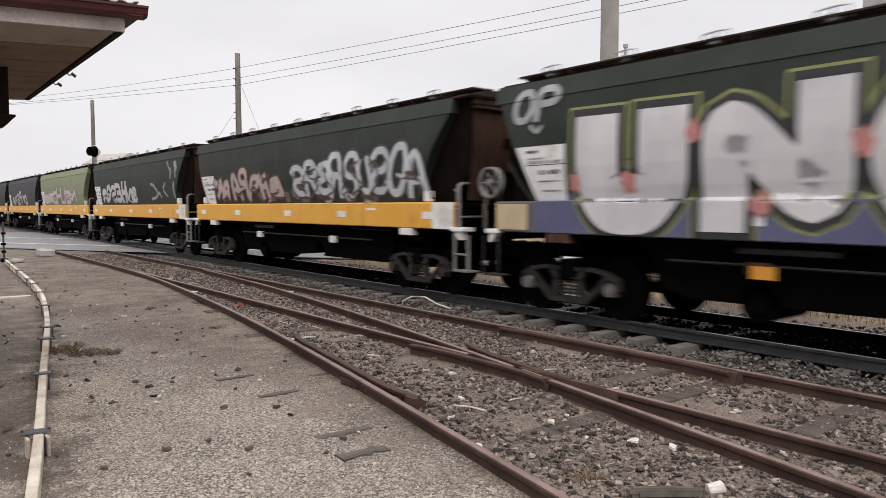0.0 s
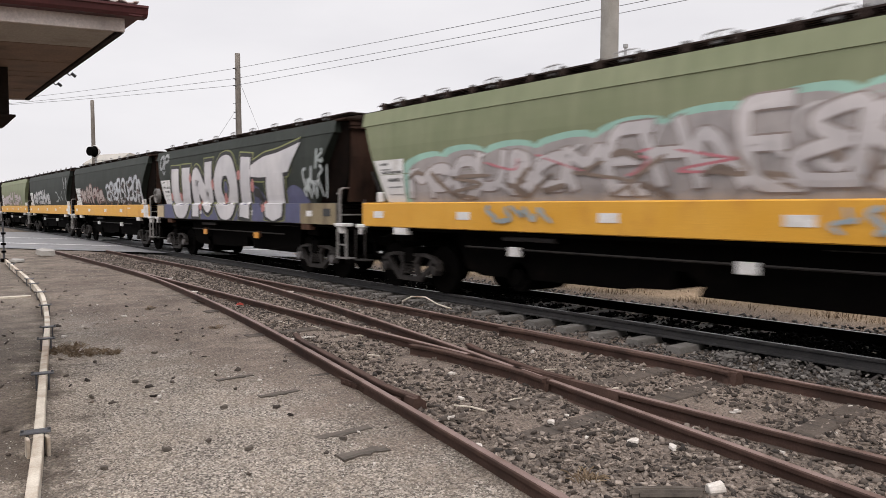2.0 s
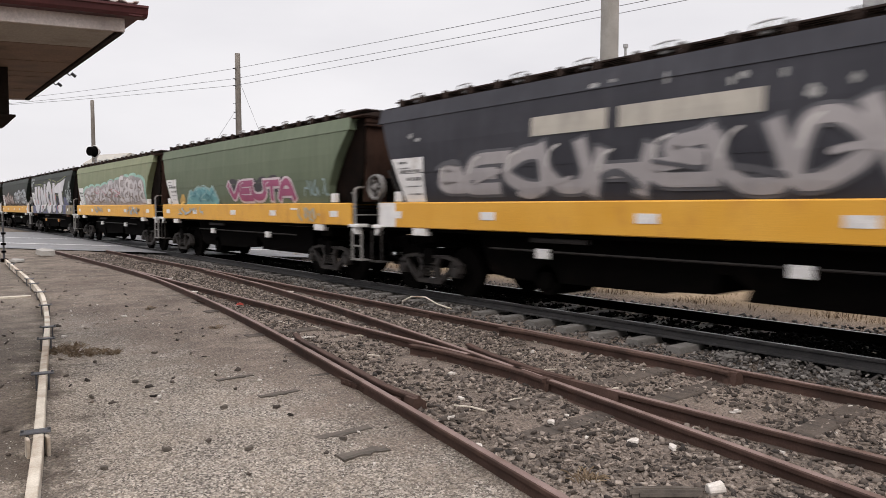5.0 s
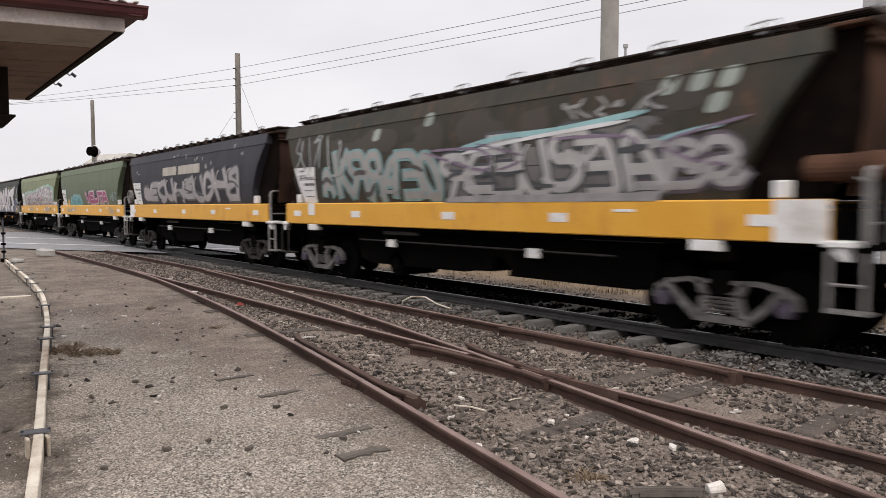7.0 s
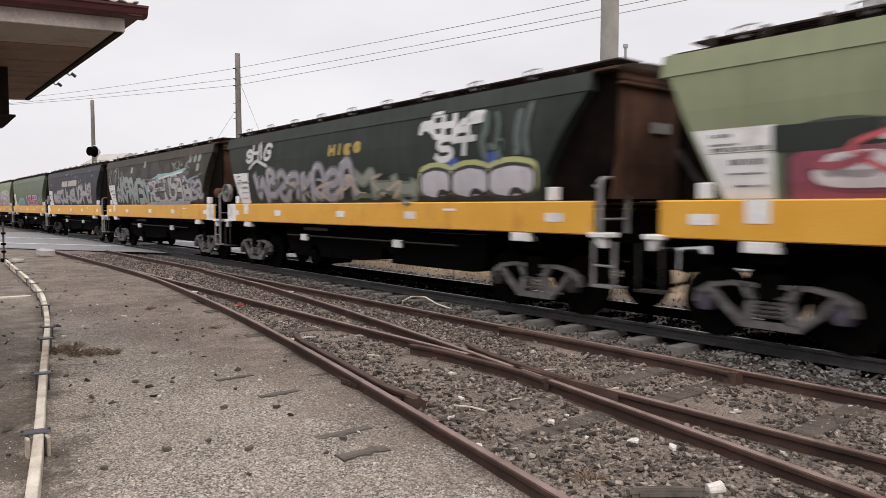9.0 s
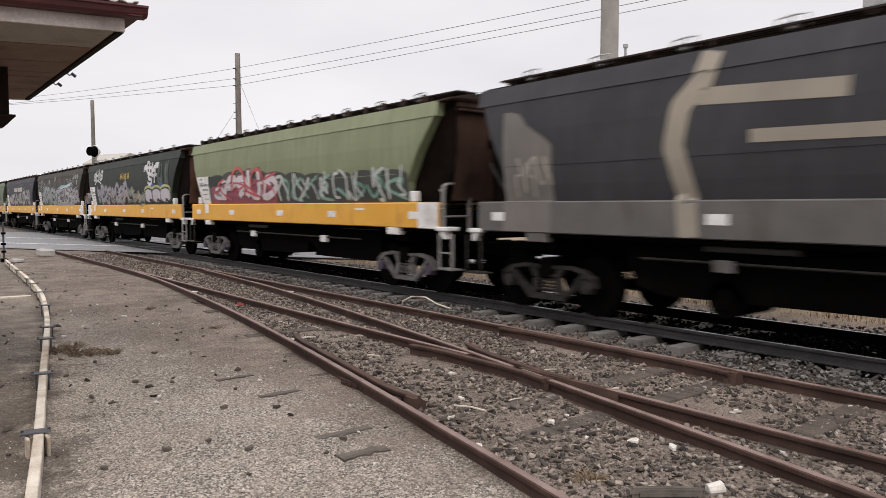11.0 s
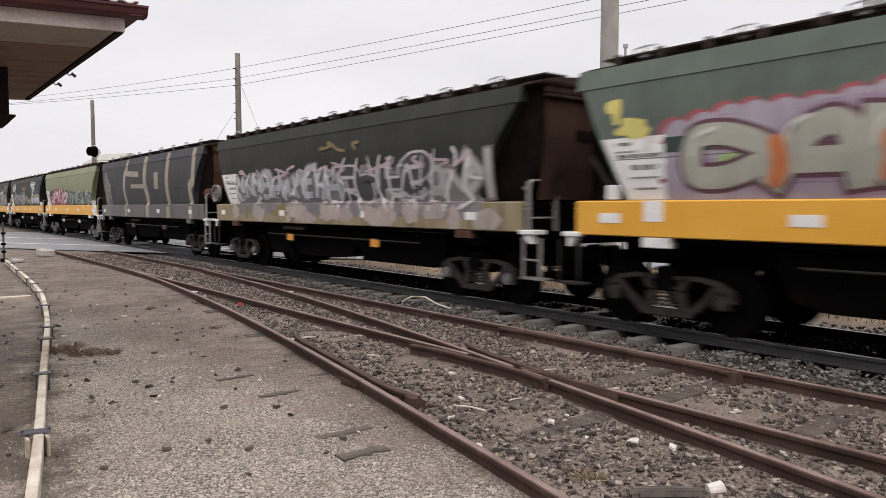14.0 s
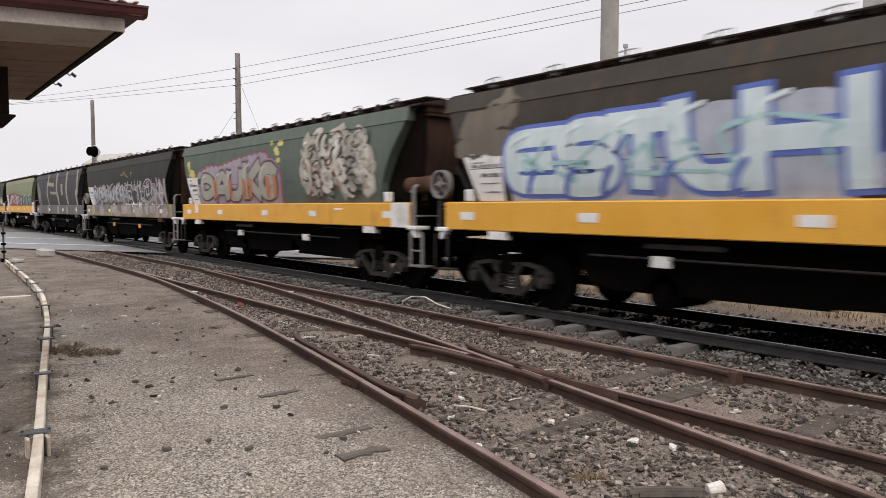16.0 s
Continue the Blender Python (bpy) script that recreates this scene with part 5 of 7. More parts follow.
def silver_letters(w):
    """Huge silver letters across body and beam: U N O and two more."""
    lilac, silver, black, lime = spray_of((0.1, 0.105, 0.19), 0.7), spray_of((0.57, 0.56, 0.57), 0.25), spray_of((0.03, 0.029, 0.03), 0.2), spray_of((0.24, 0.26, 0.1))
    p = Paint(0.003)
    p.wave(0.9, 11.9, 1.3, [1.6, 2.2, 2.5, 2.85, 2.5, 2.6, 2.2, 2.4, 2.1], 9, 0.4)
    p.done("paint_cloud", lilac, w)
    def layers(lift):
        return (("letter_rim", 0.15, lime, 0.004 + lift), ("letter_outline", 0.11, black, 0.011 + lift), ("painted_letter", 0.0, silver, 0.019 + lift))
    for k, (letter, g0, g1, z0, z1, fat, ln) in enumerate((("U", 1.75, 3.62, 1.31, 3.12, 0.76, 0.02), ("N", 3.82, 5.62, 1.31, 3.2, 0.6, 0.0), ("O", 5.78, 7.62, 1.31, 3.26, 0.62, 0.02), ("I", 7.86, 8.5, 1.31, 3.2, 0.68, 0.1))):
        letter_form(w, letter, g0, g1, z0, z1, fat, layers(0.0), ln, k)
    # last letter: a leaning stem with a long arm rising to the rear
    for name, off, grow, m in (("letter_rim", 0.0086, 0.14, lime), ("letter_outline", 0.0156, 0.1, black), ("painted_letter", 0.0236, 0.0, silver)):
        p = Paint(off)
        lo, hi = [(8.55, 2.55), (9.3, 2.5), (10.2, 2.55), (10.9, 2.6)], [(8.6, 2.85), (9.4, 3.05), (10.3, 3.12), (11.55, 3.3)]
        rows = []
        for a, b in zip(curve_through(lo, 4), curve_through(hi, 4)):
            rows.append([(a[0] + (b[0] - a[0]) * t, a[1] - grow + (b[1] - a[1] + 2 * grow) * t) for t in (0, 0.25, 0.5, 0.75, 1)])
        p.strip(rows)
        p.done(name, m, w)
        p = Paint(off + 0.0006)
        p.slab(9.55, 10.6, 1.33, 2.7, 0.12, grow, 9)
        p.done(name, m, w)
    line_part(w, "letter_slit", [(8.75, 2.1), (9.1, 2.05), (9.35, 1.7)], 0.25, (0.03, 0.029, 0.03), 0.027, 0.2)
    rng = random.Random(7)
    for g, z in ((1.72, 2.05), (2.7, 2.05), (3.72, 2.65), (4.6, 1.75), (5.7, 2.4), (6.7, 1.95), (7.75, 2.6), (8.7, 2.3), (9.4, 1.7)):
        p = Paint(0.03)
        p.blob(g, z, 0.12, 0.17, 12, 0.3, rng)
        p.done("paint_blush", spray_of((0.5, 0.22, 0.2), 0.6), w)


def build_train():
    global HALF

    def add(index, wagon):
        WAGONS[index] = wagon
        return wagon

    add(-5, build_wagon(-5, CHAR, Y, "charcoal grain hopper wagon with yellow side beam"))
    add(-4, build_wagon(-4, DK_GREEN, Y, "dark green grain hopper wagon, yellow side beam"))
    w = add(-3, build_wagon(-3, NAVY, Y, "dark slate grain hopper wagon with faint graffiti"))
    piece(w, 2.5, 9, 1.82, [2.6, 2.8, 2.6], 6, (0.45, 0.45, 0.46), None, seed=31, gap=0.2)
    w = add(-2, build_wagon(-2, LT_GREEN, Y, "pale green grain hopper wagon, white and pink graffiti"))
    piece(w, 1.6, 10.5, 1.82, [2.6, 2.75, 2.6], 7, (0.5, 0.44, 0.44), (0.22, 0.16, 0.14), seed=32)
    w = add(-1, build_wagon(-1, DK_GREEN, Y, "dark green grain hopper wagon, pale tags, yellow beam", white_end=True))
    piece(w, 1.9, 7.6, 1.82, [2.5, 2.75, 2.6], 7, (0.5, 0.5, 0.5), None, seed=33, gap=0.24, lean=0.2)
    scrawl(w, 9.5, 12.2, 2.0, 2.6, 4, (0.3, 0.32, 0.32), 0.1, 34)
    scrawl(w, 11.4, 12.6, 2.7, 3.4, 3, (0.3, 0.31, 0.31), 0.1, 35)

    w = add(0, build_wagon(0, DK_GREEN, Y, "dark green grain hopper wagon, brown and pale blue graffiti", white_end=True))
    piece(w, 1.6, 6.1, 1.82, [2.6, 2.72, 2.7, 2.6], 7, (0.42, 0.35, 0.32), (0.11, 0.05, 0.04), seed=36, gap=0.12, shine=(0.5, 0.46, 0.44), cut=(0.12, 0.04, 0.03))
    piece(w, 7.0, 12.4, 1.82, [2.65, 2.9, 2.85, 2.95, 2.8], 9, (0.48, 0.51, 0.53), (0.06, 0.05, 0.05), seed=37, gap=0.1, shine=(0.62, 0.68, 0.7), cut=(0.09, 0.06, 0.05))
    scrawl(w, 7.2, 12.2, 1.9, 2.7, 8, (0.12, 0.09, 0.08), 0.06, 38)
    patches(w, 5, 12, 1.88, 2.1, 9, (0.16, 0.12, 0.1), 0.22, 39)

    w = add(1, build_wagon(1, DK_GREEN, G, "dark green grain hopper wagon with huge silver graffiti letters", boxes="bogie_pale", mark_mat=MAT["rust_brown"], wheel=True))
    silver_letters(w)
    lettering(w, "OP", 0.4, 1.4, 3.0, [3.6, 3.6], 0.11, (0.36, 0.38, 0.38), seed=41, worn=0.7)
    line_part(w, "painted_tag", [(0.8, 3.0), (0.95, 2.88), (1.05, 2.98)], 0.07, (0.36, 0.38, 0.38), 0.02)
    scrawl(w, 11.7, 12.9, 1.9, 2.7, 6, (0.42, 0.46, 0.46), 0.08, 42)
    scrawl(w, 12.2, 12.7, 2.6, 3.1, 2, (0.3, 0.34, 0.33), 0.1, 43)
    part("beam_paint", box(-1.3565, -1.3512, -HALF + 0.002, -HALF + 1.75, 1.29, 1.785), MAT["beam_olive"], w, "faded olive beam end")
    p = Paint(0.008)
    p.rect(0.02, 0.75, 1.33, 1.75)
    p.done("beam_tag", spray_of((0.5, 0.4, 0.25)), w)
    p = Paint(0.014)
    p.rect(12.7, 13.05, 1.48, 1.66)
    p.done("stencil_bars", MAT["ink"], w)
    for g in (4.59, 8.58):
        part("amber_plate", box(-1.23, -1.201, HALF - g - 0.15, HALF - g + 0.15, 0.82, 0.98), MAT["amber"], w, "amber reflector plate")

    w = add(2, build_wagon(2, LT_GREEN, Y, "pale green grain hopper wagon, mint-edged pale graffiti"))
    tops = [2.55, 2.72, 2.7, 2.72, 2.85, 2.9, 3.0, 3.0, 2.75]
    p = Paint(0.004)
    p.wave(1.65, 12.2, 1.79, tops, 9, 0.12, 0.1)
    p.done("paint_rim", spray_of((0.3, 0.5, 0.42)), w)
    p = Paint(0.006)
    p.wave(1.72, 12.1, 1.79, tops, 9, 0.12)
    p.done("paint_cloud", spray_of((0.38, 0.35, 0.34), 0.8), w)
    piece(w, 1.8, 12.0, 1.82, [t - 0.06 for t in tops], 15, (0.55, 0.52, 0.52), (0.27, 0.22, 0.2), seed=44, edge_w=0.025, shine=(0.6, 0.57, 0.57), cut=(0.22, 0.17, 0.14), gap=0.02)
    scrawl(w, 2.2, 11.5, 1.85, 2.4, 10, (0.26, 0.2, 0.16), 0.06, 45)
    scrawl(w, 4.0, 9.0, 2.1, 2.5, 4, (0.55, 0.2, 0.23), 0.03, 46)
    patches(w, 11.0, 11.6, 2.1, 2.7, 4, (0.5, 0.08, 0.11), 0.11, 47)
    scrawl(w, 3.9, 5.6, 1.45, 1.72, 5, (0.3, 0.34, 0.34), 0.07, 47)
    scrawl(w, 9.6, 11.6, 1.4, 1.7, 6, (0.3, 0.37, 0.4), 0.07, 48)

    w = add(3, build_wagon(3, MID_GREEN, Y, "sage green grain hopper wagon, teal and pink graffiti"))
    p = Paint(0.005)
    p.wave(2.45, 5.45, 1.79, [1.9, 2.25, 2.28, 2.42, 2.3, 2.36, 1.85], 4, 0.14, 0.05)
    p.done("paint_rim", spray_of((0.3, 0.42, 0.4), 0.6), w)
    p = Paint(0.007)
    p.wave(2.5, 5.4, 1.79, [1.88, 2.25, 2.28, 2.4, 2.28, 2.34, 1.84], 4, 0.14)
    p.done("paint_cloud", spray_of((0.16, 0.38, 0.4)), w)
    scrawl(w, 2.9, 5.1, 1.85, 2.25, 6, (0.1, 0.26, 0.29), 0.07, 49)
    scrawl(w, 2.7, 5.2, 1.9, 2.3, 4, (0.3, 0.5, 0.5), 0.04, 48)
    patches(w, 1.75, 2.3, 1.84, 2.05, 3, (0.5, 0.33, 0.1), 0.14, 50)
    p = Paint(0.003)
    p.wave(6.3, 10.3, 2.1, [2.5, 2.48, 2.46, 2.5, 2.52, 2.4], 6, 0.1, 0.03)
    p.done("paint_cloud", spray_of((0.05, 0.045, 0.05)), w)
    lettering(w, "VEUTA", 6.25, 10.5, 1.84, [2.44, 2.42, 2.42, 2.46, 2.46], 0.17, (0.34, 0.085, 0.17), (0.6, 0.52, 0.54), 0.06, seed=51, gap=-0.14, lean=0.02, shine=(0.55, 0.4, 0.45))
    patches(w, 6.8, 10.4, 1.9, 2.4, 6, (0.2, 0.07, 0.24), 0.1, 52)
    scrawl(w, 11.1, 12.3, 1.95, 2.35, 6, (0.28, 0.38, 0.38), 0.06, 52)
    scrawl(w, 1.7, 4.2, 1.45, 1.68, 6, (0.38, 0.42, 0.4), 0.06, 53)
    scrawl(w, 10.8, 12.0, 1.35, 1.68, 6, (0.42, 0.4, 0.3), 0.07, 54)

    w = add(4, build_wagon(4, NAVY, Y, "dark slate grain hopper wagon with grey silver graffiti", wheel=True, white_front=True))
    piece(w, 1.9, 11.4, 1.81, [2.65, 2.72, 2.7, 2.78, 2.88, 2.9], 10, (0.36, 0.34, 0.34), (0.1, 0.1, 0.11), seed=55, shine=(0.55, 0.53, 0.51), gap=0.1)
    for a, b in ((4.4, 5.9), (6.1, 8.2)):
        p = Paint(0.01)
        p.rect(a, b, 2.82, 3.12)
        p.done("paint_block", spray_of((0.46, 0.43, 0.37), 0.6), w)
    patches(w, 1, 12, 2.9, 3.5, 12, (0.3, 0.3, 0.29), 0.07, 56)

    w = add(5, build_wagon(5, OLD_GREEN, Y, "blotched rusty green grain hopper wagon, grey blue graffiti", frames="bogie_pale", boxes="purple", white_end=True, tank=True, step_back=0.28, low_plate=True))
    patches(w, 0.9, 11.5, 2.5, 3.3, 18, (0.056, 0.046, 0.037), 0.36, 63)
    piece(w, 1.9, 6.3, 1.8, [2.7, 2.9, 2.85, 2.75], 7, (0.32, 0.315, 0.3), (0.2, 0.34, 0.34), seed=57, gap=0.12, cut=(0.08, 0.07, 0.065))
    piece(w, 6.6, 11.0, 1.8, [2.6, 2.82, 2.83, 2.86, 2.9], 7, (0.42, 0.41, 0.4), (0.07, 0.075, 0.08), back=(0.17, 0.16, 0.155), seed=58, shine=(0.55, 0.55, 0.55), gap=0.0)
    piece(w, 10.8, 12.2, 1.8, [2.75, 2.5], 3, (0.34, 0.33, 0.33), (0.1, 0.085, 0.105), seed=59, gap=0.04)
    line_part(w, "painted_tag", [(6.9, 2.72), (8.0, 2.86), (9.3, 2.88), (10.9, 3.0)], 0.09, (0.27, 0.46, 0.47), 0.02)
    line_part(w, "painted_tag", [(7.0, 2.64), (8.4, 2.78), (10.6, 2.9)], 0.06, (0.62, 0.62, 0.62), 0.021)
    line_part(w, "painted_tag", [(11.1, 2.6), (11.6, 2.68), (12.0, 2.72)], 0.06, (0.27, 0.46, 0.47), 0.02)
    scrawl(w, 6.0, 12.2, 2.2, 2.8, 4, (0.2, 0.15, 0.21), 0.04, 60)
    for g, z in ((11.2, 3.3), (11.65, 3.3), (12.05, 3.3), (11.9, 3.0), (4.2, 3.2), (6.0, 3.35)):
        p = Paint(0.008)
        p.slab(g - 0.12, g + 0.14, z - 0.13, z + 0.13, 0.1)
        p.done("paint_block", spray_of((0.3, 0.34, 0.3), 0.5), w)
    scrawl(w, 9.4, 11.2, 3.0, 3.3, 6, (0.26, 0.26, 0.25), 0.05, 62)
    scrawl(w, 0.6, 3.0, 2.6, 3.4, 8, (0.3, 0.32, 0.31), 0.06, 64)

    # this wagon is a little longer than the others
    HALF = 6.93
    w = add(6, build_wagon(6, DK_GREEN, Y, "dark green grain hopper wagon, white tags and silver bubbles", frames="bogie_pale", wheel=True, white_front=True, low_plate=True))
    piece(w, 2.1, 7.2, 1.8, [2.6, 2.78, 2.72, 2.75, 2.75], 8, (0.3, 0.285, 0.32), (0.13, 0.125, 0.12), seed=64, gap=0.08, shine=(0.5, 0.48, 0.5))
    piece(w, 7.2, 9.5, 1.8, [2.7, 2.4, 2.1], 3, (0.24, 0.26, 0.22), (0.14, 0.16, 0.12), seed=65, gap=0.05)
    scrawl(w, 4.0, 9.0, 1.85, 2.4, 7, (0.42, 0.34, 0.26), 0.07, 65)
    for k, g in enumerate((9.66, 10.6, 11.6)):
        for name, off, grow, dz, col in (("letter_rim", 0.005, 0.1, 0.05, (0.42, 0.44, 0.2)), ("letter_outline", 0.009, 0.06, 0.0, (0.035, 0.035, 0.035)), ("painted_letter", 0.014, 0.0, 0.0, (0.5, 0.48, 0.51))):
            p = Paint(off + 0.0003 * k)
            p.slab(g, g + 0.84 + 0.1 * k, 1.88 + dz, 2.38 + dz, 0.06, grow, 4)
            p.done(name, spray_of(col), w)
        line_part(w, "letter_slit", [(g + 0.45, 1.84), (g + 0.6, 1.98), (g + 0.85, 1.9)], 0.1, (0.03, 0.03, 0.03), 0.02)
    lettering(w, "SHIG", 1.45, 3.0, 2.88, [3.42, 3.42], 0.1, (0.55, 0.55, 0.55), seed=66, loose=1.0, gap=-0.06)
    line_part(w, "painted_tag", [(1.6, 2.74), (2.1, 2.95), (2.6, 2.84), (2.8, 2.78)], 0.09, (0.5, 0.5, 0.5), 0.022)
    lettering(w, "REHAP", 9.65, 11.45, 2.92, [3.46, 3.44, 3.42], 0.12, (0.62, 0.62, 0.62), seed=67, loose=1.2, gap=-0.1)
    lettering(w, "ST", 10.1, 11.25, 2.5, [2.98, 2.98], 0.12, (0.58, 0.58, 0.58), seed=68, loose=0.8)
    lettering(w, "HIE", 6.1, 7.1, 2.84, [3.13, 3.12], 0.085, (0.42, 0.3, 0.08), seed=69, loose=0.3, gap=0.03)
    lettering(w, "G", 7.2, 7.5, 2.84, [3.1, 3.1], 0.085, (0.42, 0.3, 0.08), seed=70, loose=0.3)
    patches(w, 10.5, 12.0, 2.48, 2.56, 4, (0.06, 0.1, 0.36), 0.13, 70)
    scrawl(w, 11.3, 12.7, 2.5, 3.4, 5, (0.1, 0.13, 0.12), 0.13, 71)

    HALF = 6.64
    w = add(7, build_wagon(7, LT_GREEN, Y, "pale green grain hopper wagon, red white graffiti", frames="bogie_pale", boxes="purple", white_end=True, low_plate=True))
    p = Paint(0.003)
    p.wave(1.6, 12.3, 1.79, [2.65, 2.75, 2.7, 2.6, 2.5, 2.5, 2.45], 10, 0.1)
    p.done("paint_cloud", spray_of((0.05, 0.055, 0.05)), w)
    p = Paint(0.005)
    p.wave(1.7, 6.3, 1.79, [2.35, 2.45, 2.5, 2.4], 5, 0.1)
    p.done("paint_cloud", spray_of((0.26, 0.07, 0.1)), w)
    piece(w, 1.9, 6.4, 1.82, [2.4, 2.6, 2.7, 2.6], 5, (0.6, 0.55, 0.56), (0.2, 0.06, 0.08), seed=72, cut=(0.3, 0.08, 0.1), gap=0.25, lean=0.35)
    p = Paint(0.0075)
    p.rect(1.5, 2.65, 2.33, 2.64)
    p.done("paint_block", spray_of((0.02, 0.026, 0.022)), w)
    for g, r in ((3.9, 0.5), (5.2, 0.42)):
        line_part(w, "painted_tag", [(g + r * math.cos(k * 0.7), 2.32 + r * math.sin(k * 0.7)) for k in range(-1, 6)], 0.1, (0.46, 0.1, 0.09), 0.026)
    scrawl(w, 2.4, 6.4, 1.9, 2.6, 4, (0.5, 0.1, 0.12), 0.06, 73)
    scrawl(w, 6.4, 12.2, 1.85, 2.55, 16, (0.5, 0.53, 0.5), 0.07, 74)
    scrawl(w, 6.4, 12.2, 1.85, 2.45, 8, (0.2, 0.35, 0.28), 0.07, 75)

    w = add(8, build_wagon(8, SLATE, G, "slate grey grain hopper wagon with cream block strokes", mark_mat=G, panel=False, tank=True))
    cream = (0.3, 0.265, 0.21)

    def bar(pts, wd):
        q = []
        for a, b in zip(pts, pts[1:]):
            q += [(a[0] + (b[0] - a[0]) * k / 8, a[1] + (b[1] - a[1]) * k / 8) for k in range(8)]
        p = Paint(0.006)
        p.stroke(q + [pts[-1]], wd, False)
        p.done("painted_stroke", spray_of(cream, 0.25), w)
    for pts, wd in (([(4.35, 3.66), (4.25, 3.3), (3.95, 3.0), (3.85, 2.5), (4.05, 1.8), (4.1, 1.3)], 0.3), ([(4.2, 3.1), (6.0, 3.0)], 0.22), ([(4.9, 2.55), (7.0, 2.5)], 0.16),
                    ([(6.95, 3.66), (6.85, 3.2), (6.85, 2.6), (7.1, 2.2), (7.15, 1.3)], 0.42), ([(9.75, 3.66), (9.6, 3.0), (9.55, 2.4), (9.7, 1.3)], 0.36), ([(12.4, 3.66), (12.35, 3.0), (12.3, 2.55), (11.95, 2.42), (12.05, 1.3)], 0.32)):
        bar(pts, wd)
    p = Paint(0.006)
    p.rect(8.05, 8.55, 2.38, 3.0)
    p.done("painted_stroke", spray_of(cream, 0.25), w)
    p = Paint(0.005)
    p.wave(0.62, 1.7, 1.3, [3.3, 3.2, 2.9, 2.7], 2, 0.05)
    p.done("paint_cloud", spray_of((0.17, 0.155, 0.14)), w)
    scrawl(w, 0.9, 1.7, 1.85, 2.5, 5, (0.36, 0.33, 0.28), 0.06, 76)

    w = add(9, build_wagon(9, CHAR, OLV, "charcoal grain hopper wagon, white and pink graffiti", boxes="bogie_pale", mark_mat=MAT["rust_brown"], wheel=True))
    p = Paint(0.003)
    p.wave(1.5, 12.3, 1.5, [2.5, 2.6, 2.55, 2.6, 2.65, 2.6, 2.65, 1.9], 16, 0.22)
    p.done("paint_cloud", spray_of((0.2, 0.18, 0.19), 0.9), w)
    piece(w, 1.6, 7.4, 1.8, [2.6, 2.62, 2.6, 2.6], 10, (0.36, 0.375, 0.39), (0.14, 0.135, 0.14), seed=76, shine=(0.62, 0.63, 0.64), gap=0.08)
    scrawl(w, 1.6, 7.4, 1.85, 2.65, 18, (0.58, 0.59, 0.61), 0.06, 77)
    piece(w, 7.5, 10.7, 1.8, [2.5, 2.55, 2.65], 4, (0.045, 0.045, 0.05), (0.46, 0.43, 0.45), seed=78, cut=(0.5, 0.47, 0.48), gap=0.1)
    piece(w, 10.7, 12.4, 1.8, [2.6, 2.65], 3, (0.36, 0.34, 0.34), (0.18, 0.16, 0.16), seed=79)
    scrawl(w, 7.3, 12.4, 1.6, 2.8, 12, (0.55, 0.52, 0.54), 0.07, 80)
    scrawl(w, 1.8, 12.4, 2.45, 2.72, 14, (0.42, 0.32, 0.36), 0.06, 81)
    patches(w, 1.5, 12.8, 1.38, 1.7, 24, (0.36, 0.31, 0.28), 0.26, 82)
    patches(w, 1.2, 7.5, 1.4, 1.65, 7, (0.2, 0.16, 0.065), 0.22, 83)
    scrawl(w, 6.5, 8.3, 2.95, 3.2, 3, (0.2, 0.15, 0.06), 0.07, 84)
    for g in (4.7, 8.7):
        part("amber_plate", box(-1.23, -1.201, HALF - g - 0.15, HALF - g + 0.15, 0.84, 1.0), MAT["amber"], w, "amber reflector plate")

    w = add(10, build_wagon(10, SEA_GREEN, Y, "grey green grain hopper wagon, lilac orange graffiti and swirls", white_end=True, tank=True, low_plate=True))
    tops = [2.8, 2.98, 2.95, 3.08, 3.16, 3.2, 2.6]
    p = Paint(0.003)
    p.wave(1.45, 7.6, 1.79, tops, 17, 0.1, 0.05)
    p.done("paint_rim", spray_of((0.3, 0.075, 0.09)), w)
    p = Paint(0.005)
    p.wave(1.5, 7.55, 1.79, tops, 17, 0.1)
    p.done("paint_cloud", spray_of((0.33, 0.29, 0.34), 0.7), w)
    lettering(w, "DAUKG", 1.85, 7.35, 1.84, [2.72, 2.82, 2.86, 2.94, 2.96], 0.3, (0.34, 0.34, 0.285), (0.1, 0.045, 0.06), 0.055, (0.27, 0.2, 0.27), 0.05, (0.5, 0.49, 0.44), 81, 0.06, 0.4, -0.16, 0.8)
    for g in (2.95, 4.15, 5.15, 5.6, 6.75, 7.2):
        line_part(w, "painted_tag", [(g, 1.92 + 0.1 * (g % 0.7)), (g + 0.1, 2.2), (g + 0.04, 2.5 + 0.1 * (g % 0.5))], 0.2, (0.5, 0.16, 0.055), 0.0262)
    patches(w, 2.4, 6.6, 1.95, 2.3, 5, (0.3, 0.46, 0.14), 0.13, 84)
    patches(w, 0.6, 1.2, 2.5, 3.3, 5, (0.66, 0.58, 0.17), 0.13, 85)
    patches(w, 7.0, 7.6, 2.9, 3.45, 5, (0.6, 0.52, 0.16), 0.1, 86)
    p = Paint(0.009)
    p.rect(1.5, 2.15, 2.42, 2.62)
    p.done("paint_block", spray_of((0.03, 0.05, 0.045)), w)
    rng = random.Random(87)
    patches(w, 9.0, 11.8, 2.0, 3.35, 44, (0.36, 0.34, 0.285), 0.3, 95)
    patches(w, 8.6, 11.9, 1.88, 2.3, 14, (0.1, 0.075, 0.065), 0.2, 96)
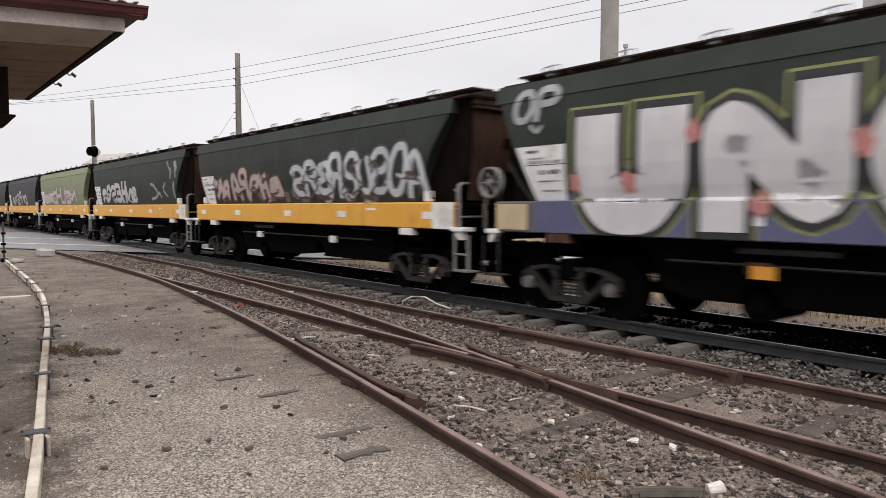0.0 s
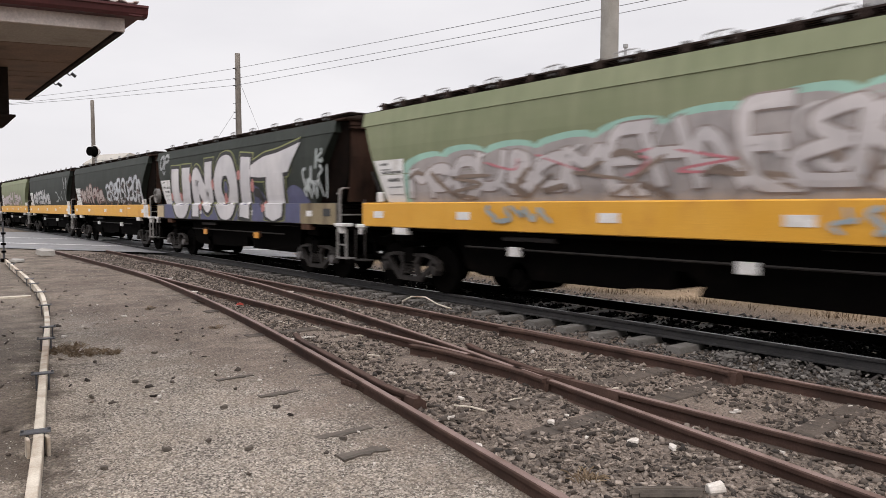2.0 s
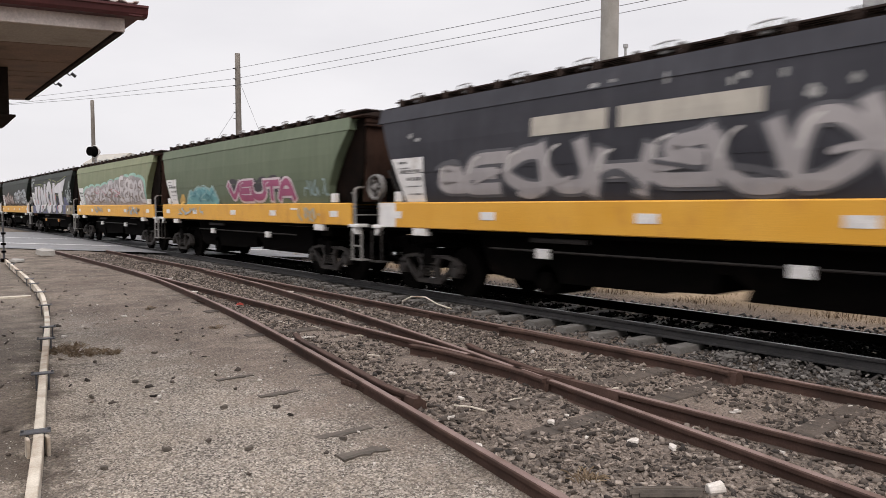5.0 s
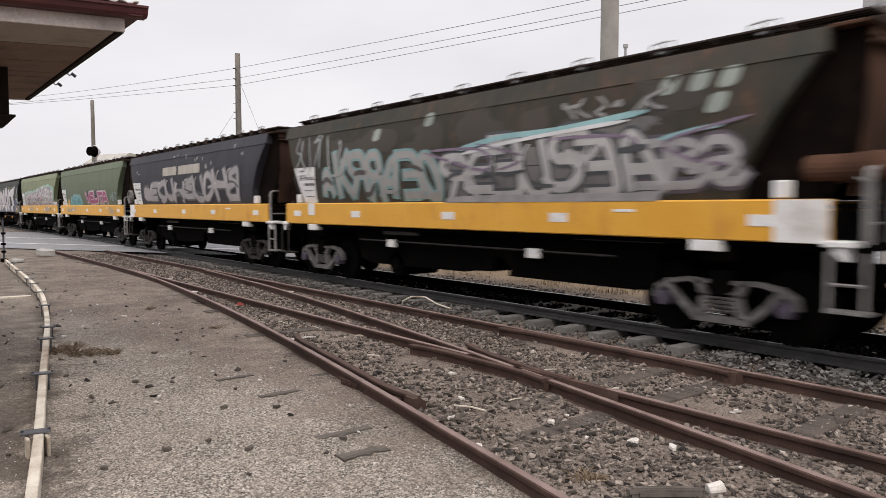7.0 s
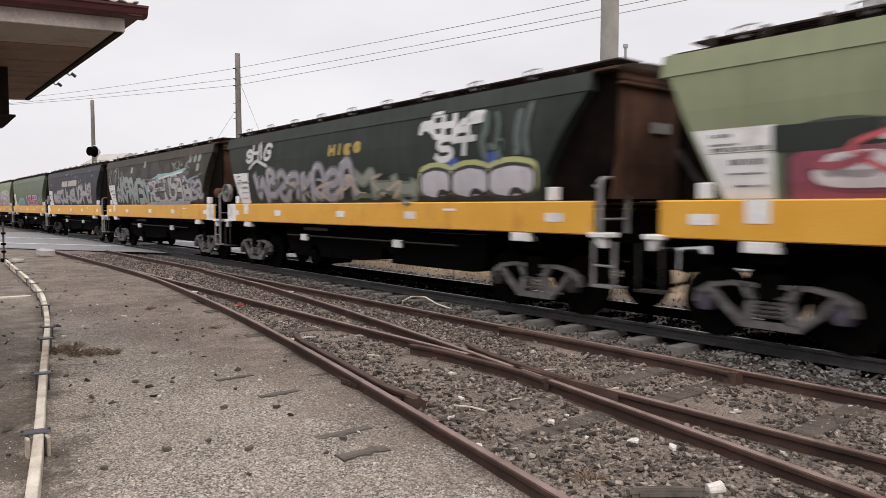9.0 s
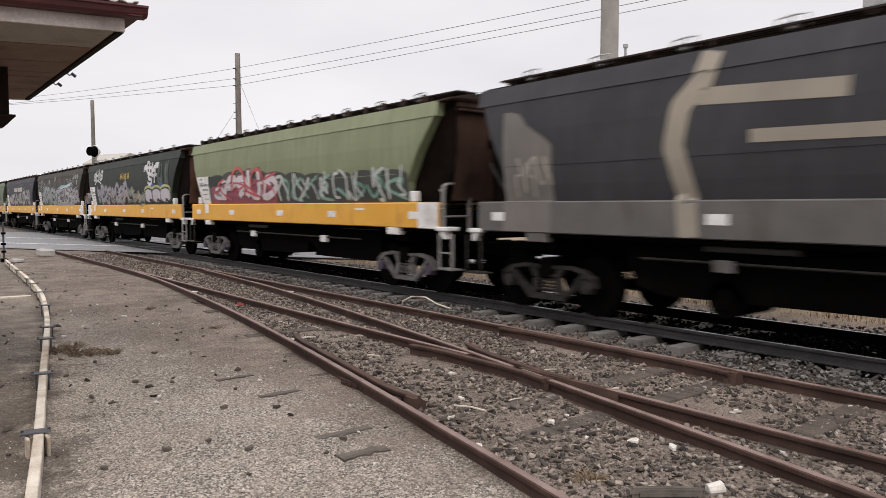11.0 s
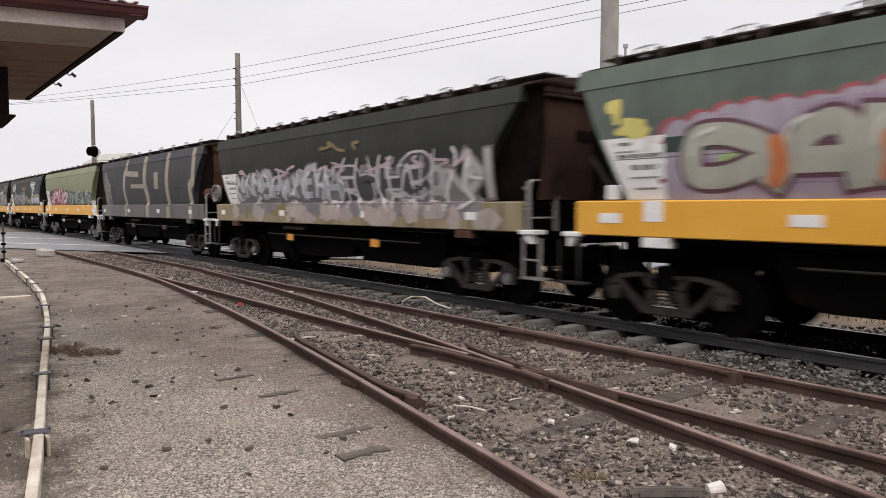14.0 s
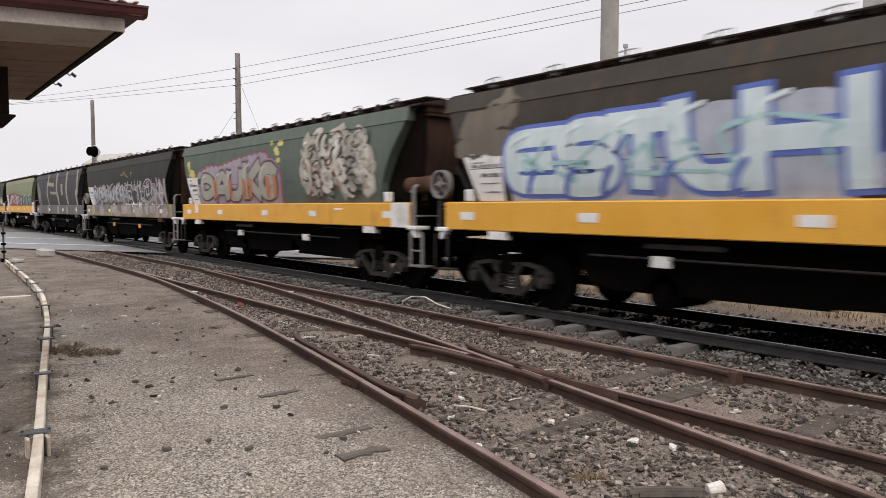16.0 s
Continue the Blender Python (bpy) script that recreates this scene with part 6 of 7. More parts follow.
    for i in range(150):
        r = rng.uniform(0.07, 0.3)
        g, z, a0 = rng.uniform(8.7 + r, 12.1 - r), rng.uniform(1.9 + r, 3.4 - 0.5 * r), rng.uniform(0, 6.3)
        dark = i % 5 < 2
        line_part(w, "paint_swirl", [(g + r * math.cos(a0 + k * 0.6), z + r * math.sin(a0 + k * 0.6)) for k in range(5)], rng.uniform(0.03, 0.08) if dark else rng.uniform(0.04, 0.15),
                  (0.04, 0.035, 0.03) if dark else rng.choice(((0.5, 0.47, 0.4), (0.4, 0.37, 0.31), (0.58, 0.56, 0.5))), 0.0135 + i * 0.0001)
    scrawl(w, 9.0, 10.6, 2.0, 3.0, 5, (0.34, 0.1, 0.1), 0.04, 88)

    w = add(11, build_wagon(11, BROWN, Y, "brown black grain hopper wagon, pale blue white graffiti", wheel=True))
    patches(w, 0.45, 1.6, 2.7, 3.4, 10, (0.16, 0.135, 0.105), 0.34, 88)
    tops = [2.95, 3.06, 3.0, 3.08, 3.08, 3.1]
    p = Paint(0.005)
    p.wave(1.7, 7.0, 1.79, [t - 0.06 for t in tops], 5, 0.2)
    p.done("paint_cloud", spray_of((0.4, 0.43, 0.5), 0.6), w)
    lettering(w, "ESTUH", 1.72, 7.0, 1.84, tops, 0.32, (0.55, 0.65, 0.67), (0.1, 0.15, 0.45), 0.07, None, 0.0, (0.66, 0.74, 0.75), 89, 0.05, 0.35, -0.3, 0.6)
    scrawl(w, 1.9, 6.8, 2.1, 2.8, 7, (0.33, 0.52, 0.54), 0.06, 94)
    for g in (2.1, 2.9, 3.6, 4.6, 5.6):
        line_part(w, "painted_tag", [(g, 1.84), (g + 0.06, 2.1), (g + 0.2, 2.3)], 0.1, (0.12, 0.16, 0.46), 0.0265)
    scrawl(w, 7.0, 12.2, 1.9, 2.7, 10, (0.4, 0.4, 0.5), 0.14, 90)
    scrawl(w, 7.0, 12.2, 1.9, 2.6, 6, (0.12, 0.15, 0.42), 0.1, 91)
    patches(w, 6.9, 7.2, 2.4, 2.7, 3, (0.55, 0.12, 0.16), 0.16, 92)
    add(12, build_wagon(12, DK_GREEN, Y, "dark green grain hopper wagon, yellow side beam"))


build_train()


# ---- station canopy ----
def build_canopy():
    """Eave of a low building: stained soffit sheets, pale end fascia, maroon gutter, iron roof."""
    can = empty("station_canopy", "timber station canopy with maroon gutter and stained soffit", "canopy")
    x_e, y_n, y_f, slope = 1.69, 6.50, 11.37, 0.058

    def zs(x):
        return 3.2 - slope * (x_e - x)
    # soffit sheets with open joints
    seams = [6.50, 7.35, 8.25, 8.95, 9.3, 10.35, 11.37]
    for k, (a, b) in enumerate(zip(seams, seams[1:])):
        bm = bmesh.new()
        v = [bm.verts.new((x, y, zs(x) + dz)) for dz in (0, 0.012) for x, y in ((-2.6, a + 0.012), (x_e - 0.06, a + 0.012), (x_e - 0.06, b - 0.012), (-2.6, b - 0.012))]
        for q in ((0, 1, 2, 3), (7, 6, 5, 4), (0, 4, 5, 1), (1, 5, 6, 2), (2, 6, 7, 3), (3, 7, 4, 0)):
            bm.faces.new([v[i] for i in q])
        bmesh.ops.recalc_face_normals(bm, faces=bm.faces)
        part("soffit_sheet", bm, MAT["soffit_pale"] if k == 0 else MAT["soffit"], can, "pale weathered soffit sheet" if k == 0 else "brown stained soffit sheet")
    def slab(name, x0, x1, y0, y1, lo, hi, mat, label=""):
        bm = bmesh.new()
        v = [bm.verts.new((x, y, zs(x) + dz)) for dz in (lo, hi) for x, y in ((x0, y0), (x1, y0), (x1, y1), (x0, y1))]
        for q in ((0, 3, 2, 1), (4, 5, 6, 7), (0, 1, 5, 4), (1, 2, 6, 5), (2, 3, 7, 6), (3, 0, 4, 7)):
            bm.faces.new([v[i] for i in q])
        bmesh.ops.recalc_face_normals(bm, faces=bm.faces)
        return part(name, bm, mat, can, label)
    slab("joint_backing", -2.6, x_e - 0.05, y_n + 0.02, y_f - 0.01, 0.016, 0.03, MAT["dark_timber"])
    slab("end_fascia", -2.6, x_e, y_n - 0.035, y_n, -0.012, 0.135, MAT["cream"], "chipped off-white end fascia board")
    slab("far_fascia", -2.6, x_e, y_f, y_f + 0.035, -0.012, 0.135, MAT["cream"])
    slab("eave_fascia", x_e - 0.05, x_e, y_n + 0.004, y_f - 0.004, -0.02, 0.13, MAT["dark_timber"], "dark eave board")
    # gutter: an open trough round the eave
    sec = [(0.0, 0.125), (0.0, 0.15), (0.11, 0.215), (0.155, 0.215), (0.155, 0.198), (0.14, 0.19), (0.128, 0.15), (0.105, 0.125)]
    bm = prism([(x_e + 0.003 + u, zs(x_e) + w - 0.02) for u, w in sec], y_n - 0.16, y_f + 0.1)
    part("gutter", bm, MAT["maroon"], can, "maroon painted metal gutter")
    bm = prism([(-(y_n - 0.04) + u, w) for u, w in sec], -2.6, x_e + 0.155)
    for v in bm.verts:
        x, y = v.co.y, -v.co.x
        v.co = Vector((x, y, zs(min(x, x_e)) + v.co.z - 0.02))
    bmesh.ops.recalc_face_normals(bm, faces=bm.faces)
    part("end_gutter", bm, MAT["maroon"], can, "maroon painted metal gutter")
    # corrugated roof
    bm = bmesh.new()
    rows = []
    for k in range(140):
        x = -2.6 + (x_e + 0.1 + 2.6) * k / 139
        z = zs(x) + 0.218 + 0.012 * math.sin(k * 1.6)
        rows.append([bm.verts.new((x, y_n - 0.12, z)), bm.verts.new((x, y_f + 0.1, z)), bm.verts.new((x, y_n - 0.12, z + 0.01)), bm.verts.new((x, y_f + 0.1, z + 0.01))])
    for a, b in zip(rows, rows[1:]):
        bm.faces.new((a[0], b[0], b[1], a[1]))
        bm.faces.new((a[2], a[3], b[3], b[2]))
        bm.faces.new((a[0], a[2], b[2], b[0]))
    part("roof_sheet", bm, MAT["cream"], can, "pale corrugated roof sheet")
    for y in (8.88, 9.67):
        bm = tube([(x_e, y, 3.2), (x_e + 0.035, y, 3.17), (x_e + 0.06, y, 3.19)], 0.007, 5)
        add_cyl(bm, (x_e + 0.075, y, 3.18), (0.8, 0, -0.6), 0.018, 0.055, 8)
        part("lamp_bracket", bm, MAT["bracket"], can, "small dark bracket")
    # wall below, out of view, that carries the canopy
    part("wall", box(-2.7, -2.5, y_n, y_f, GROUND_Z - 0.05, 3.2), MAT["cream"], can)
    for y in (y_n + 0.4, y_f - 0.4):
        part("post", box(-2.45, -2.3, y - 0.07, y + 0.07, GROUND_Z - 0.05, 3.02), MAT["dark_timber"], can)
    return can


build_canopy()


def build_hanging_box():
    t = empty("hanging_lantern", "dark hanging lantern housing under the canopy", "lantern", pose(1.0, 8.85, 2.65))
    part("housing", box(-0.13, 0.11, -0.13, 0.11, 0.02, 0.53, 0.01), MAT["dark_timber"], t, "dark timber housing")
    bm = bmesh.new()
    lo = [bm.verts.new(p) for p in ((-0.1, -0.1, -0.11), (0.06, -0.1, -0.11), (0.06, 0.08, -0.11), (-0.1, 0.08, -0.11))]
    hi = [bm.verts.new(p) for p in ((-0.18, -0.18, 0.0), (0.16, -0.18, 0.0), (0.16, 0.16, 0.0), (-0.18, 0.16, 0.0))]
    top = [bm.verts.new(p.co + Vector((0, 0, 0.02))) for p in hi]
    for a, b in ((lo, hi), (hi, top)):
        for k in range(4):
            bm.faces.new((a[k], a[(k + 1) % 4], b[(k + 1) % 4], b[k]))
    bm.faces.new(lo[::-1])
    bm.faces.new(top)
    part("base", bm, MAT["dark_timber"], t, "flared dark base")
    return t


build_hanging_box()


# ---- white edging strip on brackets ----
STRIP = ((0.35, 3.0), (0.59, 4.4), (0.71, 5.05), (0.86, 5.87), (1.21, 7.9), (1.58, 10.0), (1.84, 11.5), (2.14, 13.5), (2.4, 15.55), (2.62, 18.2), (2.79, 21.1), (2.94, 23.8), (3.09, 26.2))


def build_edging():
    e = empty("edging_strip", "chipped white edging strip held by dark brackets", "edging")
    pts = [(x, y, 0.0) for x, y in curve_through(list(STRIP), 4)]
    sec = [(-0.034, -0.09), (0.034, -0.09), (0.034, 0.034), (0.028, 0.04), (-0.028, 0.04), (-0.034, 0.034)]
    part("strip", sweep(sec, pts), MAT["strip_paint"], e, "chipped white painted strip")
    for x, y, turn in ((0.84, 5.87, -10), (1.21, 7.92, -10), (1.58, 10.0, -10), (1.76, 10.97, -9), (2.13, 13.44, -8), (2.39, 15.6, -7), (2.55, 17.4, -6), (2.64, 18.6, -4), (2.8, 21.3, -4), (2.95, 23.9, -4)):
        bm = box(-0.1, 0.1, -0.05, 0.05, 0.041, 0.055, 0.004)
        for s in (-1, 1):
            add_box(bm, s * 0.045, s * 0.062, -0.035, 0.035, -0.12, 0.04, 0.003)
            add_cyl(bm, (s * 0.085, 0, 0.06), (0, 0, 1), 0.012, 0.02, 6)
        b = part("bracket", bm, MAT["bracket"], e, "dark steel bracket")
        b.matrix_basis = pose(x, y, 0, 0, 0, turn)
    for x, y in ((0.775, 5.8), (0.9, 5.78)):
        part("stake", box(x - 0.012, x + 0.012, y - 0.06, y + 0.04, -0.14, 0.03, 0.004), MAT["strip_paint"], e)
    return e


build_edging()


def build_ground_plank():
    p = part("ground_plank", box(-1.2, 0.0, -0.06, 0.06, -0.02, 0.03, 0.006), MAT["strip_paint"])
    p.matrix_basis = pose(2.32, 16.22, GROUND_Z + 0.015, 0, 0, -8)
    tagged(p, "pale bleached plank lying on the dirt", "plank")


build_ground_plank()


def build_standpipe():
    t = empty("standpipe", "thin dark standpipe at the end of the edging", "standpipe", pose(3.16, 27.2, GROUND_Z))
    part("pipe", cyl((0, 0, 0.65), (0, 0, 1), 0.03, 1.35, 8), MAT["bracket"], t)
    for z in (0.35, 0.6, 0.95):
        part("collar", cyl((0, 0, z), (0, 0, 1), 0.07, 0.07, 8), MAT["black"], t)
    part("base", box(-0.1, 0.1, -0.1, 0.1, -0.02, 0.12, 0.02), MAT["black"], t)


build_standpipe()


# ---- poles, wires, signal ----
def build_pole(name, label, x, y, top, r0, r1, mat):
    t = empty(name, label, "pole", pose(x, y, GROUND_Z))
    bm = bmesh.new()
    n, rings = 14, []
    for k in range(9):
        z = -0.4 + (top - GROUND_Z + 0.4) * k / 8
        r = r0 + (r1 - r0) * k / 8
        rings.append([bm.verts.new((r * math.cos(2 * math.pi * i / n), r * math.sin(2 * math.pi * i / n), z)) for i in range(n)])
    for a, b in zip(rings, rings[1:]):
        for i in range(n):
            f = bm.faces.new((a[i], a[(i + 1) % n], b[(i + 1) % n], b[i]))
            f.smooth = True
    bm.faces.new(rings[-1])
    part("shaft", bm, mat, t)
    return t


pole = build_pole("utility_pole", "weathered grey timber utility pole carrying three wires", 13.6, 32.76, 8.98, 0.17, 0.12, MAT["pole_wood"])
for z in (7.46, 7.78, 8.26):
    bm = cyl((-0.16, 0, z - GROUND_Z), (1, 0, 0), 0.03, 0.12, 8)
    part("insulator", bm, MAT["bracket"], pole)
for z in (6.2, 6.6, 5.9):
    part("step_peg", cyl((-0.17, -0.02, z - GROUND_Z), (1, 0, 0), 0.012, 0.2, 6), MAT["bracket"], pole)
part("guy_wire", tube([(0, 0, 6.6), (-2.2, 1.5, 2.6)], 0.008, 4), MAT["cable"], pole)
part("guy_wire", tube([(0, 0, 8.0), (1.25, -1.3, 3.5)], 0.008, 4), MAT["cable"], pole)
build_pole("utility_pole", "slim grey timber pole beyond the crossing", 11.59, 52.8, 8.93, 0.15, 0.12, MAT["pole_wood"])
build_pole("concrete_pole", "thick pale concrete pole behind the train", 13.0, 10.3, 11.5, 0.22, 0.18, MAT["concrete"])


def build_wires():
    ends = (((8.41, 42.46, 8.03), (13.44, 32.73, 8.26), (16.46, 14.51, 7.9)), ((6.49, 43.95, 7.51), (13.44, 32.7, 7.78), (16.62, 13.46, 7.54)), ((5.88, 45.33, 7.46), (13.44, 32.69, 7.46), (17.84, 12.11, 7.61)))
    for a, m, b in ends:
        a, m, b = Vector(a), Vector(m), Vector(b)
        pts = []
        far = m + (a - m) * 1.9
        near = m + (b - m) * 1.7
        for k in range(25):
            u = k / 24
            p = far.lerp(m, u)
            p.z -= 0.16 * math.sin(math.pi * u)
            pts.append(p)
        for k in range(1, 25):
            u = k / 24
            p = m.lerp(near, u)
            p.z -= 0.12 * math.sin(math.pi * u)
            pts.append(p)
        tagged(part("power_line", tube(pts, 0.009, 5), MAT["cable"]), "thin dark overhead power line on the timber pole", "wire", "overhead power lines")


build_wires()


def build_crossing_signal():
    t = empty("crossing_signal", "level crossing signal with round dark target seen from behind", "signal", pose(11.45, 51.6, GROUND_Z))
    part("mast", cyl((0, 0, 2.6), (0, 0, 1), 0.06, 5.3, 10), MAT["grey_steel"], t)
    d = Vector((-0.9, -0.45, 0)).normalized()
    c = Vector((-0.12, -0.12, 5.5))
    part("target", cyl(c - d * 0.06, d, 0.42, 0.04, 24), MAT["white"], t, "round target board with white rim")
    part("target_face", cyl(c, d, 0.36, 0.05, 24), MAT["black"], t, "black round board")
    bm = cyl(c + d * 0.2, d, 0.3, 0.34, 18)
    part("lamp_hood", bm, MAT["black"], t)
    part("lamp_case", cyl(c + d * 0.1, d, 0.16, 0.18, 16), MAT["bracket"], t)
    part("lens", cyl(c - d * 0.36, d, 0.15, 0.02, 16), MAT["glass_red"], t)
    part("cross_arm", tube([(-0.1, -0.1, 4.95), (0.75, -0.3, 4.95)], 0.03, 6), MAT["grey_steel"], t)


build_crossing_signal()


def build_finial():
    t = empty("vent_pipe", "thin capped vent pipe behind the train", "pipe", pose(14.18, 10.75, GROUND_Z))
    part("pipe", cyl((0, 0, 2.8), (0, 0, 1), 0.03, 5.7, 8), MAT["grey_steel"], t)
    part("cap", cyl((0, 0, 5.68), (0, 0, 1), 0.06, 0.08, 8), MAT["grey_steel"], t)


build_finial()


def build_box_mast():
    t = empty("equipment_mast", "grey steel mast with boxed platform behind the train", "mast", pose(20.6, 7.2, GROUND_Z))
    part("column", box(-0.12, 0.12, -0.12, 0.12, -0.1, 6.8, 0.01), MAT["grey_steel"], t)
    part("platform", box(-0.95, 0.9, -0.5, 0.5, 6.78, 6.86, 0.01), MAT["grey_steel"], t)
    part("cabinet", box(-0.9, 0.85, -0.45, 0.45, 6.864, 7.9, 0.02), MAT["grey_steel"], t, "pale grey steel cabinet")


build_box_mast()


def build_house():
    """Gabled house far behind the train."""
    t = empty("house", "distant pale house with gabled iron roof", "house", pose(15.6, 62.4, GROUND_Z, 0, 0, 20))
    part("wall", box(-1.5, 1.5, -2, 2, -0.1, 5.35), MAT["wall_far"], t)
    sec = [(-1.8, 5.35), (-0.5, 6.15), (1.8, 5.7), (1.8, 5.3), (-1.8, 5.25)]
    part("roof", prism(sec, -2.2, 2.2), MAT["roof_far"], t, "pale corrugated iron roof")
    part("window", box(-0.6, 0.6, -2.03, -1.99, 1.2, 2.6), MAT["black"], t)


build_house()


# ---- dry grass and fence beyond the line ----
def build_grass():
    rng = np.random.default_rng(8)
    n = 42000
    y = -3 + 55 * rng.uniform(0, 1, n) ** 1.5
    x = 12.0 + 9.0 * rng.uniform(0, 1, n) ** 1.4
    clump = np.array([noise.noise((a * 0.9, b * 0.9, 5.0)) for a, b in zip(x, y)])
    h = np.clip(0.06 + 0.13 * clump + rng.uniform(-0.03, 0.06, n), 0.03, 0.26)
    ang = rng.uniform(0, 2 * math.pi, n)
    lean = rng.uniform(0.2, 1.3, n)
    wd = rng.uniform(0.004, 0.011, n)
    base = np.stack([x, y, np.full(n, GROUND_Z - 0.03)], -1)
    side = np.stack([np.cos(ang), np.sin(ang), np.zeros(n)], -1) * wd[:, None]
    tip = base + np.stack([-np.sin(ang) * lean * h, np.cos(ang) * lean * h, h], -1)
    mid = base * 0.5 + tip * 0.5 + np.stack([np.zeros(n), np.zeros(n), h * 0.12], -1)
    V = np.stack([base - side, base + side, mid + side * 0.8, mid - side * 0.8, tip], 1)
    faces = []
    for i in range(n):
        k = 5 * i
        faces += [(k, k + 1, k + 2, k + 3), (k + 3, k + 2, k + 4)]
    me = bpy.data.meshes.new("dry_grass")
    me.from_pydata(V.reshape(-1, 3).tolist(), [], faces)
    me.materials.append(MAT["straw"])
    tagged(new("dry_grass", me), "straw-coloured dry grass beyond the running line", "grass", kind="stuff")


build_grass()


def build_fence():
    f = empty("wire_fence", "old timber post and wire fence in dry grass", "fence", pose(15.6, 0, GROUND_Z))
    rng = random.Random(3)
    for k in range(14):
        y = -1.0 + k * 3.0
        p = part("post", cyl((0, 0, 0.5), (0, 0, 1), 0.07, 1.25, 8, 0.06), MAT["pole_wood"], f)
        p.matrix_basis = pose(rng.uniform(-0.05, 0.05), y, 0, rng.uniform(-3, 3), rng.uniform(-3, 3), 0)
    for z in (0.4, 0.7, 1.0):
        part("wire", tube([(0, -1, z), (0, 38, z)], 0.004, 4), MAT["cable"], f)


build_fence()


# ---- litter, planks, weeds ----
def flat_scrap(name, label, category, x, y, rx, ry, mat, seed, thick=0.012, group=""):
    rng = random.Random(seed)
    bm = bmesh.new()
    n = 9
    lo, hi = [], []
    for k in range(n):
        a = 2 * math.pi * k / n
        s = rng.uniform(0.7, 1.15)
        z = rng.uniform(0, thick * 1.2)
        lo.append(bm.verts.new((rx * s * math.cos(a), ry * s * math.sin(a), z - thick * 0.4)))
        hi.append(bm.verts.new((rx * 0.93 * s * math.cos(a), ry * 0.93 * s * math.sin(a), z + thick)))
    for k in range(n):
        bm.faces.new((lo[k], lo[(k + 1) % n], hi[(k + 1) % n], hi[k]))
    bm.faces.new(lo[::-1])
    bm.faces.new(hi)
    bmesh.ops.recalc_face_normals(bm, faces=bm.faces)
    ob = part(name, bm, mat)
    ob.matrix_basis = pose(x, y, ground_height(x, y) + thick * 0.5, 0, 0, rng.uniform(0, 360))
    return tagged(ob, label, category, group)


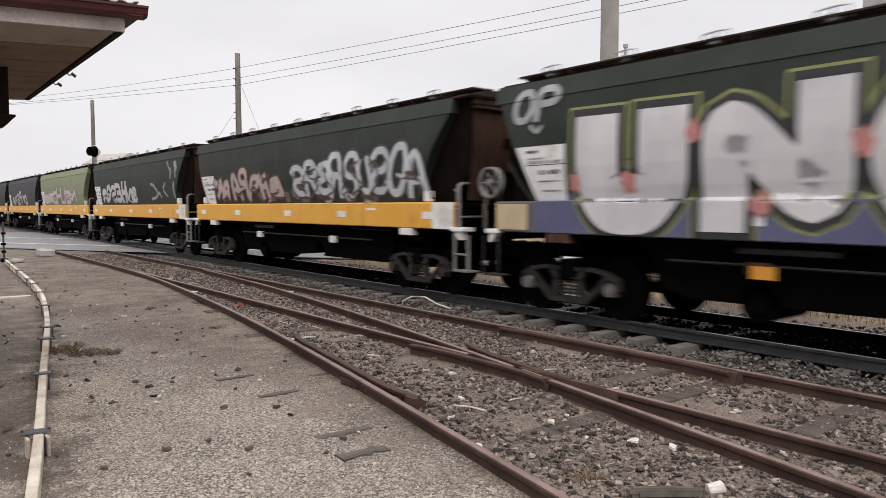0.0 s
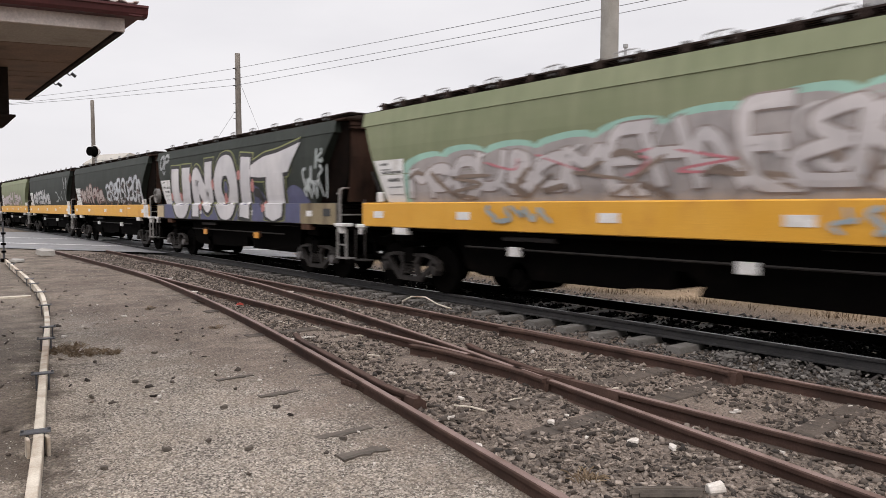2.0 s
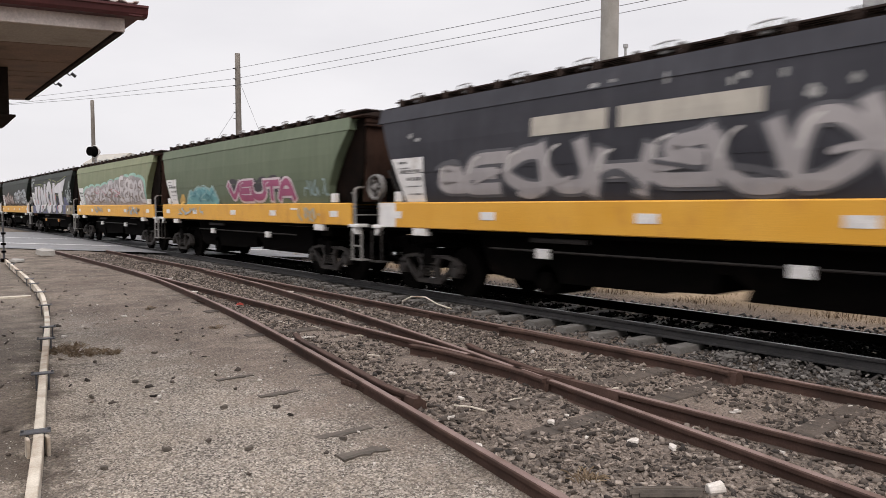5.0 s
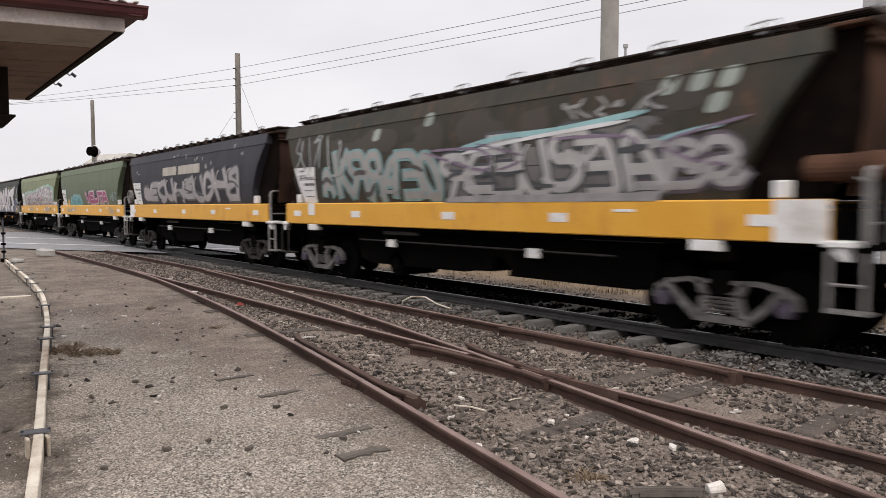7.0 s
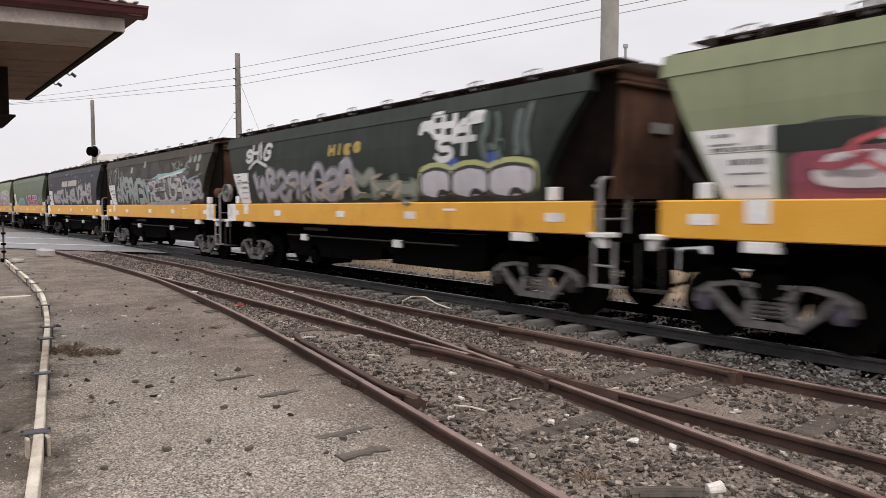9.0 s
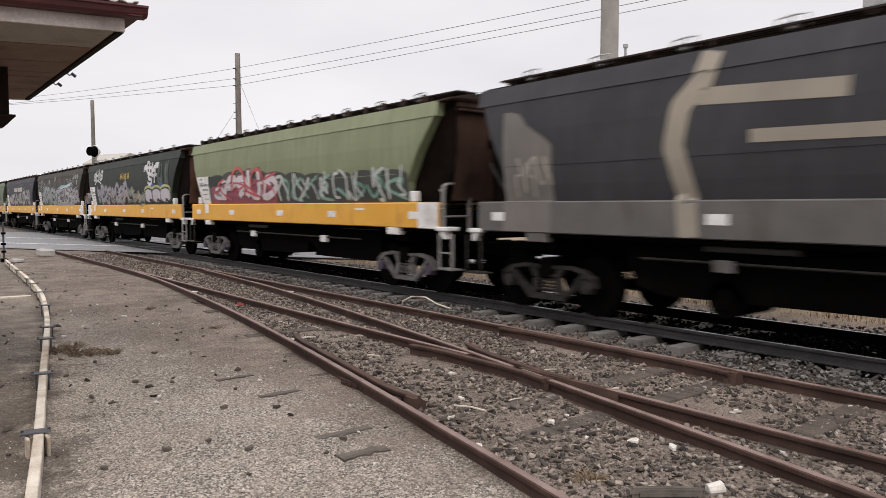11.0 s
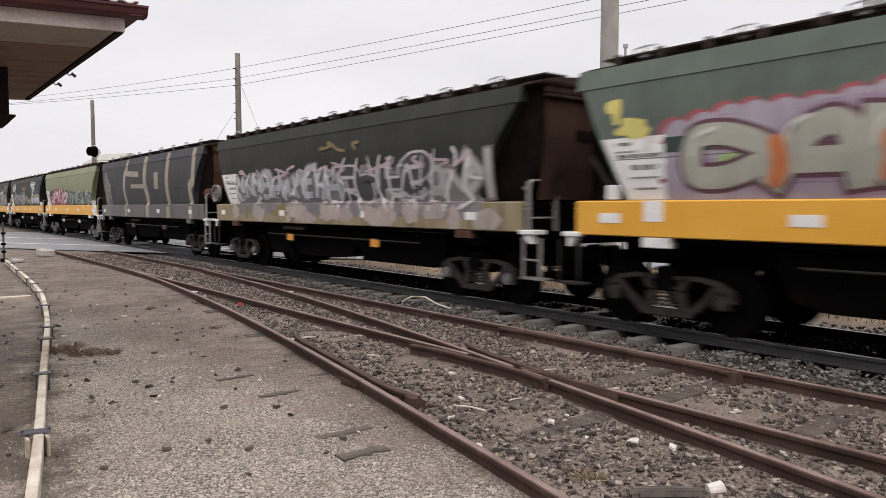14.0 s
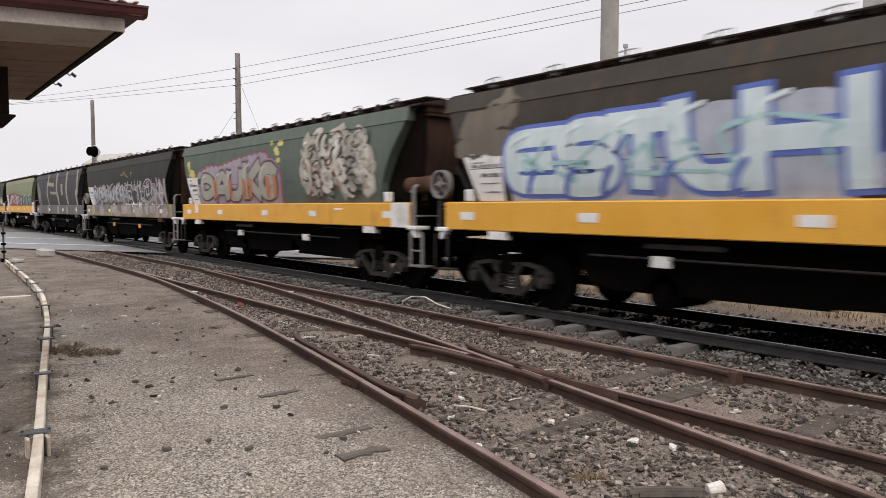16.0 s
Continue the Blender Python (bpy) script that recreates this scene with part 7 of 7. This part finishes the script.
def build_litter():
    white = [(5.65, 18.1, 0.16, 0.05), (5.18, 14.95, 0.09, 0.07), (4.35, 4.0, 0.05, 0.035), (4.49, 3.28, 0.075, 0.04), (6.78, 13.7, 0.08, 0.06), (4.78, 5.85, 0.05, 0.03), (4.5, 8.77, 0.2, 0.05),
             (1.95, 10.9, 0.06, 0.03), (3.1, 12.4, 0.07, 0.03), (3.9, 6.3, 0.06, 0.03), (3.75, 4.6, 0.05, 0.025), (3.45, 3.9, 0.045, 0.03), (4.2, 5.0, 0.04, 0.025), (6.3, 6.1, 0.06, 0.03), (7.6, 6.0, 0.05, 0.03), (4.6, 3.0, 0.06, 0.03), (5.9, 3.2, 0.04, 0.02), (2.0, 6.8, 0.04, 0.025)]
    for k, (x, y, a, b) in enumerate(white):
        flat_scrap("paper_scrap", "crumpled white scrap lying among the stones", "litter", x, y, a, b, MAT["litter"], 60 + k, 0.014, "white scraps")
    rng = random.Random(17)
    for k in range(70):
        y = 2.4 + 12 * rng.random() ** 1.5
        x = rng.uniform(SIDING_L - smooth_offset(y) + 0.1, 6.9) if k % 3 else rng.uniform(1.2, 3.5)
        if on_rail(x, y):
            continue
        flat_scrap("paper_scrap", "small pale chip lying in the dirt", "litter", x, y, rng.uniform(0.012, 0.035), rng.uniform(0.008, 0.02), MAT["litter"], 200 + k, 0.008, "pale chips")
    flat_scrap("plastic_scrap", "crushed red plastic scrap between the rails", "litter", 5.13, 12.43, 0.07, 0.035, MAT["red_litter"], 91, 0.025)
    cup = empty("crushed_cup", "crushed pale foam cup among dark stones", "cup", pose(4.06, 2.34, ground_height(4.06, 2.34) + 0.03, 82, 14, 55))
    bm = bmesh.new()
    rings = []
    for z, r, w in ((-0.05, 0.035, 1), (-0.045, 0.04, 1), (0.03, 0.055, 0.8), (0.045, 0.062, 0.75), (0.045, 0.052, 0.72), (-0.03, 0.036, 0.9)):
        rings.append([bm.verts.new((r * math.cos(2 * math.pi * k / 18) * (1 + 0.06 * math.sin(k * 2.1)), r * w * math.sin(2 * math.pi * k / 18), z)) for k in range(18)])
    for a, b in zip(rings, rings[1:]):
        for k in range(18):
            bm.faces.new((a[k], a[(k + 1) % 18], b[(k + 1) % 18], b[k]))
    bm.faces.new(rings[0][::-1])
    bm.faces.new(rings[-1])
    part("shell", bm, MAT["litter"], cup, "crushed foam shell")
    # bleached split log
    log = empty("split_log", "splintered grey log end among stones", "log", pose(3.75, 2.5, ground_height(3.75, 2.5) + 0.03, 0, 4, -28))
    rng = random.Random(9)
    for k in range(11):
        a = 2 * math.pi * k / 11
        r = 0.05 * rng.uniform(0.6, 1.1)
        bm = tube([(-0.2 + rng.uniform(-0.06, 0.03), r * math.cos(a), r * math.sin(a) * 0.7), (0.0, r * math.cos(a) * 1.1, r * math.sin(a) * 0.75), (0.24 + rng.uniform(-0.05, 0.05), r * math.cos(a), r * math.sin(a) * 0.6)], rng.uniform(0.012, 0.022), 5)
        part("splinter", bm, MAT["asphalt_patch"], log)
    # planks sunk in the gravel
    for x, y, a, b, tn in ((2.72, 4.36, 0.19, 0.07, -8), (2.86, 4.86, 0.24, 0.05, -6), (2.98, 6.3, 0.2, 0.05, -4), (2.9, 7.2, 0.2, 0.04, -5)):
        rg = random.Random(int(x * 100 + y * 10))
        bm = bmesh.new()
        edge = [(-a + 2 * a * k / 9, b + rg.uniform(-0.03, 0.015)) for k in range(10)] + [(a - 2 * a * k / 9, -b + rg.uniform(-0.015, 0.03)) for k in range(10)]
        hi = [bm.verts.new((u, v, 0.006)) for u, v in edge]
        lo = [bm.verts.new((u * 1.02, v * 1.04, -0.03)) for u, v in edge]
        for k in range(20):
            bm.faces.new((lo[k], lo[(k + 1) % 20], hi[(k + 1) % 20], hi[k]))
        bm.faces.new(hi)
        bmesh.ops.recalc_face_normals(bm, faces=bm.faces)
        ob = part("sunken_plank", bm, MAT["asphalt_patch"])
        ob.matrix_basis = pose(x, y, ground_height(x, y) + 0.004, 0, 0, tn + 4)
        tagged(ob, "dark sleeper end sunk in the gravel", "plank", "sunken sleeper ends")
    # bent wires
    tagged(part("bent_wire", tube([(7.6, 10.75, -0.06), (7.66, 10.55, 0.04), (7.72, 10.2, 0.06), (7.7, 9.85, -0.02), (7.76, 9.5, -0.08)], 0.014, 6), MAT["strip_paint"]), "pale bent cable end on the ballast", "cable")
    tagged(part("loose_wire", tube([(5.14, 4.55, -0.04), (5.08, 4.2, -0.02), (5.05, 3.95, -0.06), (4.96, 3.7, -0.05), (4.9, 3.42, -0.085)], 0.007, 6), MAT["grey_steel"]), "thin loose grey wire along the rail", "cable")
    # white lump and slab by the standpipe
    flat_scrap("plaster_lump", "pale broken plaster lump on the dirt", "rubble", 4.76, 29.4, 0.4, 0.16, MAT["concrete"], 95, 0.12)
    flat_scrap("plaster_slab", "flat pale plaster slab on the dirt", "rubble", 3.5, 26.9, 0.32, 0.22, MAT["concrete"], 96, 0.05)
    rng = random.Random(41)
    for k in range(26):
        y = 3.0 + 11 * rng.random()
        x = rng.uniform(SIDING_L - smooth_offset(y) + 0.15, 6.7)
        if on_rail(x, y):
            continue
        ln = rng.uniform(0.06, 0.2)
        ob = part("stick", tube([(-ln, 0, 0.0), (0, rng.uniform(-0.02, 0.02), 0.012), (ln, 0, 0.004)], rng.uniform(0.005, 0.011), 5), MAT["strip_paint"] if k % 3 == 0 else MAT["asphalt_patch"])
        ob.matrix_basis = pose(x, y, ground_height(x, y) + 0.012, 0, 0, rng.uniform(0, 180))
        tagged(ob, "weathered stick lying between siding rails", "stick", "loose sticks")
    # dry weeds and dark debris
    for k, (x, y, n, s) in enumerate(((1.95, 9.5, 160, 0.22), (1.72, 9.8, 120, 0.22), (2.2, 9.35, 60, 0.1), (1.85, 10.1, 80, 0.2), (3.72, 13.08, 24, 0.12), (3.62, 3.0, 50, 0.1), (3.9, 10.3, 26, 0.12))):
        rg = random.Random(300 + k)
        bm = bmesh.new()
        for _ in range(n):
            a, r = rg.uniform(0, 6.3), s * rg.random() ** 0.5
            p = Vector((r * math.cos(a), r * math.sin(a), 0))
            q = p + Vector((rg.uniform(-0.07, 0.07), rg.uniform(-0.07, 0.07), rg.uniform(0.01, 0.06)))
            add_tube(bm, [p, (p + q) / 2 + Vector((0, 0, 0.012)), q], 0.0045, 3)
        ob = part("dry_weed", bm, MAT["dry_plant"])
        ob.matrix_basis = pose(x, y, ground_height(x, y))
        tagged(ob, "flattened dry brown weeds on the gravel", "weeds", "dry weeds")
    for k, (x, y) in enumerate(((0.75, 6.6), (0.55, 5.6), (0.4, 5.1), (1.15, 5.2), (1.6, 5.3), (2.1, 4.95), (2.35, 6.1), (2.0, 7.6), (0.9, 8.3), (1.1, 10.5), (3.85, 10.3), (3.7, 13.0), (2.75, 4.7), (0.3, 6.2), (0.45, 7.1), (0.2, 5.4), (0.7, 7.6), (0.6, 9.0), (1.0, 9.6), (1.3, 11.5), (0.5, 4.8), (1.9, 8.9), (2.6, 9.0), (1.5, 7.2))):
        flat_scrap("bark_scrap", "dark curled bark scrap on the gravel", "debris", x, y, 0.04, 0.02, MAT["asphalt_patch"], 120 + k, 0.014, "bark scraps")


build_litter()


# ---- everything that moves ----
RUN = (16.6133, 9.2509, 0.05301, -0.006514, 0.0001732)


def train_y(t):
    """Centre of wagon 0 along the line at t seconds; the train slows a little."""
    return sum(c * t ** k for k, c in enumerate(RUN))


def wagon_y(index, t):
    extra = 0.29 if index == 6 else 0.58 if index > 6 else 0.0
    return train_y(t) - PITCH * index - extra


def motions():
    times = [i * 0.5 for i in range(33)]
    surge = {0.5: -0.22, 1.0: -0.1, 2.5: -0.1, 7.0: 0.08}    # the couplings run in and out a little
    for i, w in WAGONS.items():
        walk(w, [(t, pose(TRACK_X, wagon_y(i, t) + surge.get(t, 0.0), 0)) for t in times])
    ticks = [i / 15 for i in range(241)]
    for w, k in WHEELS:
        walk(w, [(t, pose(0, k, WHEEL_R, -math.degrees((train_y(t) - train_y(0)) / WHEEL_R), 0, 0)) for t in ticks])


motions()
